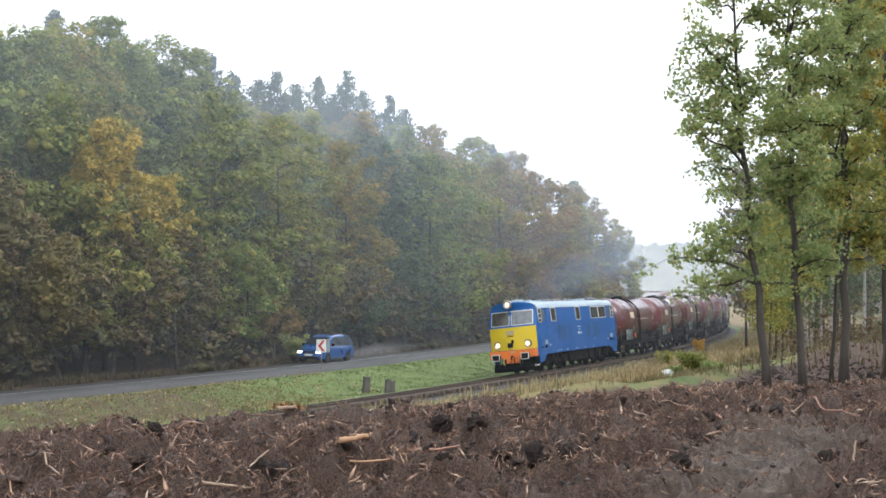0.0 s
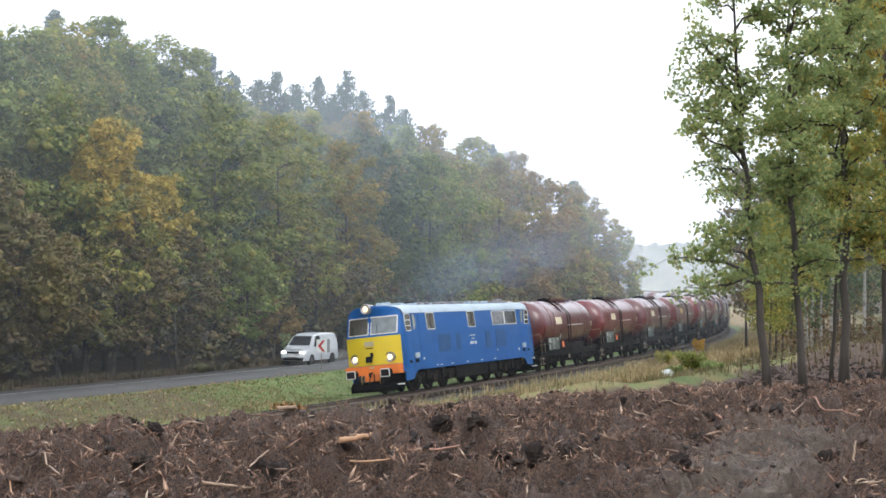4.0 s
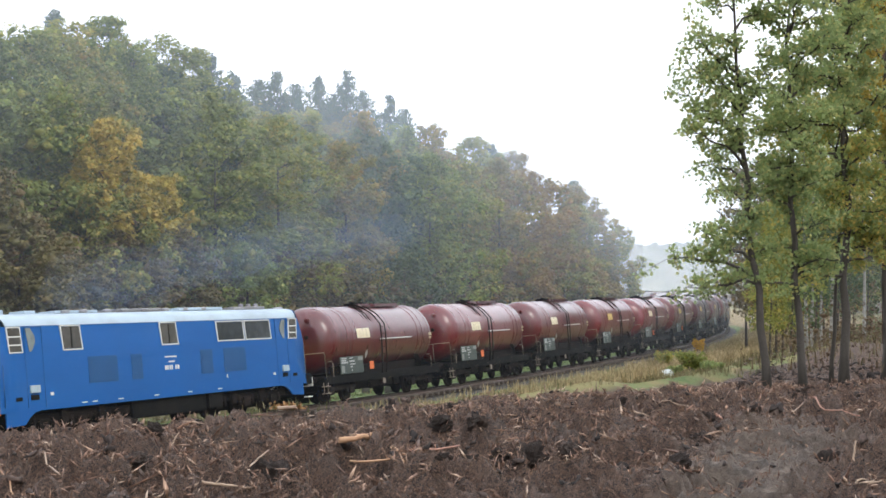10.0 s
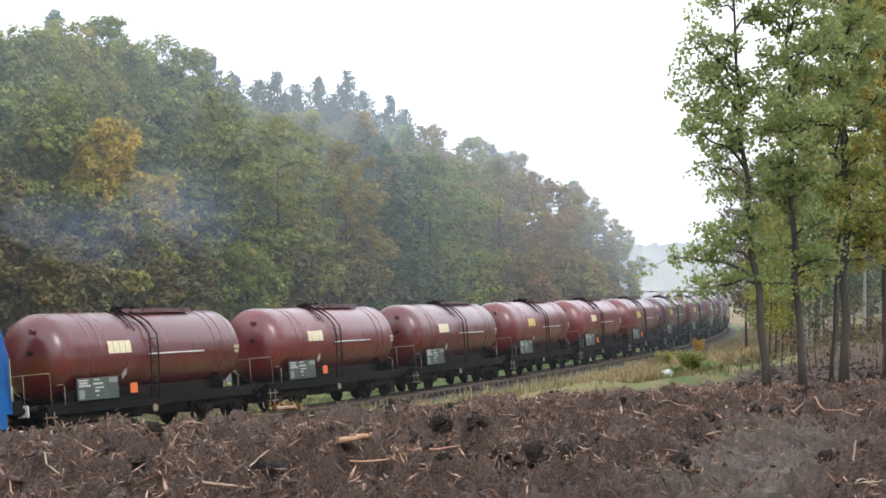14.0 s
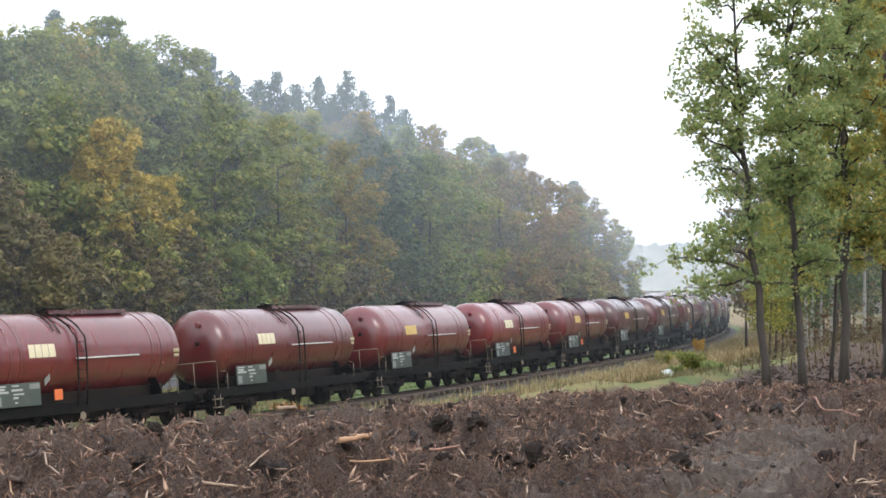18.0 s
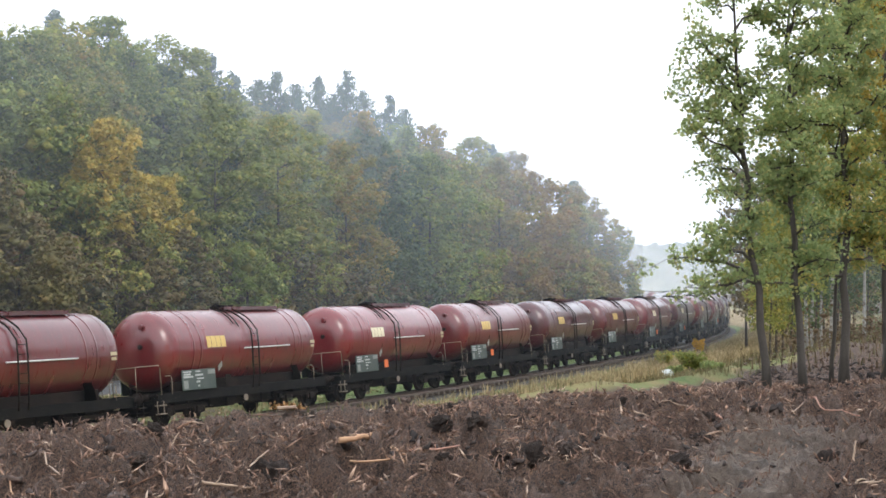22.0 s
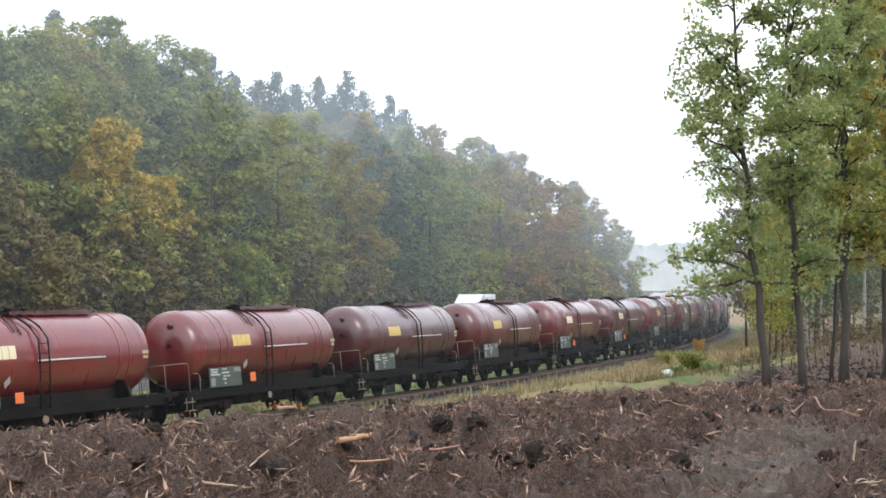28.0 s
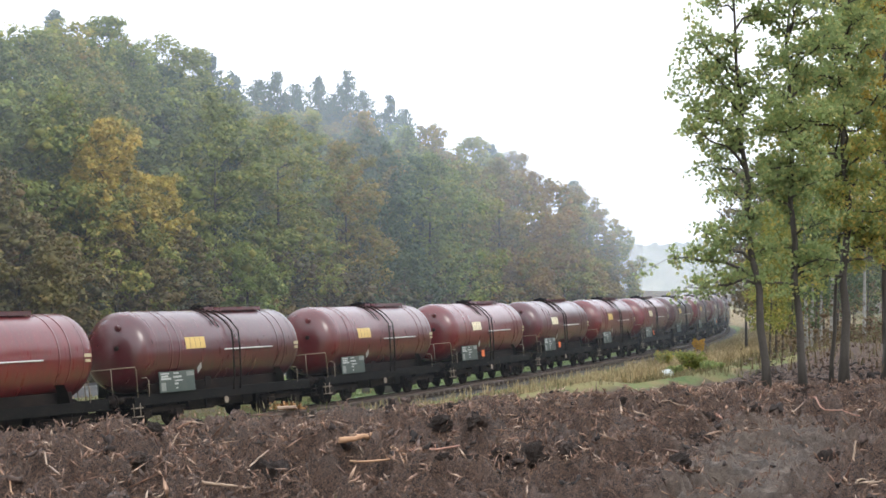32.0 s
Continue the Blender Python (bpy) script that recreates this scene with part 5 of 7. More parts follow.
    # running gear
    for bx in (HALF - 4.85, -(HALF - 4.85)):
        bogie = empty("bogie")
        bogie.parent = e
        bogie.matrix_basis = pose(bx, 0, 0)
        for sgn in (1, -1):
            bm = boxed(-2.7, 2.7, *sorted((sgn * 0.98, sgn * 1.14)), 0.62, 0.88, 0.03)
            for x in (-1.8, 0, 1.8):
                box(bm, x - 0.22, x + 0.22, *sorted((sgn * 0.95, sgn * 1.2)), 0.36, 0.72, 0.03)
                for dx in (-0.42, 0.42):
                    lathe(bm, [(0.42, 0.09), (0.78, 0.09)], "z", 10, (x + dx, sgn * 1.1, 0))
            for x in (-0.9, 0.9):
                box(bm, x - 0.15, x + 0.15, *sorted((sgn * 1.1, sgn * 1.26)), 0.5, 0.95, 0.02)
            part("bogie_frame", bm, RUST_BLACK, bogie)
        part("bolster", boxed(-0.6, 0.6, -0.9, 0.9, 0.6, 1.0, 0.03), BLACK, bogie)
        part("motor_casing", boxed(-2.45, 2.45, -0.62, 0.62, 0.28, 0.98, 0.06), BLACK, bogie)
        for x in (-1.8, 0, 1.8):
            LOCO_WHEELS.append(wheelset(bogie, x, 0.53))
    bm = boxed(-2.0, 2.2, -1.25, 1.25, 0.38, 1.0, 0.05)
    part("fuel_tank", bm, BLACK, e, "black fuel tank under the body")
    for sgn in (1, -1):
        part("battery_box", boxed(-2.9, -2.1, *sorted((sgn * 0.8, sgn * 1.3)), 0.45, 0.98, 0.02), BLACK, e)
    return tagged(e, "blue diesel locomotive with yellow nose and grey roof", "locomotive")


def lettering(bm, x0, x1, z0, z1, r, zc, side):
    """Plain bold blocks in a row, bent round the tank."""
    n = 4
    wid = (x1 - x0) / n
    shapes = ([(0.04, 0.0, 0.92, 1.0)], [(0.0, 0.0, 0.93, 1.0)], [(0.0, 0.0, 0.93, 1.0)], [(0.0, 0.0, 0.96, 1.0)])
    for k, sh in enumerate(shapes):
        for a, b, c, d in sh:
            xa, xb = x1 - (k + a) * wid * side if side > 0 else x0 + (k + a) * wid, x1 - (k + c) * wid if side > 0 else x0 + (k + c) * wid
            za, zb = z0 + (z1 - z0) * b, z0 + (z1 - z0) * d
            rows = []
            for x in (xa, xb):
                row = []
                for z in (za, (za + zb) / 2, zb):
                    y = math.sqrt(max(0.01, (r + 0.006) ** 2 - (z - zc) ** 2))
                    row.append(Vector((x, side * y, z)))
                rows.append(row)
            loft(rows, 0, bm)
    return bm


TANK_R, TANK_Z = 1.46, 2.70


def on_tank(z, off=0.0):
    return math.sqrt(max(0.0, (TANK_R + off) ** 2 - (z - TANK_Z) ** 2))


def tank_band(x, a0, a1, width=0.05, off=0.012, sides=30):
    """A strip round the tank from one angle to another (degrees from the top)."""
    rows = []
    for k in range(sides + 1):
        a = radians(a0 + (a1 - a0) * k / sides)
        rows.append([Vector((x + dx, math.sin(a) * (TANK_R + o), TANK_Z + math.cos(a) * (TANK_R + o))) for dx, o in ((-width / 2, 0.0), (-width / 2, off), (width / 2, off), (width / 2, 0.0))])
    bm = loft(rows)
    bmesh.ops.recalc_face_normals(bm, faces=bm.faces)
    return bm


def tank_wagon(paint, logo, kind, covers=False):
    """kind 0: short catwalk and pipes a little forward; kind 1: longer catwalk set back."""
    H = WAGON_LEN / 2
    w = empty("tank_wagon")
    X = lambda u: H - u
    prof = [(X(11.52), 0.05), (X(11.50), 0.45), (X(11.43), 0.85), (X(11.30), 1.15), (X(11.12), 1.34), (X(10.9), 1.44), (X(10.72), TANK_R),
            (X(1.78), TANK_R), (X(1.60), 1.44), (X(1.38), 1.34), (X(1.20), 1.15), (X(1.07), 0.85), (X(1.0), 0.45), (X(0.98), 0.05)]
    tank = part("tank", lathed(prof, "x", 48, (0, 0, TANK_Z)), paint, w, smooth_angle=50)
    for u in (2.72, 3.16, 9.48, 9.98):
        part("band", tank_band(X(u), -125, 125, 0.06, 0.014), paint, tank)
    for u in (1.9, 10.62):
        part("weld_seam", tank_band(X(u), -150, 150, 0.03, 0.006), paint, tank)
    # catwalk over the filling hatch
    u0, u1 = ((5.35, 9.2), (5.9, 9.65))[kind]
    bm = boxed(X(u1), X(u0), -0.38, 0.62, 4.13, 4.17)
    for y in (-0.38, 0.62):
        box(bm, X(u1), X(u0), y - 0.03, y + 0.03, 4.08, 4.22)
    for u in np.arange(u0 + 0.1, u1, 0.9):
        for y in (-0.36, 0.6):
            tube(bm, [(X(u), y, 4.1), (X(u + 0.18), y, TANK_Z + math.sqrt(TANK_R ** 2 - y * y) - 0.02), (X(u + 0.36), y, 4.1)], 0.02, 5)
    walk_deck = part("catwalk", bm, TANK_DARK, w, "dark red catwalk")
    part("catwalk_rail", tubed([(X(u0), 0.60, 4.2), (X(u0) + 0.25, 0.60, 4.16), (X(u0) + 0.3, 0.60, 4.05)], 0.02, 6), RUST_BLACK, walk_deck)
    hx = X((u0 + u1) / 2 - 1.2)
    bm = lathed([(4.05, 0.33), (4.22, 0.33), (4.24, 0.37), (4.30, 0.37), (4.33, 0.2)], "z", 18, (hx, -0.05, 0))
    part("filling_hatch", bm, RUST_BLACK, w, smooth_angle=40)
    part("hatch_lever", tubed([(hx + 0.1, 0.1, 4.32), (hx + 0.5, 0.15, 4.36), (hx + 0.75, 0.2, 4.30)], 0.025, 6), BLACK, w)
    for du in (0.0, 0.75):
        part("valve", lathed([(4.1, 0.07), (4.26, 0.07), (4.28, 0.12), (4.32, 0.12)], "z", 10, (X(u0 + 0.35 + du), 0.2, 0)), BLACK, w, smooth_angle=40)
    # ladder rails bent over the tank's shoulder
    lu = (5.62, 6.32)[kind]
    lad = None
    for i, du in enumerate((0.0, 0.42)):
        pts = []
        for a in (8, 20, 32, 44, 52):
            pts.append((X(lu + du + 0.0) + 0.35 * math.cos(radians(a * 1.7)), math.sin(radians(a)) * (TANK_R + 0.09), TANK_Z + math.cos(radians(a)) * (TANK_R + 0.09)))
        pts += [(X(lu + du), 1.53, TANK_Z + 0.55), (X(lu + du), 1.55, TANK_Z), (X(lu + du), 1.5, 1.55), (X(lu + du), 1.42, 1.05)]
        o = part("ladder" if i == 0 else "ladder_rail", tubed(pts, 0.032, 6), RUST_BLACK, w if i == 0 else lad)
        lad = lad or o
    for z in np.arange(1.3, 3.3, 0.3):
        part("rung", tubed([(X(lu), 1.53 if z > 1.6 else 1.47, z), (X(lu + 0.42), 1.53 if z > 1.6 else 1.47, z)], 0.012, 5), RUST_BLACK, lad)
    part("hose_pipe", tubed([(X(lu - 0.5), math.sin(radians(a)) * (TANK_R + 0.05), TANK_Z + math.cos(radians(a)) * (TANK_R + 0.05)) for a in (15, 30, 45, 62)], 0.022, 5), RUST_BLACK, w)
    part("hose_pipe", tubed([(X(lu - 0.75), math.sin(radians(a)) * (TANK_R + 0.05), TANK_Z + math.cos(radians(a)) * (TANK_R + 0.05)) for a in (12, 30, 45, 58)], 0.022, 5), RUST_BLACK, w)
    # side rail, lettering and marks on both sides
    for sd in (1, -1):
        z = 2.57
        y = sd * (on_tank(z) + 0.05)
        ra, rb = ((5.6, 8.7), (5.85, 9.0))[kind]
        bm = tubed([(X(ra), y, z), (X(rb), y, z)], 0.028, 6)
        for u in (ra + 0.1, (ra + rb) / 2, rb - 0.1):
            tube(bm, [(X(u), y, z), (X(u), sd * (on_tank(z) - 0.01), z)], 0.015, 5)
        part("side_rail", bm, WHITE, w, "pale side rail")
        bm = lettering(bmesh.new(), X(4.72), X(3.52), 2.66, 3.08, TANK_R, TANK_Z, sd)
        part("logo", bm, logo, tank, "bold plain logo shapes")
        # data board
        bd = part("data_board", boxed(X(3.98), X(1.95), *sorted((sd * 1.36, sd * 1.40)), 1.17, 1.90, 0.01), BOARD, w, "grey-green data board")
        yb = sorted((sd * 1.402, sd * 1.406))
        part("board_panel", boxed(X(2.28), X(2.02), *yb, 1.22, 1.52), BOARD_GREY, bd)
        part("board_panel", boxed(X(3.94), X(3.5), *yb, 1.70, 1.86), BOARD_GREY, bd)
        for k, (a, b, zz) in enumerate(((2.02, 2.5, 1.80), (2.05, 2.45, 1.70), (2.75, 3.05, 1.80), (2.72, 3.2, 1.66), (2.80, 3.25, 1.54), (2.78, 3.0, 1.42), (2.85, 2.97, 1.28), (2.02, 2.6, 1.61))):
            part("text_bar", boxed(X(b), X(a), *yb, zz, zz + (0.07 if k % 2 else 0.05)), BOARD_INK, bd)
        part("hazard_plate", boxed(X(4.98), X(4.62), *sorted((sd * 1.36, sd * 1.385)), 1.28, 1.62, 0.006), SIGN_ORANGE if kind == 0 else RUST_BLACK, w)
        bm = boxed(X(4.42), X(4.16), *sorted((sd * 1.40, sd * 1.42)), 1.86, 2.06)
        for v in bm.verts:
            v.co.z += (v.co.x - X(4.3)) * -0.7
        part("label_holder", bm, STEEL, w)
        part("tank_mark", boxed(X(10.95), X(10.62), *sorted((sd * 1.449, sd * 1.468)), 2.60, 2.72), CREAM, tank)
        part("tank_mark", boxed(X(10.9), X(10.66), *sorted((sd * 1.445, sd * 1.464)), 2.44, 2.54), CREAM, tank)
        # underframe side members
        part("side_sill", boxed(-H + 0.65, H - 0.65, *sorted((sd * 1.18, sd * 1.30)), 0.80, 1.16, 0.015), BLACK, w)
        part("cradle_beam", boxed(X(10.4), X(1.9), *sorted((sd * 0.86, sd * 1.02)), 1.10, 1.52, 0.02), RUST_BLACK, w)
        part("brake_rigging", boxed(X(8.2), X(4.1), *sorted((sd * 0.55, sd * 0.95)), 0.50, 0.84, 0.05), RUST_BLACK, w)
        for u in (2.9, 9.75):
            bm = bmesh.new()
            loft([[Vector((X(u) + dx, sd * 1.25, 1.10)), Vector((X(u) + dx * 0.8, sd * 1.22, 1.5)), Vector((X(u) + dx * 0.7, sd * on_tank(1.75), 1.78))] for dx in (-0.3, 0.3)], 0, bm)
            bmesh.ops.solidify(bm, geom=bm.faces[:], thickness=0.12)
            part("saddle", bm, RUST_BLACK, w)
        for u in (0.55, 11.9):
            bm = tubed([(X(u), sd * 1.3, 0.9), (X(u), sd * 1.3, 0.45), (X(u) - 0.36, sd * 1.3, 0.45), (X(u) - 0.36, sd * 1.3, 0.9)], 0.02, 6)
            box(bm, X(u) - 0.38, X(u) + 0.02, *sorted((sd * 1.2, sd * 1.42)), 0.42, 0.46)
            box(bm, X(u) - 0.38, X(u) + 0.02, *sorted((sd * 1.2, sd * 1.42)), 0.72, 0.76)
            part("foot_step", bm, DULL_RAIL if u < 1 else RUST_BLACK, w)
        for u, zt in ((1.42, 1.75), (10.9, 1.7)):
            part("grab_iron", tubed([(X(u), sd * 1.32, 1.1), (X(u), sd * 1.34, zt - 0.1), (X(u) + 0.05, sd * 1.3, zt), (X(u) + 0.2, sd * 1.2, zt)], 0.018, 6), DULL_RAIL, w)
    if covers:
        for k, (u, zz) in enumerate(((3.75, 4.36), (3.95, 4.24))):
            bm = boxed(X(u + 1.0), X(u - 1.0), -0.25, 0.35, zz, zz + 0.06, 0.01)
            for v in bm.verts:
                v.co.z += (X(u) - v.co.x) * 0.06 * (1 - 2 * k * 0.4)
            part("hatch_cover", bm, WHITE, w, "white sheet cover")
        part("cover_prop", tubed([(X(4.5), 0.05, 4.1), (X(4.5), 0.05, 4.45)], 0.03, 6), WHITE, w)
        part("cover_prop", tubed([(X(2.8), 0.05, 4.1), (X(2.8), 0.05, 4.4)], 0.03, 6), WHITE, w)
    # end platform with its railing
    part("platform", boxed(X(1.05), X(0.5), -1.3, 1.3, 1.08, 1.14, 0.01), RUST_BLACK, w)
    bm = bmesh.new()
    for y in (1.32, -1.32):
        tube(bm, [(X(0.80), y, 1.1), (X(0.80), y, 2.05), (X(0.74), y, 2.14), (X(0.55), y, 2.14)], 0.019, 6)
    tube(bm, [(X(0.55), 1.32, 2.14), (X(0.35), 1.26, 2.14), (X(0.35), 0.5, 2.14), (X(0.35), -1.26, 2.14), (X(0.55), -1.32, 2.14)], 0.019, 6)
    tube(bm, [(X(0.35), 0.6, 1.1), (X(0.35), 0.6, 2.14)], 0.016, 6)
    tube(bm, [(X(0.35), -0.6, 1.1), (X(0.35), -0.6, 2.14)], 0.016, 6)
    part("platform_railing", bm, DULL_RAIL, w, "dull worn tube railing")
    # end details
    part("end_lug", lathed([(X(1.12), 0.10), (X(0.99), 0.10), (X(0.98), 0.05)], "x", 16, (0, 0.45, 3.55)), paint, tank, smooth_angle=40)
    part("end_gauge", lathed([(X(1.06), 0.09), (X(0.93), 0.09), (X(0.92), 0.05)], "x", 14, (0, 0.4, 2.85)), RUST_BLACK, tank, smooth_angle=40)
    # underframe
    bm = boxed(-H + 0.62, H - 0.62, -0.35, 0.35, 0.82, 1.10, 0.02)
    for u in (0.7, 3.0, 6.2, 9.5, 11.75):
        box(bm, X(u) - 0.1, X(u) + 0.1, -1.2, 1.2, 0.84, 1.08)
    part("underframe", bm, BLACK, w)
    for u, y in ((4.6, 0.7), (5.3, 0.8), (6.9, 0.6), (7.7, 0.75)):
        part("brake_gear", boxed(X(u) - 0.25, X(u) + 0.25, y - 0.2, y + 0.25, 0.45, 0.84, 0.04), RUST_BLACK, w)
    part("air_tank", tubed([(X(7.2), -0.5, 0.66), (X(5.2), -0.5, 0.66)], 0.19, 12), BLACK, w)
    part("brake_wheel", tubed([(X(5.9), 1.32, 0.7 + 0.0), (X(5.9), 1.36, 0.7)], [0.13, 0.13], 14), DULL_RAIL, w)
    part("outlet_pipe", tubed([(X(6.2), 0.0, 1.3), (X(6.2), 0.9, 0.75), (X(6.2), 1.28, 0.72)], 0.08, 8), RUST_BLACK, w)
    for end in (1, -1):
        hs = part("headstock", boxed(*sorted((end * (H - 0.75), end * (H - 0.62))), -1.3, 1.3, 0.78, 1.16, 0.015), BLACK, w)
        for y in (-0.875, 0.875):
            b = part("buffer", tubed([(end * (H - 0.63), y, 1.04), (end * (H - 0.32), y, 1.04), (end * (H - 0.32), y, 1.04), (end * (H - 0.05), y, 1.04), (end * (H - 0.05), y, 1.04), (end * (H - 0.01), y, 1.04)], [0.13, 0.12, 0.085, 0.085, 0.22, 0.21], 14), RUST_BLACK, hs)
        part("coupling", tubed([(end * (H - 0.65), 0, 1.02), (end * (H - 0.3), 0, 0.98), (end * (H - 0.05), 0, 0.86)], 0.05, 7), RUST_BLACK, hs)
        bogie = empty("bogie")
        bogie.parent = w
        bogie.matrix_basis = pose(end * (H - 2.35), 0, 0)
        for sgn in (1, -1):
            bm = boxed(-1.45, 1.45, *sorted((sgn * 0.94, sgn * 1.06)), 0.52, 0.70, 0.02)
            for x in (-0.9, 0.9):
                box(bm, x - 0.17, x + 0.17, *sorted((sgn * 0.92, sgn * 1.14)), 0.33, 0.60, 0.03)
                for dx in (-0.29, 0.29):
                    lathe(bm, [(0.36, 0.08), (0.62, 0.08)], "z", 8, (x + dx, sgn * 1.02, 0))
            part("bogie_frame", bm, RUST_BLACK, bogie)
        part("bolster", boxed(-0.35, 0.35, -0.95, 0.95, 0.5, 0.86, 0.03), BLACK, bogie)
        for x in (-0.9, 0.9):
            wheelset(bogie, x, 0.46)
    return tagged(w, "red-brown bogie tank wagon on dark running gear", "tank wagon", "train of tank wagons")


# ---- clods, splinters, sticks and grass ----
def scatter_mesh(name, base_v, base_f, pos, rot, scl, material):
    """Many small pieces joined into one mesh: a base shape turned, scaled and set at each place."""
    n, k = len(pos), len(base_v)
    v = base_v[None] * scl[:, None, :]
    v = np.einsum("nij,nkj->nki", rot, v) + pos[:, None, :]
    f = base_f[None] + (np.arange(n) * k)[:, None, None]
    return mesh_from(name, v.reshape(-1, 3), f.reshape(-1, base_f.shape[1]), material)


def turns(rs, n, tilt):
    """Rotation matrices: a free turn about z after a small tilt."""
    a, b, c = rs.uniform(0, 6.283, n), rs.normal(0, tilt, n), rs.normal(0, tilt, n)
    rz = np.zeros((n, 3, 3))
    rz[:, 0, 0], rz[:, 0, 1], rz[:, 1, 0], rz[:, 1, 1], rz[:, 2, 2] = np.cos(a), -np.sin(a), np.sin(a), np.cos(a), 1
    ry = np.zeros((n, 3, 3))
    ry[:, 0, 0], ry[:, 0, 2], ry[:, 2, 0], ry[:, 2, 2], ry[:, 1, 1] = np.cos(b), np.sin(b), -np.sin(b), np.cos(b), 1
    rx = np.zeros((n, 3, 3))
    rx[:, 1, 1], rx[:, 1, 2], rx[:, 2, 1], rx[:, 2, 2], rx[:, 0, 0] = np.cos(c), -np.sin(c), np.sin(c), np.cos(c), 1
    return rz @ ry @ rx


def island_mix(name, cols, rough=0.8, fine=30.0):
    """A material whose pieces take different colours, piece by piece."""
    m, n, l, p = links_of(name)
    g = n.new("ShaderNodeNewGeometry")
    cr = n.new("ShaderNodeValToRGB")
    cr.color_ramp.interpolation = "LINEAR"
    while len(cr.color_ramp.elements) < len(cols):
        cr.color_ramp.elements.new(0.5)
    for i, c in enumerate(cols):
        cr.color_ramp.elements[i].position = i / (len(cols) - 1)
        cr.color_ramp.elements[i].color = (*c, 1)
    l.new(g.outputs["Random Per Island"], cr.inputs["Fac"])
    f = noise_of(n, l, fine, 4, 0.65)
    dark = mix_col(n, l, ramp(n, l, f, 0.4, 0.75), cr.outputs["Color"], tuple(v * 0.45 for v in cols[0]))
    l.new(dark, p.inputs["Base Color"])
    p.inputs["Roughness"].default_value = rough
    bump_to(n, l, p, f, 0.01)
    return m


def ico(sub, seed, jitter):
    bm = bmesh.new()
    bmesh.ops.create_icosphere(bm, subdivisions=sub, radius=1.0)
    rs = np.random.RandomState(seed)
    v = np.array([list(x.co) for x in bm.verts]) * (1 + rs.normal(0, jitter, (len(bm.verts), 1)))
    f = np.array([[x.index for x in q.verts] for q in bm.faces])
    bm.free()
    return v, f


def field_spots(rs, n, keep_sand=0.25, y0=9.5, y1=36.0, patchy=False):
    """Random places on the field, thinner on the sandy stretch."""
    y = y0 + (y1 - y0) * rs.rand(n) ** 0.8
    x = -8 + 21 * rs.rand(n)
    ok = (np.abs(x) < y * 0.33 + 0.8)
    sand = field_sand(x, y)
    ok &= rs.rand(n) > sand * (1 - keep_sand)
    ok &= track_coords(x, y)[1] > field_edge(y) - 0.2
    if patchy:
        ok &= rs.rand(n) < np.clip(0.5 + 1.3 * value_noise(x, y, 1.3, 77, 3), 0.06, 1.0)
    x, y = x[ok], y[ok]
    return x, y, field_height(x, y)[0]


def build_field_litter():
    rs = np.random.RandomState(21)
    clod_mat = island_mix("clod_soil", [(0.024, 0.019, 0.018), (0.052, 0.039, 0.034), (0.09, 0.063, 0.053), (0.16, 0.11, 0.088)], 0.9, 22.0)
    chip_mat = island_mix("wood_splinters", [(0.14, 0.075, 0.05), (0.30, 0.165, 0.105), (0.42, 0.26, 0.175), (0.60, 0.44, 0.32), (0.24, 0.13, 0.085), (0.12, 0.065, 0.045)], 0.75, 12.0)
    pale_mat = island_mix("pale_shreds", [(0.44, 0.25, 0.16), (0.55, 0.38, 0.27), (0.66, 0.52, 0.40), (0.40, 0.20, 0.12)], 0.65, 12.0)
    root_mat = island_mix("root_fibres", [(0.10, 0.062, 0.05), (0.26, 0.15, 0.105), (0.40, 0.25, 0.18), (0.16, 0.095, 0.07)], 0.85, 10.0)
    for i, (n, lo, hi, sub, keep) in enumerate(((2600, 0.025, 0.075, 2, 0.1), (16000, 0.015, 0.045, 1, 0.3))):
        x, y, z = field_spots(rs, n, keep)
        k = len(x)
        size = lo + (hi - lo) * rs.rand(k, 1) ** 2.2
        scl = size * (0.65 + 0.7 * rs.rand(k, 3)) * np.array([1.2, 1.0, 0.75])
        v, f = ico(sub, 30 + i, 0.42)
        me = scatter_mesh("soil_clods", v, f, np.stack([x, y, z + size[:, 0] * 0.15], 1), turns(rs, k, 0.5), scl, clod_mat)
        tagged(new("soil_clods", me), "dark lumps of turned soil on the field", "clods", kind="stuff")
    # splinters: tapered four-sided slivers, bent in the middle
    bv = np.array([(-0.5, 0, 0), (0, 0.5, 0.25), (0, -0.5, 0.25), (0.03, 0.0, -0.5), (0.5, 0.12, 0.1)])
    bf = np.array([(0, 2, 1), (0, 1, 3), (0, 3, 2), (4, 1, 2), (4, 3, 1), (4, 2, 3)])
    for n, lo, hi, wid, mat, name, tilt in ((60000, 0.03, 0.17, 0.075, chip_mat, "wood_splinters", 0.7), (70000, 0.04, 0.24, 0.05, root_mat, "root_fibres", 0.9), (15000, 0.05, 0.22, 0.09, pale_mat, "pale_shreds", 0.6), (7000, 0.15, 0.5, 0.035, chip_mat, "broken_twigs", 0.45)):
        x, y, z = field_spots(rs, n, 0.15, 11.0, 30.0, True)
        k = len(x)
        ln = lo + (hi - lo) * rs.rand(k) ** 1.6
        th = ln * wid * (0.6 + 0.8 * rs.rand(k)) + 0.004
        scl = np.stack([ln, th * 1.6, th], 1)
        me = scatter_mesh(name, bv, bf, np.stack([x, y, z + 0.035 + ln * 0.08], 1), turns(rs, k, tilt), scl, mat)
        tagged(new(name, me), "reddish brown shreds of wood on the soil", "wood shreds", kind="stuff")


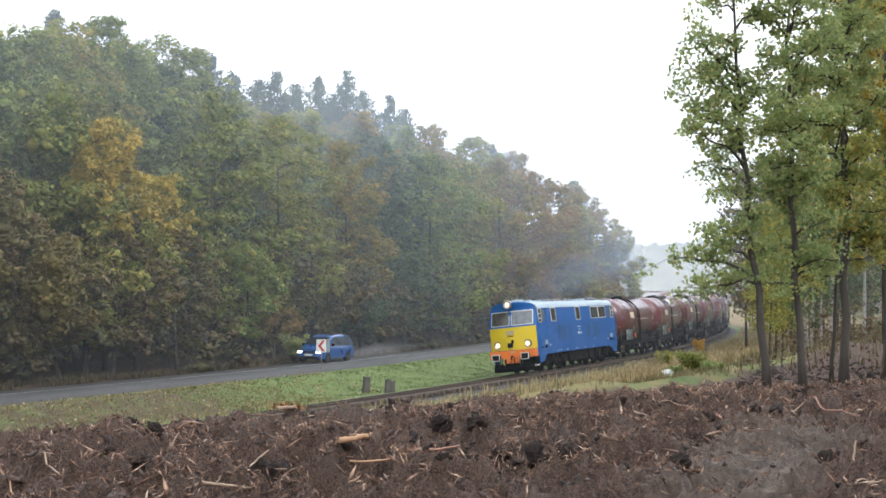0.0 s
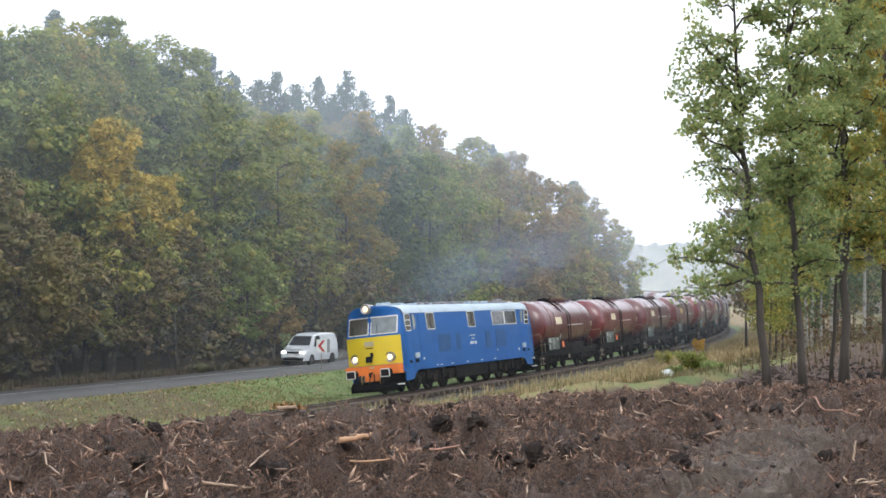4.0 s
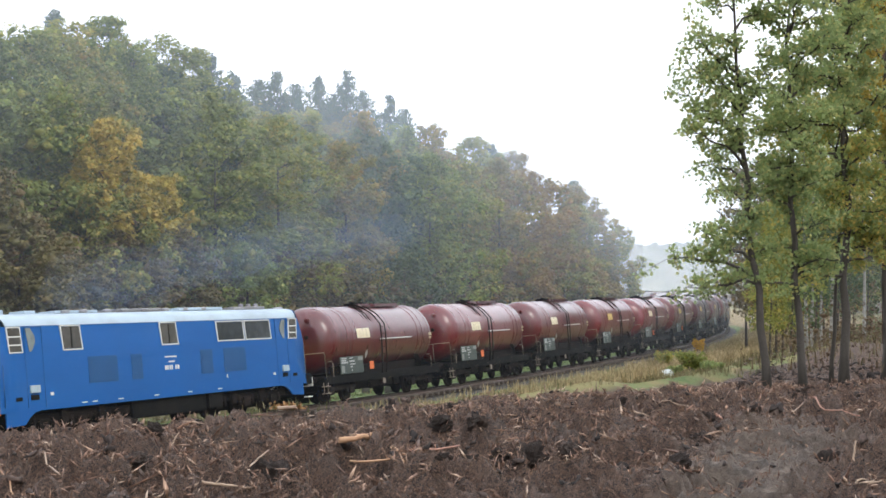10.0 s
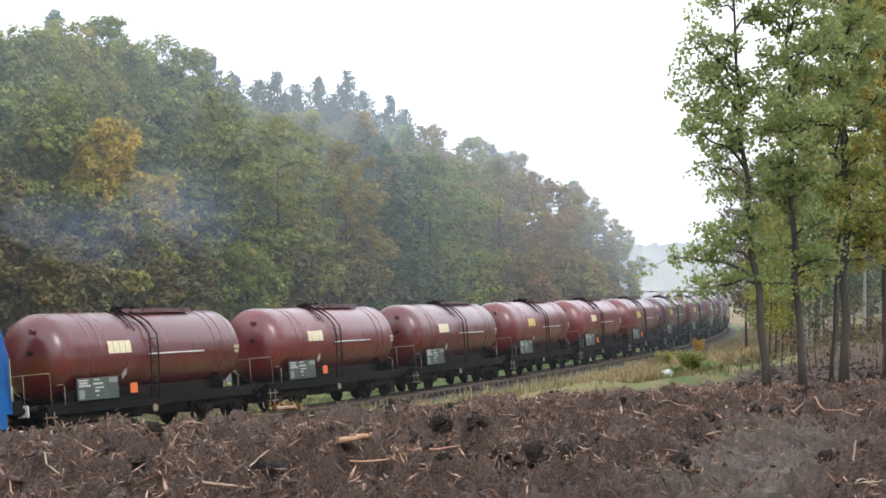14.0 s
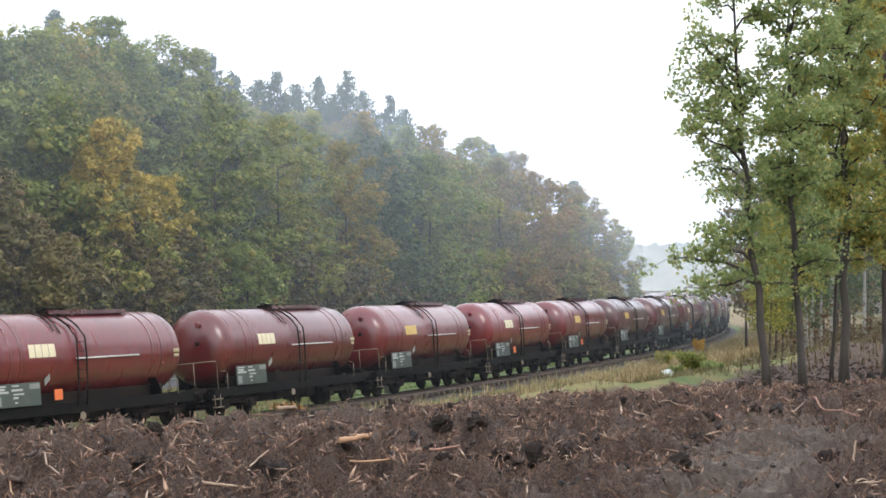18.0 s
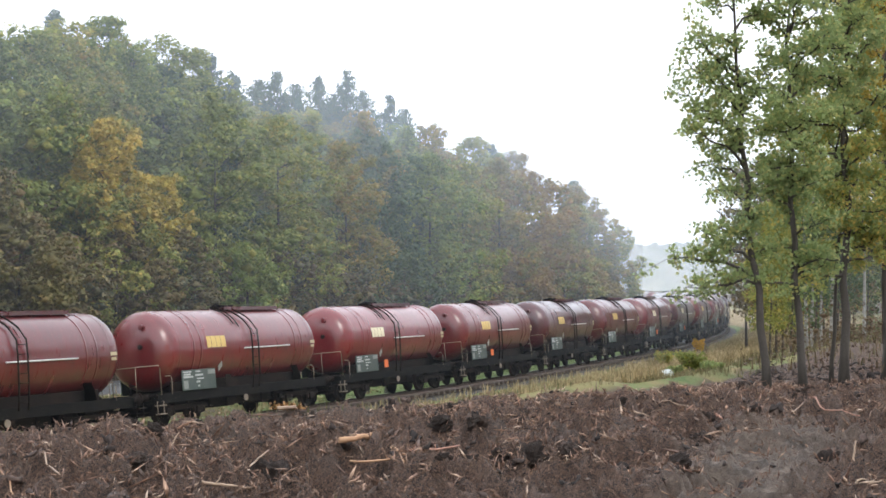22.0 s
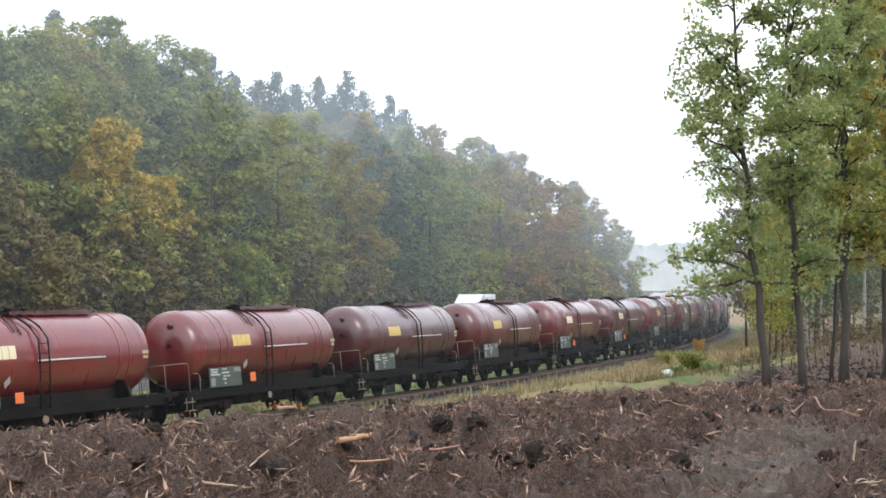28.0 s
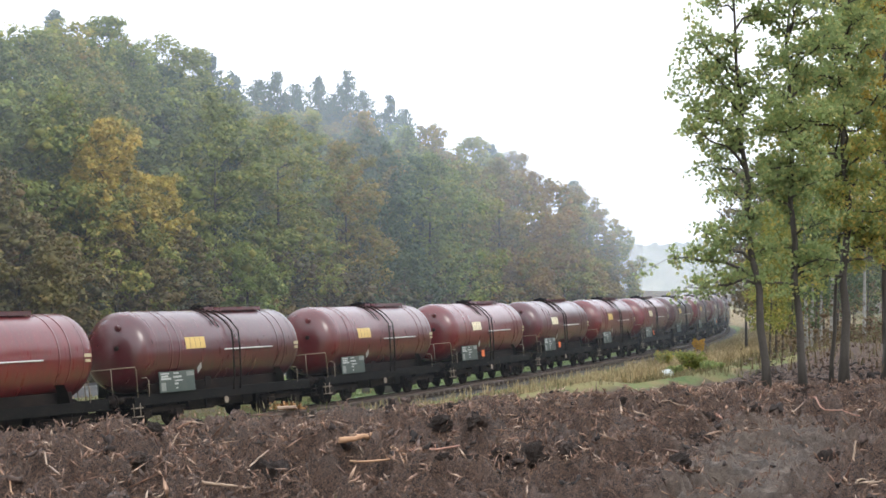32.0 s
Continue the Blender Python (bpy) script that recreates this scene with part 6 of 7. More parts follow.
def build_mulch():
    """Torn bark and needles that cover the cleared field in patches: small bent flakes."""
    rs = np.random.RandomState(61)
    bv = np.array([(-0.5, -0.1, 0), (0.05, -0.5, 0.22), (0.5, 0.05, 0), (-0.05, 0.5, 0.16)])
    mat = island_mix("bark_mulch", [(0.10, 0.055, 0.038), (0.20, 0.115, 0.075), (0.32, 0.19, 0.125), (0.15, 0.085, 0.058), (0.42, 0.28, 0.19)], 0.8, 14.0)
    for n, y0, y1 in ((150000, 11.5, 20.0), (130000, 17.0, 31.0)):
        x, y, z = field_spots(rs, n, 0.45, y0, y1, True)
        k = len(x)
        ln = 0.022 + 0.09 * rs.rand(k) ** 2.0
        scl = np.stack([ln, ln * rs.uniform(0.06, 0.24, k), ln * 0.6], 1)
        me = scatter_mesh("bark_mulch", bv, np.array([(0, 1, 2, 3)]), np.stack([x, y, z + 0.02 + 0.03 * rs.rand(k)], 1), turns(rs, k, 0.8), scl, mat)
        tagged(new("bark_mulch", me), "reddish brown torn bark over the soil", "bark mulch", kind="stuff")


PEELED = surface("peeled_wood", (0.42, 0.25, 0.14), (0.24, 0.115, 0.065), 0.7, big=5.0, fine=60, amount=0.7, bump=0.004)
PALE_WOOD = surface("pale_wood", (0.38, 0.28, 0.20), (0.17, 0.10, 0.07), 0.75, big=6.0, fine=60, amount=0.7, bump=0.004)
PINK_WOOD = surface("pink_wood", (0.38, 0.20, 0.14), (0.25, 0.12, 0.085), 0.7, big=6.0, fine=60, amount=0.7, bump=0.004)
MOSS_BARK = surface("mossy_bark", (0.11, 0.10, 0.045), (0.06, 0.045, 0.03), 0.9, big=6.0, fine=50, amount=0.7, bump=0.006)
RED_BARK = surface("red_bark", (0.13, 0.06, 0.035), (0.055, 0.03, 0.022), 0.85, big=6.0, fine=50, amount=0.7, bump=0.006)
STUMP_DARK = surface("black_soil_lump", (0.036, 0.027, 0.023), (0.12, 0.078, 0.06), 0.9, big=9.0, fine=45, amount=0.9, bump=0.05)


STICK_MATS = {"peeled": (PEELED, "orange peeled branch on the churned soil"), "pink": (PINK_WOOD, "pinkish barkless branch on the churned soil"), "pale": (PALE_WOOD, "pale broken branch lying on the soil"),
              "red": (RED_BARK, "thin dark reddish branch on the soil"), "moss": (MOSS_BARK, "short mossy branch on the soil")}


def stick(kind, r, ends, z_tip=None):
    """A knotty tapered branch through the plan points given; z_tip lifts its far end off the soil."""
    mat, label = STICK_MATS[kind]
    r *= 0.68
    rs = np.random.RandomState(int(abs(ends[0][0] * 131 + ends[0][1] * 977)))
    a = np.array(ends, float)
    q = np.linspace(0, 1, 9)
    x, y = (np.interp(q, np.linspace(0, 1, len(a)), a[:, k]) for k in (0, 1))
    z = field_height(x, y)[0]
    z = np.maximum(z, np.interp(q, [0, 1], [z[0], z[-1]])) * 0.25 + 0.75 * z.max() + r * 0.9 if z_tip is None else z[0] - 0.03 + z_tip * q
    x, y, z = x + rs.normal(0, r * 0.25, 9), y + rs.normal(0, r * 0.25, 9), z + rs.normal(0, r * 0.2, 9)
    rad = r * np.interp(q, [0, 0.08, 1], [0.9, 1.0, 0.62]) * rs.uniform(0.82, 1.18, 9)
    c = Vector((x.mean(), y.mean(), z.min()))
    bm = tubed([Vector(p) - c for p in zip(x, y, z)], list(rad), 8)
    k = 3 + rs.randint(3)
    if r < 0.03:
        p = Vector((x[k], y[k], z[k])) - c
        t = Vector((rs.normal(0, 1), rs.normal(0, 1), 0.8)).normalized()
        tube(bm, [p, p + t * r * 3, p + t * r * 5 + Vector((0, 0, r))], [r * 0.5, r * 0.35, r * 0.1], 5)
    ob = part("stick", bm, mat, None)
    ob.matrix_basis = Matrix.Translation(c)
    return tagged(ob, "pale broken stake stuck up from the soil" if z_tip else label, "stick", "sticks on the field")


def build_sticks():
    rows = (
        ("peeled", 0.052, ((-1.05, 15.0), (-0.86, 15.08), (-0.68, 15.25))), ("peeled", 0.018, ((-0.89, 14.3), (-0.70, 14.2), (-0.50, 14.3), (-0.21, 13.95))),
        ("peeled", 0.014, ((-0.59, 15.72), (-0.35, 13.54))), ("pink", 0.022, ((-0.32, 14.2), (-0.20, 14.35), (-0.05, 14.5), (0.17, 14.95))),
        ("pale", 0.018, ((-0.76, 13.14), (-0.47, 13.15))), ("moss", 0.032, ((-0.99, 13.3), (-0.80, 13.08))),
        ("pale", 0.026, ((-2.08, 12.5), (-1.93, 12.6), (-1.76, 12.75))), ("pale", 0.014, ((-1.88, 14.49), (-1.82, 15.56))),
        ("pale", 0.013, ((-2.31, 17.73), (-2.06, 17.80))), ("pale", 0.022, ((-1.36, 14.99), (-1.09, 14.81))),
        ("pale", 0.020, ((1.91, 21.82), (2.12, 21.70))), ("pale", 0.020, ((2.46, 19.38), (2.65, 19.23))),
        ("pale", 0.014, ((3.18, 21.94), (3.57, 21.55))), ("pink", 0.017, ((5.36, 21.91), (5.08, 19.84), (5.37, 19.22))),
        ("pink", 0.022, ((3.84, 21.28), (3.79, 20.17))), ("pale", 0.013, ((4.74, 20.24), (5.04, 20.85))),
        ("red", 0.014, ((2.32, 18.27), (2.54, 18.32), (2.71, 17.90))), ("red", 0.015, ((2.22, 14.72), (2.37, 14.22))),
        ("pale", 0.015, ((3.52, 12.77), (3.82, 12.98))), ("red", 0.022, ((-0.50, 20.42), (-0.28, 19.80))),
        ("peeled", 0.016, ((0.72, 18.22), (0.74, 17.16))), ("pale", 0.013, ((-0.18, 19.55), (-0.06, 16.84))),
        ("pale", 0.016, ((0.63, 13.52), (0.73, 13.48))), ("pale", 0.016, ((1.60, 23.53), (1.97, 24.37))),
        ("peeled", 0.017, ((-4.36, 14.69), (-3.71, 12.88))), ("pale", 0.016, ((-4.09, 15.13), (-3.40, 13.28))),
        ("pale", 0.014, ((-2.96, 18.01), (-2.65, 17.99))),
    )
    for kind, r, ends in rows:
        stick(kind, r, ends)
    # broken stakes that stand up out of the soil
    for kind, r, x, y, dx, up in (("pale", 0.026, -2.67, 11.95, 0.10, 0.30), ("pale", 0.022, -2.54, 11.85, 0.09, 0.2), ("pale", 0.017, -2.83, 15.5, 0.08, 0.17), ("pale", 0.015, 3.57, 12.97, 0.04, 0.19),
                                  ("pale", 0.013, 0.30, 19.5, 0.05, 0.14), ("red", 0.015, 3.81, 20.2, 0.11, 0.2), ("pale", 0.012, -0.74, 16.8, 0.08, 0.12)):
        stick(kind, r, ((x, y), (x + dx * 0.35, y + 0.03), (x + dx, y + 0.06)), up)
    for i, (x, y, s) in enumerate(((-1.05, 20.65, 0.22), (-0.71, 19.94, 0.30), (-1.72, 17.87, 0.17), (-1.92, 17.08, 0.32), (-1.31, 13.0, 0.55), (-2.87, 14.04, 0.27), (1.45, 16.9, 0.32), (1.78, 14.69, 0.34), (3.32, 18.99, 0.38), (4.71, 20.28, 0.23), (0.42, 18.0, 0.3), (1.16, 13.5, 0.42), (-3.9, 17.65, 0.3), (-2.3, 12.6, 0.22))):
        v, f = ico(4, 200 + i, 0.0)
        big = value_noise(v[:, 0] * 1.6 + i, v[:, 1] * 1.6 + v[:, 2] * 1.3, 1.0, i, 2)
        fine = value_noise(v[:, 0] * 6 + i, v[:, 1] * 6 + v[:, 2] * 5, 1.0, i + 40, 3)
        v = v * (1 + 0.55 * big + 0.9 * fine)[:, None] * np.array([1.25, 1.0, 0.85]) * s * 0.31
        ob = new("root_clump", mesh_from("root_clump", v, f, STUMP_DARK))
        z = float(field_height(np.array([x]), np.array([y]))[0][0])
        ob.matrix_basis = pose(x, y, z + 0.06 * s, 0, 0, 37 * i)
        tagged(ob, "black lump of soil and torn roots", "soil lump", "root clumps on the field")


def build_lumps():
    """Ragged dark lumps of turned soil, half sunk in the field."""
    rs = np.random.RandomState(91)
    protos = []
    for i in range(6):
        v, f = ico(4, 300 + i, 0.0)
        big = value_noise(v[:, 0] * 1.7 + i, v[:, 1] * 1.7 + v[:, 2] * 1.3, 1.0, 60 + i, 2)
        fine = value_noise(v[:, 0] * 7 + i, v[:, 1] * 7 + v[:, 2] * 6, 1.0, 70 + i, 3, 0.7)
        protos.append(mesh_from("soil_lump", v * (1 + 0.6 * big + 0.75 * fine)[:, None] * np.array([1.3, 1.0, 0.8]), f, STUMP_DARK))
    x, y, z = field_spots(rs, 420, 0.1, 12.0, 27.0, True)
    for i in range(min(130, len(x))):
        r = 0.05 + 0.11 * rs.rand() ** 1.6
        ob = new("soil_lump", protos[i % 6])
        ob.matrix_basis = pose(x[i], y[i], z[i] + 0.25 * r, rs.uniform(-20, 20), rs.uniform(-20, 20), rs.uniform(0, 360)) @ Matrix.Diagonal((r, r, r, 1))
        tagged(ob, "ragged dark lump of turned soil, half sunk", "soil lump", "soil lumps on the field")


def grass_mesh(name, x, y, z, height, cols, seed, label, wid=0.018):
    """Tufts of bent blades, each a narrow kite of two quads."""
    rs = np.random.RandomState(seed)
    n = len(x)
    a = rs.uniform(0, 6.283, n)
    h = height * (0.5 + 0.8 * rs.rand(n))
    lean = h * rs.uniform(0.1, 0.7, n)
    ux, uy = np.cos(a), np.sin(a)
    w = wid * (0.7 + 0.8 * rs.rand(n))
    p0 = np.stack([x - uy * w, y + ux * w, z], 1)
    p1 = np.stack([x + uy * w, y - ux * w, z], 1)
    p2 = np.stack([x + ux * lean * 0.4 + uy * w * 0.7, y + uy * lean * 0.4 - ux * w * 0.7, z + h * 0.6], 1)
    p3 = np.stack([x + ux * lean * 0.4 - uy * w * 0.7, y + uy * lean * 0.4 + ux * w * 0.7, z + h * 0.6], 1)
    p4 = np.stack([x + ux * lean, y + uy * lean, z + h], 1)
    v = np.stack([p0, p1, p2, p3, p4], 1).reshape(-1, 3)
    i = np.arange(n) * 5
    f = np.concatenate([np.stack([i, i + 1, i + 2], 1), np.stack([i, i + 2, i + 3], 1), np.stack([i + 3, i + 2, i + 4], 1)])
    return tagged(new(name, mesh_from(name, v, f, island_mix(name, cols, 0.8, 3.0))), label, "grass", kind="stuff")


def build_grass():
    rs = np.random.RandomState(8)

    def patch(n, s0, s1, d0, d1, clump, power=1.0):
        m = n // 12
        s = s0 + (s1 - s0) * rs.rand(m) ** power
        d = d0 + (d1 - d0) * rs.rand(m)
        s, d = np.repeat(s, 12) + rs.normal(0, clump, m * 12), np.repeat(d, 12) + rs.normal(0, clump, m * 12)
        x = np.interp(s, _S, _X) - np.cos(np.interp(s, _S, _P)) * d
        y = np.interp(s, _S, _Y) + np.sin(np.interp(s, _S, _P)) * d
        z, _, dd = ground_height(x, y)
        return x, y, z + ground_rough(x, y, dd) - 0.03
    dry = [(0.24, 0.18, 0.085), (0.42, 0.32, 0.165), (0.52, 0.42, 0.24), (0.26, 0.22, 0.09)]
    green = [(0.10, 0.15, 0.042), (0.13, 0.185, 0.05), (0.155, 0.205, 0.06), (0.19, 0.20, 0.08)]
    grass_mesh("dry_grass", *patch(34000, -16, -140, 2.6, 9.5, 0.16), 0.55, dry, 1, "dry straw-coloured grass beside the railway", 0.02)
    grass_mesh("green_grass", *patch(22000, -18, -80, -3.6, -9.4, 0.25), 0.10, green, 2, "short green grass between railway and road", 0.02)
    grass_mesh("brown_grass", *patch(12000, 12, -26, -3.6, -9.4, 0.3), 0.14, [(0.21, 0.19, 0.075), (0.27, 0.23, 0.10), (0.26, 0.20, 0.105), (0.18, 0.20, 0.07)], 12, "patchy brown and olive grass below the road", 0.02)
    grass_mesh("bank_grass", *patch(15000, -6, -120, 12.0, 21.0, 0.2), 0.25, green, 23, "green grass on the railway bank", 0.02)
    grass_mesh("straw_grass", *patch(12000, -6, -120, 6.0, 13.0, 0.2), 0.35, [(0.11, 0.10, 0.04), (0.18, 0.15, 0.06), (0.25, 0.19, 0.09), (0.11, 0.13, 0.045)], 3, "straw and olive grass on the railway bank", 0.02)
    grass_mesh("verge_grass", *patch(9000, 20, -120, -15.6, -17.5, 0.15), 0.4, [(0.05, 0.042, 0.02), (0.09, 0.065, 0.03), (0.06, 0.06, 0.025)], 4, "brownish grass at the foot of the forest", 0.02)
    x, y, z = patch(16000, 18, -40, 19.0, 27.5, 0.2)
    ok = track_coords(x, y)[1] < field_edge(y) + 0.25
    grass_mesh("edge_grass", x[ok], y[ok], z[ok], 0.13, [(0.15, 0.16, 0.065), (0.22, 0.19, 0.09), (0.30, 0.24, 0.125), (0.13, 0.15, 0.055)], 5, "short straw and olive grass along the field's edge", 0.008)
    grass_mesh("slope_grass", *patch(46000, -12, -85, 10.5, 25.0, 0.3), 0.2, [(0.15, 0.16, 0.065), (0.22, 0.19, 0.09), (0.30, 0.24, 0.125), (0.13, 0.16, 0.055), (0.20, 0.16, 0.085)], 31, "short green and straw grass on the slope below the field", 0.012)
    # litter and tufts on the floor of the near wood
    y = 30 + 60 * rs.rand(16000)
    x = y * 0.2 + rs.rand(16000) * 22
    ok = track_coords(x, y)[1] > 13
    x, y = x[ok], y[ok]
    grass_mesh("wood_floor_grass", x[:6000], y[:6000], ground_height(x[:6000], y[:6000])[0], 0.28, [(0.10, 0.07, 0.04), (0.18, 0.12, 0.06), (0.14, 0.14, 0.05)], 13, "dead brown grass on the wood floor", 0.015)
    x, y = x[6000:], y[6000:]
    k = len(x)
    bv = np.array([(-0.5, 0, 0), (0, 0.4, 0.1), (0.5, 0, 0), (0, -0.4, 0.06)])
    me = scatter_mesh("leaf_litter", bv, np.array([(0, 1, 2, 3)]), np.stack([x, y, ground_height(x, y)[0] + 0.12], 1), turns(rs, k, 0.5), np.full((k, 3), 0.08) * (0.5 + rs.rand(k, 1)), island_mix("wood_litter", [(0.05, 0.032, 0.022), (0.11, 0.065, 0.042), (0.18, 0.11, 0.065)], 0.7, 5.0))
    tagged(new("leaf_litter", me), "brown fallen leaves on the wood floor", "leaves", kind="stuff")
    # fallen leaves on the verge
    x, y, z = patch(2600, 14, -34, -4.5, -9.5, 0.6)
    k = len(x)
    bv = np.array([(-0.5, 0, 0), (0, 0.4, 0.1), (0.5, 0, 0), (0, -0.4, 0.06)])
    me = scatter_mesh("fallen_leaves", bv, np.array([(0, 1, 2, 3)]), np.stack([x, y, z + 0.10], 1), turns(rs, k, 0.4), np.full((k, 3), 0.10) * (0.6 + 0.8 * rs.rand(k, 1)), island_mix("leaf_litter", [(0.24, 0.11, 0.05), (0.36, 0.22, 0.11), (0.46, 0.38, 0.25)], 0.7, 5.0))
    tagged(new("fallen_leaves", me), "fallen pale brown leaves on the grass", "leaves", kind="stuff")


def bush(x, y, height, radius, mat, seed, label, n=1500, leaf=0.12):
    rs = np.random.RandomState(seed)
    b = empty("bush")
    bm = bmesh.new()
    cs, rd = [], []
    for i in range(14):
        a, q = i * 2.4, rs.uniform(0.3, 1.0)
        tip = Vector((math.cos(a) * radius * q, math.sin(a) * radius * q, height * rs.uniform(0.5, 0.95)))
        tube(bm, [(0, 0, -0.1), tip * 0.5 + Vector((0, 0, 0.1)), tip], [0.025, 0.016, 0.005], 5)
        for f in (0.55, 0.8, 1.0):
            cs.append(list(tip * f))
            rd.append(radius * rs.uniform(0.2, 0.38))
    part("stems", bm, BARK, b)
    w = np.array(rd) ** 2
    c = new("leaves", leaf_cloud("leaves", np.array(cs), np.array(rd), np.maximum(3, n * w / w.sum()).astype(int), leaf, mat, seed, 0.8))
    c.parent = b
    b.matrix_basis = pose(x, y, ground_at(x, y))
    return tagged(b, label, "bush")


def build_bushes():
    bush(13.4, 80.0, 1.3, 0.7, LEAF_GREEN, 3, "dark green bush in the grass of the bank")
    bush(14.2, 79.0, 0.6, 0.6, LEAF_OAK, 4, "low green bush in the grass of the bank")
    bush(12.5, 80.5, 0.5, 0.5, LEAF_OAK, 9, "low green bush in the grass of the bank")
    bush(15.2, 102.0, 1.1, 0.8, LEAF_YELLOW_GREEN, 5, "yellow-green shrub beside the track")
    bush(17.0, 105.0, 0.9, 0.8, LEAF_YELLOW_GREEN, 6, "yellow-green shrub beside the track")
    bush(20.5, 119.0, 1.35, 0.55, LEAF_GOLD, 7, "small bright yellow bush beside the track")
    bush(-9.4, 93.5, 1.8, 0.9, LEAF_OAK, 8, "light green shrub behind the road", 2200, 0.16)


def build_furniture():
    # curve marker board on its post by the road
    m = empty("curve_sign")
    x, y = -6.9, 84.5
    z = ground_at(x, y)
    part("post", tubed([(0, 0, -0.3), (0, 0, 1.75)], 0.035, 8), STEEL, m)
    b = part("board", boxed(-0.28, 0.28, -0.03, -0.005, 1.05, 1.78, 0.006), WHITE, m, "white board")
    bm = bmesh.new()
    for sg in (1, -1):
        pts = [(-0.2, 1.415), (0.06, 1.415 + sg * 0.32), (0.22, 1.415 + sg * 0.32), (-0.03, 1.415)]
        f = bm.faces.new([bm.verts.new((px, -0.034, pz)) for px, pz in pts])
    bmesh.ops.solidify(bm, geom=bm.faces[:], thickness=0.003)
    part("chevron", bm, surface("sign_red", (0.55, 0.02, 0.03), (0.4, 0.03, 0.03), 0.5, amount=0.3, bump=0.0), b, "red chevron")
    part("clamp", boxed(-0.12, 0.12, -0.005, 0.04, 1.3, 1.36), STEEL, m)
    part("side_board", boxed(0.32, 0.48, 0.02, 0.045, 1.05, 1.80, 0.006), surface("grey_sheet", (0.25, 0.26, 0.27), (0.15, 0.15, 0.15), 0.5), m)
    m.matrix_basis = pose(x, y, z, 0, 0, 5)
    tagged(m, "red and white chevron curve sign on a post", "road sign")
    # old concrete stumps between track and road
    for (x, y, h, w, lean, n) in ((-4.05, 78.0, 0.86, 0.17, 5, 1), (-2.85, 76.2, 0.74, 0.12, 3, 2)):
        st = empty("marker_stump")
        for k in range(n):
            bm = boxed(-w, w, -0.13, 0.13, -0.2, h - 0.1 * k, 0.02)
            part("block", bm, surface("old_concrete", (0.10, 0.092, 0.085), (0.045, 0.04, 0.035), 0.9, big=3, fine=25, amount=0.8, bump=0.01), st).matrix_basis = pose(k * (2 * w + 0.03), 0.05 * k, 0, 0, 0, 0)
        st.matrix_basis = pose(x, y, ground_at(x, y), 0, lean, 25)
        tagged(st, "weathered dark post stump in the grass", "post", "stumps by the track")
    # plank and heap of dry leaves on the field's edge
    x, y = -2.25, 21.6
    z = float(field_height(np.array([x]), np.array([y]))[0][0])
    pl = part("plank", boxed(-0.14, 0.14, -0.05, 0.05, 0.0, 0.035, 0.006), PALE_WOOD, None)
    pl.matrix_basis = pose(x, y - 0.1, z + 0.05, 0, -3, 6)
    tagged(pl, "short pale plank at the field's edge", "plank")
    rs = np.random.RandomState(3)
    k = 420
    pos = np.stack([x + rs.normal(0, 0.09, k), y + 0.1 + rs.normal(0, 0.05, k), z + 0.03 + np.abs(rs.normal(0, 0.035, k))], 1)
    bv = np.array([(-0.5, 0, 0), (0, 0.4, 0.1), (0.5, 0, 0), (0, -0.4, 0.06)])
    me = scatter_mesh("leaf_heap", bv, np.array([(0, 1, 2, 3)]), pos, turns(rs, k, 0.9), np.full((k, 3), 0.05), island_mix("brown_leaves", [(0.20, 0.10, 0.03), (0.36, 0.20, 0.07), (0.28, 0.12, 0.04)], 0.7, 8.0))
    tagged(new("leaf_heap", me), "heap of dry orange-brown leaves", "leaves", kind="stuff")
    # pale litter bag under the bush
    v, f = ico(2, 5, 0.10)
    ob = new("litter_bag", mesh_from("litter_bag", v * np.array([0.4, 0.3, 0.26]), f, surface("white_film", (0.55, 0.6, 0.58), (0.35, 0.4, 0.36), 0.4, amount=0.5), True))
    ob.matrix_basis = pose(11.9, 79.0, ground_at(11.9, 79.0) + 0.18, 0, 0, 20)
    tagged(ob, "crumpled whitish bag in the grass", "litter bag")


# ---- road vehicles ----
CAR_BLUE = surface("car_blue", (0.009, 0.075, 0.26), (0.015, 0.06, 0.18), 0.25, amount=0.3, bump=0.0, coat=0.8)
VAN_WHITE = surface("van_white", (0.48, 0.51, 0.54), (0.34, 0.35, 0.36), 0.3, amount=0.35, bump=0.0, coat=0.5)
HEAD_ON = glow("dipped_beam", (1.0, 0.97, 0.92), 3.0)


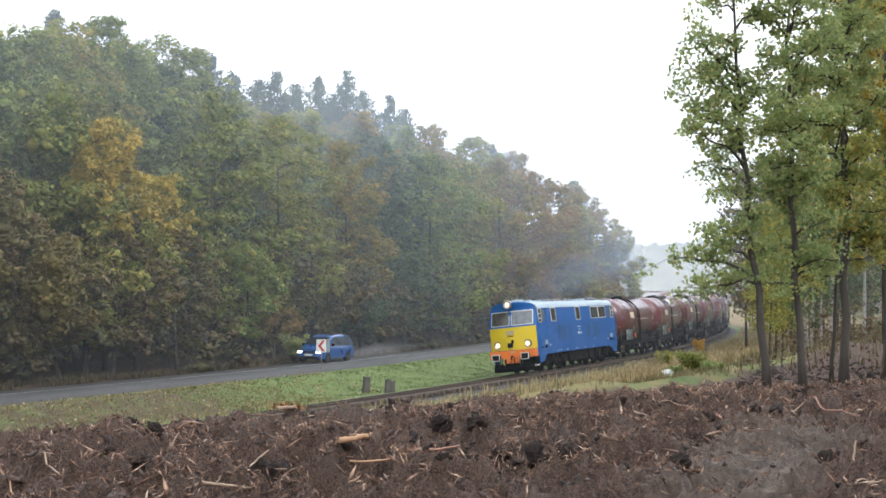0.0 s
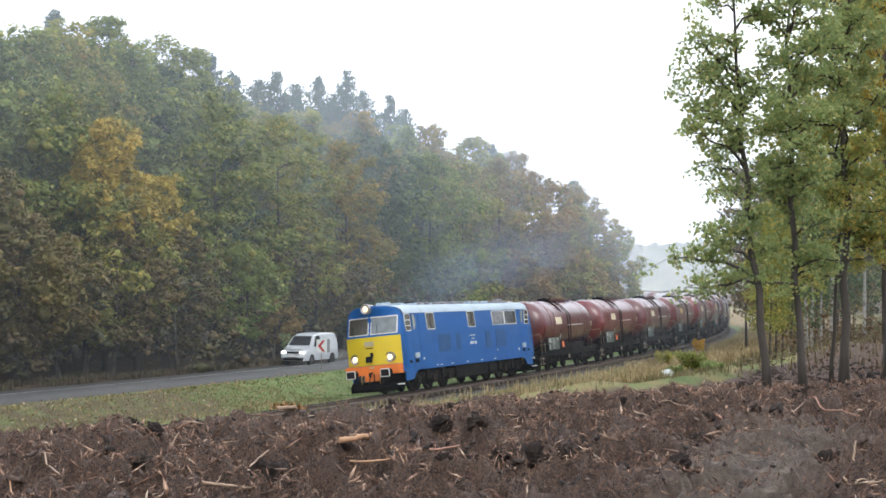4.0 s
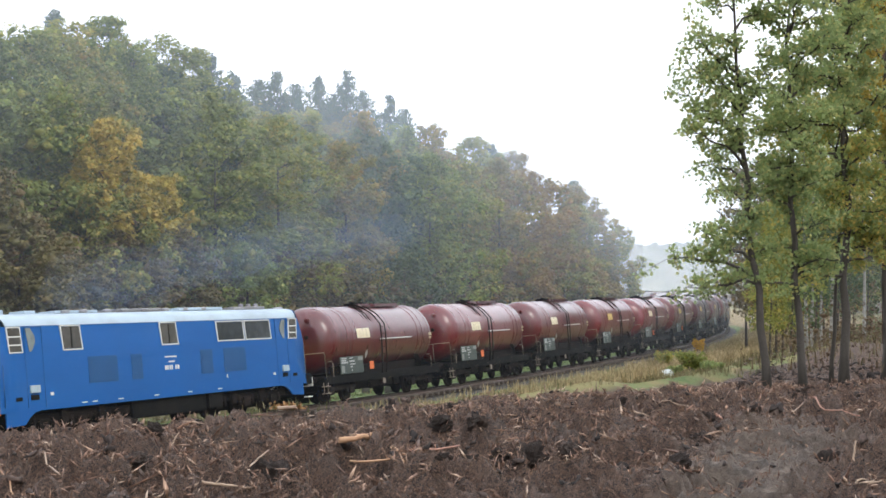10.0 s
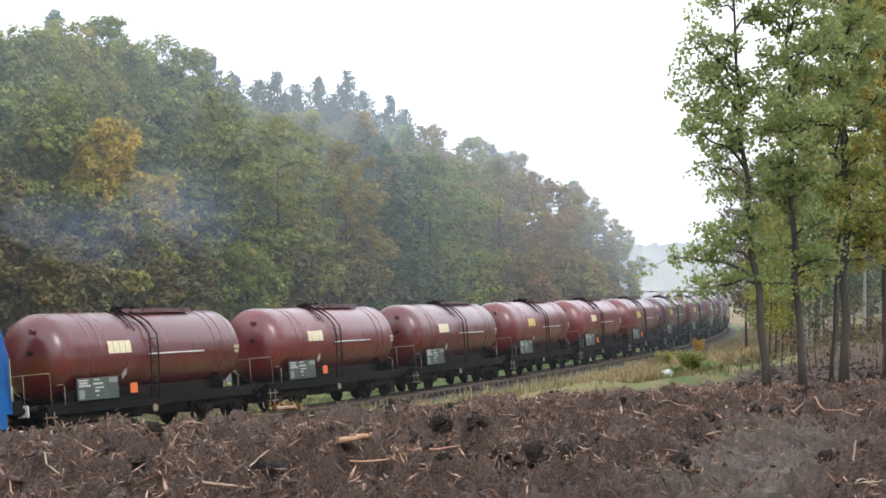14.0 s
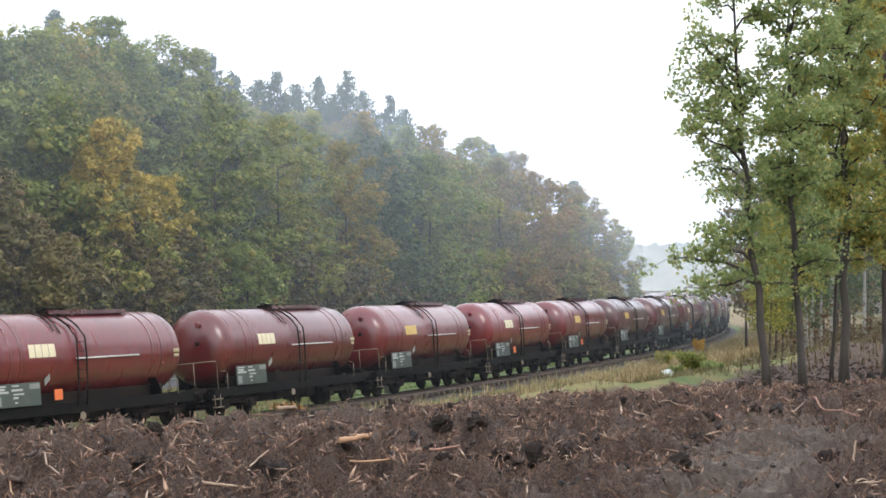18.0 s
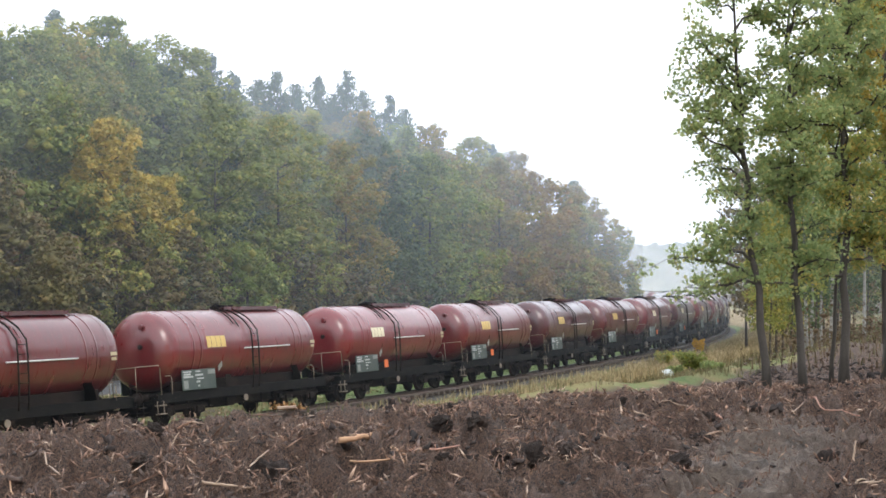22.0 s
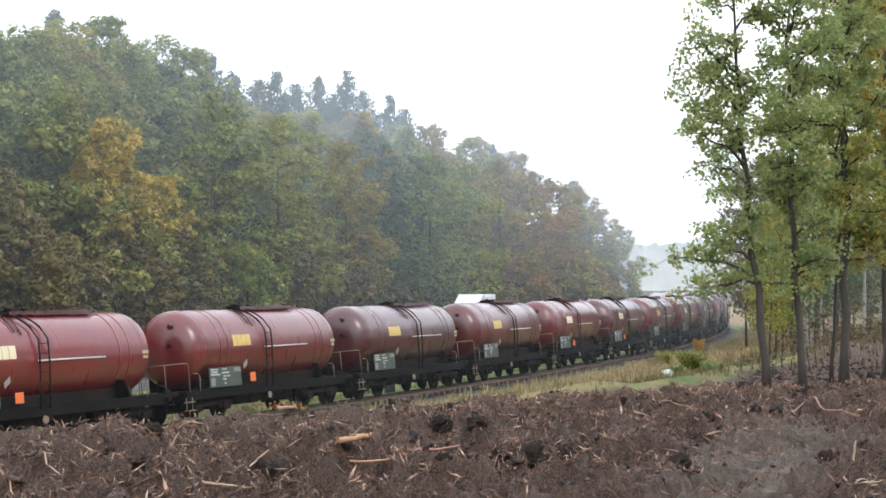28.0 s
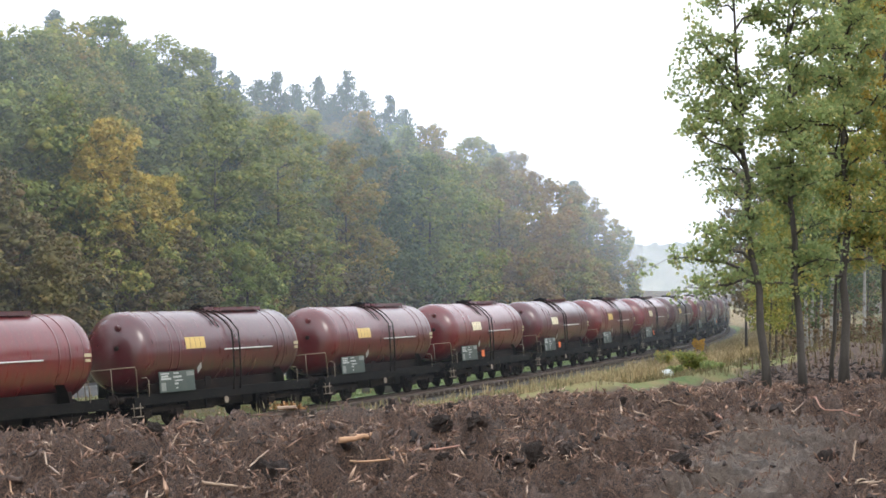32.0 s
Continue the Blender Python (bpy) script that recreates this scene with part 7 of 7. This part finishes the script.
def car(name, length, width, height, roof, paint, label, nose_h):
    """roof: list of (x as share of length from the nose, height) along the top line."""
    c = empty(name)
    L, W = length, width / 2
    X = lambda q: L / 2 - q * L
    belt = nose_h + 0.16
    low = [(0.0, 0.42), (0.012, 0.62), (0.03, nose_h - 0.06), (0.10, nose_h), (0.26, belt), (0.6, belt + 0.03), (0.97, belt + 0.06), (1.0, 0.75), (1.0, 0.38)]
    rows = []
    for q, zt in low:
        k = W * (1 - 0.16 * max(0, (0.10 - q) / 0.10) ** 1.5 - 0.05 * max(0, (q - 0.93) / 0.07))
        rows.append([Vector((X(q), y * k, z)) for y, z in ((-0.97, 0.24), (-1, 0.45), (-1, zt * 0.85), (-0.93, zt), (-0.5, zt + 0.02), (0.5, zt + 0.02), (0.93, zt), (1, zt * 0.85), (1, 0.45), (0.97, 0.24))])
    bm = loft(rows)
    bmesh.ops.holes_fill(bm, edges=bm.edges[:], sides=0)
    bmesh.ops.recalc_face_normals(bm, faces=bm.faces)
    part("body", bm, paint, c, smooth_angle=40)
    rows = []
    for q, zt in roof:
        k = W * (0.93 - 0.15 * (zt - belt) / (height - belt))
        zb = belt - 0.03
        rows.append([Vector((X(q), y, z)) for y, z in ((-W * 0.94, zb), (-k, zb + (zt - zb) * 0.9), (-k * 0.85, zt), (k * 0.85, zt), (k, zb + (zt - zb) * 0.9), (W * 0.94, zb))])
    bm = loft(rows)
    bmesh.ops.holes_fill(bm, edges=bm.edges[:], sides=0)
    bmesh.ops.recalc_face_normals(bm, faces=bm.faces)
    part("cabin", bm, paint, c, smooth_angle=30)
    # rounded front and rear quarters
    part("bonnet", loft([[Vector((X(q), y * W, z + 0.028)) for y, z in ((-0.8, za), (-0.4, zb), (0.4, zb), (0.8, za))] for q, za, zb in ((0.045, nose_h - 0.05, nose_h - 0.02), (0.12, nose_h, nose_h + 0.05), (0.24, belt - 0.03, belt + 0.03))]), paint, c, smooth_angle=60)
    return c, X, W, belt


def car_wheels(c, xs, W, r=0.315):
    for x in xs:
        for sg in (1, -1):
            w = part("wheel", lathed([(sg * (W - 0.20), 0.05), (sg * (W - 0.20), r - 0.02), (sg * (W - 0.17), r), (sg * (W - 0.03), r), (sg * W, r - 0.03), (sg * W, r * 0.76)], "y", 24, (x, 0, r)), RUBBER, c, smooth_angle=40)
            part("rim", lathed([(sg * (W - 0.03), r * 0.78), (sg * (W + 0.004), r * 0.74), (sg * (W - 0.02), r * 0.35), (sg * (W + 0.004), 0.05)], "y", 16, (x, 0, r)), STEEL, w, smooth_angle=40)
            part("arch", lathed([(sg * (W - 0.2), r + 0.02), (sg * (W + 0.004), r + 0.025), (sg * (W + 0.004), r + 0.003)], "y", 24, (x, 0, r)), RUBBER, c, smooth_angle=40)


def side_glass(c, X, W, belt, height, q0, q1, qt0, qt1, mat, name="side_window"):
    for sg in (1, -1):
        bm = bmesh.new()
        k = W * 0.80
        vs = [(X(q0), W * 0.945, belt + 0.02), (X(q1), W * 0.945, belt + 0.02), (X(qt1), k + 0.03, height - 0.16), (X(qt0), k + 0.03, height - 0.16)]
        bm.faces.new([bm.verts.new((x, sg * (y + 0.006), z)) for x, y, z in vs])
        bmesh.ops.solidify(bm, geom=bm.faces[:], thickness=0.004)
        part(name, bm, mat, c)


def build_cars():
    roof = [(0.17, 0.96), (0.21, 1.05), (0.30, 1.34), (0.38, 1.56), (0.45, 1.65), (0.56, 1.69), (0.72, 1.68), (0.84, 1.63), (0.92, 1.52), (0.965, 1.33), (0.985, 1.10), (0.99, 1.0)]
    a, X, W, belt = car("family_van", 4.55, 1.80, 1.68, roof, CAR_BLUE, "", 0.82)
    bm = bmesh.new()
    bm.faces.new([bm.verts.new(p) for p in ((X(0.225) + 0.05, -W * 0.80, 1.10), (X(0.225) + 0.05, W * 0.80, 1.10), (X(0.37) + 0.05, W * 0.70, 1.55), (X(0.37) + 0.05, -W * 0.70, 1.55))])
    bmesh.ops.solidify(bm, geom=bm.faces[:], thickness=0.01)
    part("windscreen", bm, GLASS, a)
    # side windows use the tint with reflected sky put into it
    side_glass(a, X, W, belt, 1.68, 0.33, 0.53, 0.42, 0.53, SKY_TINT_GLASS)
    side_glass(a, X, W, belt, 1.68, 0.55, 0.74, 0.55, 0.74, SKY_TINT_GLASS)
    side_glass(a, X, W, belt, 1.68, 0.76, 0.94, 0.76, 0.90, SKY_TINT_GLASS)
    car_wheels(a, (X(0.19), X(0.81)), W)
    van, X2, W2, belt2 = car("delivery_van", 4.4, 1.78, 1.85, [(0.16, 1.02), (0.20, 1.12), (0.34, 1.72), (0.46, 1.83), (0.80, 1.85), (0.95, 1.80), (0.99, 1.5), (1.0, 1.02)], VAN_WHITE, "", 0.90)
    bm = bmesh.new()
    bm.faces.new([bm.verts.new(p) for p in ((X2(0.20) + 0.03, -W2 * 0.78, 1.14), (X2(0.20) + 0.03, W2 * 0.78, 1.14), (X2(0.325) + 0.03, W2 * 0.68, 1.68), (X2(0.325) + 0.03, -W2 * 0.68, 1.68))])
    bmesh.ops.solidify(bm, geom=bm.faces[:], thickness=0.01)
    part("windscreen", bm, GLASS, van)
    side_glass(van, X2, W2, belt2, 1.85, 0.27, 0.47, 0.36, 0.47, GLASS)
    car_wheels(van, (X2(0.19), X2(0.80)), W2, 0.30)
    for c, Xc, Wc, z in ((a, X, W, 0.68), (van, X2, W2, 0.74)):
        for sg in (1, -1):
            h = part("headlight", boxed(Xc(0.055), Xc(0.008), *sorted((sg * Wc * 0.52, sg * Wc * 0.86)), z - 0.065, z + 0.06, 0.03), HEAD_ON, c, "lit headlight")
            part("mirror", boxed(Xc(0.31), Xc(0.28), *sorted((sg * Wc, sg * (Wc + 0.2))), 1.02, 1.18, 0.03), BLACK, c)
            part("tail_light", boxed(Xc(1.0) - 0.01, Xc(0.985), *sorted((sg * Wc * 0.72, sg * Wc * 0.86)), 0.9, 1.2, 0.01), RED_BARK, c)
        part("grille", boxed(Xc(0.03), Xc(0.004), -0.42, 0.42, z - 0.05, z + 0.05, 0.01), BLACK, c)
        part("lower_intake", boxed(Xc(0.02), Xc(-0.002), -0.6, 0.6, 0.27, 0.40, 0.01), BLACK, c)
        part("plate_blank", boxed(Xc(0.01), Xc(-0.004), -0.26, 0.26, 0.46, 0.57), WHITE, c)
        part("bumper_strip", boxed(Xc(1.0) - 0.03, Xc(0.99), -Wc * 0.9, Wc * 0.9, 0.42, 0.56, 0.02), BLACK, c)
    tagged(a, "blue family van with lit headlights on a wet road", "car")
    tagged(van, "small white delivery van on a wet road", "van")
    return a, van


TRUCK_WHITE = surface("truck_white", (0.78, 0.79, 0.80), (0.6, 0.6, 0.6), 0.35, amount=0.3, bump=0.0, coat=0.4)


def build_truck():
    """A small white box lorry; its high body shows over the wagons."""
    k = empty("box_truck")
    bm = boxed(-2.0, 0.7, -1.15, 1.15, 0.95, 4.05, 0.05)
    part("cargo_box", bm, TRUCK_WHITE, k, "white cargo box")
    rows = [[Vector((x, y, z)) for y in (-1.0, -0.5, 0.5, 1.0)] for x, z in ((0.72, 4.0), (1.2, 3.84), (1.7, 3.5), (2.2, 3.0))]
    bm = loft(rows)
    bmesh.ops.recalc_face_normals(bm, faces=bm.faces)
    bmesh.ops.solidify(bm, geom=bm.faces[:], thickness=0.05)
    part("roof_deflector", bm, TRUCK_WHITE, k, "white roof deflector", smooth_angle=40)
    cab = part("cab", boxed(1.4, 3.3, -1.08, 1.08, 0.55, 2.75, 0.12), TRUCK_WHITE, k)
    part("windscreen", boxed(3.29, 3.32, -0.9, 0.9, 1.6, 2.5), GLASS, cab)
    for sg in (1, -1):
        part("side_window", boxed(2.2, 3.0, *sorted((sg * 1.075, sg * 1.09)), 1.6, 2.4), GLASS, cab)
        part("headlight", boxed(3.28, 3.33, *sorted((sg * 0.65, sg * 0.98)), 0.75, 0.95), HEAD_ON, cab)
    part("chassis", boxed(-2.0, 1.5, -0.5, 0.5, 0.55, 0.95), BLACK, k)
    car_wheels(k, (2.3, -1.2), 1.05, 0.42)
    return tagged(k, "small white box lorry driving along the road", "lorry")


# ---- smoke, spray and haze sheets ----
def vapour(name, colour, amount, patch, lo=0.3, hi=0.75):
    """Thin vapour, used for the haze sheets too: mostly clear, the rest scatters light to both sides; thicker and
    thinner in patches.
    """
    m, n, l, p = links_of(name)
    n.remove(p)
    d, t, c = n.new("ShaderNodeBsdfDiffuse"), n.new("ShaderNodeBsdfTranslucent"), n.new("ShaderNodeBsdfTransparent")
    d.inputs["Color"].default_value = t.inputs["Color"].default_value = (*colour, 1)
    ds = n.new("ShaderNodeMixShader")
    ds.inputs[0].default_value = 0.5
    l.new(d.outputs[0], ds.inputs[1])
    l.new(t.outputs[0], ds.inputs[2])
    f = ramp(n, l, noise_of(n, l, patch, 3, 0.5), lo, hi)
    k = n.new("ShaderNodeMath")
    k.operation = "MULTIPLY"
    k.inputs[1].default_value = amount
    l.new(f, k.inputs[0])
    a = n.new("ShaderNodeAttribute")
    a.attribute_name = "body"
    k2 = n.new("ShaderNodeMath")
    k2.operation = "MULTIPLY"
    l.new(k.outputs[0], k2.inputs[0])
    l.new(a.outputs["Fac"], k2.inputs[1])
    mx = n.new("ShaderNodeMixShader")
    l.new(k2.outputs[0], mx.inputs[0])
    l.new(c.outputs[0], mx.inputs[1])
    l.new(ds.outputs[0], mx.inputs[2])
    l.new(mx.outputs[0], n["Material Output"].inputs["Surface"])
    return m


def build_haze_sheets():
    # flat see-through sheets, added to pale the distance as haze would
    haze_sheet = vapour("mist", (0.78, 0.87, 0.98), 0.27, 0.03, -0.5, 0.9)
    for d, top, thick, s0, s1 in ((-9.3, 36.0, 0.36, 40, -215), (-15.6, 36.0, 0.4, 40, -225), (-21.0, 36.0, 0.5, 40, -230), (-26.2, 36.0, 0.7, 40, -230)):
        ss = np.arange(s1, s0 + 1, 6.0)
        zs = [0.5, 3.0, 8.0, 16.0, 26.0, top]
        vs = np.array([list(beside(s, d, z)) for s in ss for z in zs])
        me = mesh_from("mist", vs, grid_faces(len(ss), len(zs)), haze_sheet, True)
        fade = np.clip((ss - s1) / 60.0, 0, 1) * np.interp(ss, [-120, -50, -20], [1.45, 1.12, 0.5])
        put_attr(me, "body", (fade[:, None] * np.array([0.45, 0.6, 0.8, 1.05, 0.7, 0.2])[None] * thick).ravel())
        tagged(new("mist", me), "see-through haze sheet added before the trees", "mist", kind="stuff")
    # a low sheet added along the near side of the line to pale the dark underframes
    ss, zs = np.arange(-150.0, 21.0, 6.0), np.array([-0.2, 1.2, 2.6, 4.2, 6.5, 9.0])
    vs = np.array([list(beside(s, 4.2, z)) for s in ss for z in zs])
    me = mesh_from("mist", vs, grid_faces(len(ss), len(zs)), haze_sheet, True)
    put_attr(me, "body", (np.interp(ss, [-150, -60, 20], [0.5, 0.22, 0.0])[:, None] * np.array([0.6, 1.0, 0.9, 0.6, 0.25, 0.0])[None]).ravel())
    tagged(new("mist", me), "low see-through haze sheet added along the railway", "mist", kind="stuff")
    # cross sheets added to haze the far line and the near wood
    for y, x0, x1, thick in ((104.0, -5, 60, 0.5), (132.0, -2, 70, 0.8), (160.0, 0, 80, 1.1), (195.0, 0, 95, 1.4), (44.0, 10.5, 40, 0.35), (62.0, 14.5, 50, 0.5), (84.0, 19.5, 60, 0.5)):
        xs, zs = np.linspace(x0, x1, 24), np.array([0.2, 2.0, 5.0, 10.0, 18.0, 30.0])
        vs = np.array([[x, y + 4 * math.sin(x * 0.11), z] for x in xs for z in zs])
        me = mesh_from("mist", vs, grid_faces(len(xs), len(zs)), haze_sheet, True)
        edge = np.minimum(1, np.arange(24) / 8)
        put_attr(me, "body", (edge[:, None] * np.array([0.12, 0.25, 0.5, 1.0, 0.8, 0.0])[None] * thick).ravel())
        tagged(new("mist", me), "see-through haze sheet added over the line", "mist", kind="stuff")


def puff(name, parent, rx, ry, rz, mat, seed):
    """One rigid billow of vapour: nested uneven shells that thin out towards the rim."""
    vs, fs, body = [], [], []
    for k, q in enumerate((1.0, 0.62)):
        v, f = ico(3, seed + k, 0.0)
        nz = 1 + 0.22 * value_noise(v[:, 0] * 2.2 + seed, v[:, 1] * 2.2 + v[:, 2] * 1.7, 1.0, seed + k, 3)
        v = v * nz[:, None] * q * np.array([rx, ry, rz])
        fs.append(f + sum(len(a) for a in vs))
        vs.append(v)
        body.append(np.full(len(v), 1.0))
    me = mesh_from(name, np.concatenate(vs), np.concatenate(fs), mat, True)
    put_attr(me, "body", np.concatenate(body))
    o = new(name, me)
    o.parent = parent
    return o


SMOKE_OUT = 5.1
PUFFS = []


def build_smoke():
    smoke = empty("exhaust_smoke")
    mat = vapour("diesel_smoke", (0.32, 0.42, 0.60), 0.040, 0.35, 0.25, 0.75)
    first = [puff("puff", smoke, 2.1 + 0.5 * k, 1.25, 0.95 + 0.15 * k, mat, 60 + 11 * k) for k in range(3)]
    t = -13.0
    i = 0
    while t < 9.6:
        p = first[i] if i < 3 else share("puff", first[i % 3], smoke)
        PUFFS.append((p, t, i))
        t += 0.5
        i += 1
    return tagged(smoke, "thin bluish diesel exhaust smoke trailing behind", "smoke")


def puff_pose(t, born, i):
    """A puff rides in the engine until it leaves the exhaust, then slows, rises and drifts."""
    rs = np.random.RandomState(500 + i)
    side, up, turn, drift = rs.normal(0, 0.5), rs.uniform(0.6, 1.3), rs.uniform(0, 360), rs.uniform(0.1, 0.35)
    if t <= born:
        s = train_s(t) - SMOKE_OUT
        x, y, a = rail_at(s)
        return pose(x, y, 2.6, 0, 0, math.degrees(a))
    age = t - born
    s = train_s(born) - SMOKE_OUT + 1.2 * (1 - math.exp(-age / 0.5))
    x, y, a = rail_at(s)
    z = 2.6 + 2.5 * (1 - math.exp(-age / 0.45)) + up * 0.46 * age
    d = side * (1 - math.exp(-age)) - 0.25 * age - 2.0 * max(0.0, age - 6.5) ** 1.8
    return pose(x - math.sin(a) * d - drift * age * 0.3, y + math.cos(a) * d, z, 0, 0, math.degrees(a) + 10 * math.sin(turn))


def build_spray(name, seed):
    sp = empty(name)
    mat = vapour(name, (0.85, 0.87, 0.90), 0.045, 0.8, 0.25, 0.7)
    for k in range(4):
        o = puff("spray_billow", sp, 1.6 + 0.6 * k, 0.85 + 0.1 * k, 0.26 + 0.06 * k, mat, seed + 5 * k)
        o.matrix_basis = pose(-3.0 - 2.0 * k, 0, 0.3 + 0.05 * k)
    return tagged(sp, "white road spray thrown up behind a vehicle", "spray")


build_ground()
build_field()
build_road()
build_forest()
build_undergrowth()
build_right_trees()
build_brushwood()
build_backdrop()
loco = engine()
WAGON_KINDS = [(TANK_RED, LOGO_CREAM, 0, "red-brown tank wagon with pale cream logo shapes"), (TANK_RED, LOGO_OCHRE, 1, "red-brown tank wagon with ochre logo shapes"),
               (TANK_BRIGHT, LOGO_CREAM, 0, "brighter red tank wagon with cream logo shapes"), (TANK_DARK, LOGO_OCHRE, 1, "dark maroon tank wagon with ochre logo shapes"),
               (TANK_DARK, LOGO_CREAM, 0, "dark maroon tank wagon with cream logo shapes"), (TANK_RED, LOGO_CREAM, 1, "red-brown tank wagon with cream logo shapes"),
               (TANK_RED, LOGO_OCHRE, 0, "red-brown tank wagon with ochre logo shapes, forward catwalk")]
PROTO = [tank_wagon(a, b, c) for i, (a, b, c, _) in enumerate(WAGON_KINDS)]
ORDER = [0, 0, 5, 1, 2, 6, 3, 1, 0, 4, 1, 0, 3, 1, 0, 4, 1, 5, 3, 1, 0]
wagons, _seen = [], set()
for _k in ORDER:
    o = PROTO[_k] if _k not in _seen else copy_thing(PROTO[_k], Matrix.Identity(4))
    _seen.add(_k)
    wagons.append(tagged(o, WAGON_KINDS[_k][3] + ", grimy underneath"))
blue_car, white_van = build_cars()
box_truck = build_truck()
spray_a, spray_b = build_spray("road_spray", 300), build_spray("road_spray", 340)
build_smoke()
build_haze_sheets()
build_furniture()
build_bushes()
build_field_litter()
build_mulch()
build_lumps()
build_sticks()
build_grass()
build_track()


def road_pose(s, d=-13.5):
    x, y, a = rail_at(s)
    d += road_away(s)
    return pose(x - math.sin(a) * d, y + math.cos(a) * d, ROAD_Z + 0.045 + SLOPE * s, 0, 0, math.degrees(a))


def motions():
    times = [i * 1.0 for i in range(33)]
    walk(loco, [(t, rail_pose(train_s(t) - LOCO_LEN / 2, LOCO_LEN)) for t in times])
    for i, w in enumerate(wagons):
        back = LOCO_LEN + WAGON_LEN * (i + 0.5)
        walk(w, [(t, rail_pose(train_s(t) - back, WAGON_LEN)) for t in times])
    # rolling wheels, at the train's pace
    fine = [i * 0.16 for i in range(201)]
    for root, r in [(loco, 0.53)] + [(w, 0.46) for w in wagons]:
        for o in root.children_recursive:
            if o.name.startswith("wheelset"):
                x = o.matrix_basis.translation.x
                walk(o, [(t, Matrix.Translation((x, 0, r)) @ Matrix.Rotation((train_s(t) / r) % (2 * math.pi), 4, "Y")) for t in fine])
    # the two road vehicles, out of sight along the road before and after
    for c, sp, s_of in ((blue_car, spray_a, lambda t: -42.8 + 21.9 * t), (white_van, spray_b, lambda t: -50.6 + 19.95 * (t - 3.5)), (box_truck, None, lambda t: -43.46 + 27.49 * (t - 29.0))):
        lo, hi = -300.0, 120.0
        rows = []
        for k in range(65):
            t = k * 0.5
            rows.append((t, road_pose(max(lo, min(hi, s_of(t))))))
        walk(c, rows)
        if sp:
            walk(sp, rows)
    for p, born, i in PUFFS:
        ts = sorted({round(k * 2.0, 2) for k in range(17)} | {round(max(0.0, born + q), 2) for q in (0.0, 0.25, 0.5, 0.9, 1.5, 2.5, 4.0, 6.5) if born + q < 32})
        walk(p, [(t, puff_pose(t, born, i)) for t in ts])


motions()
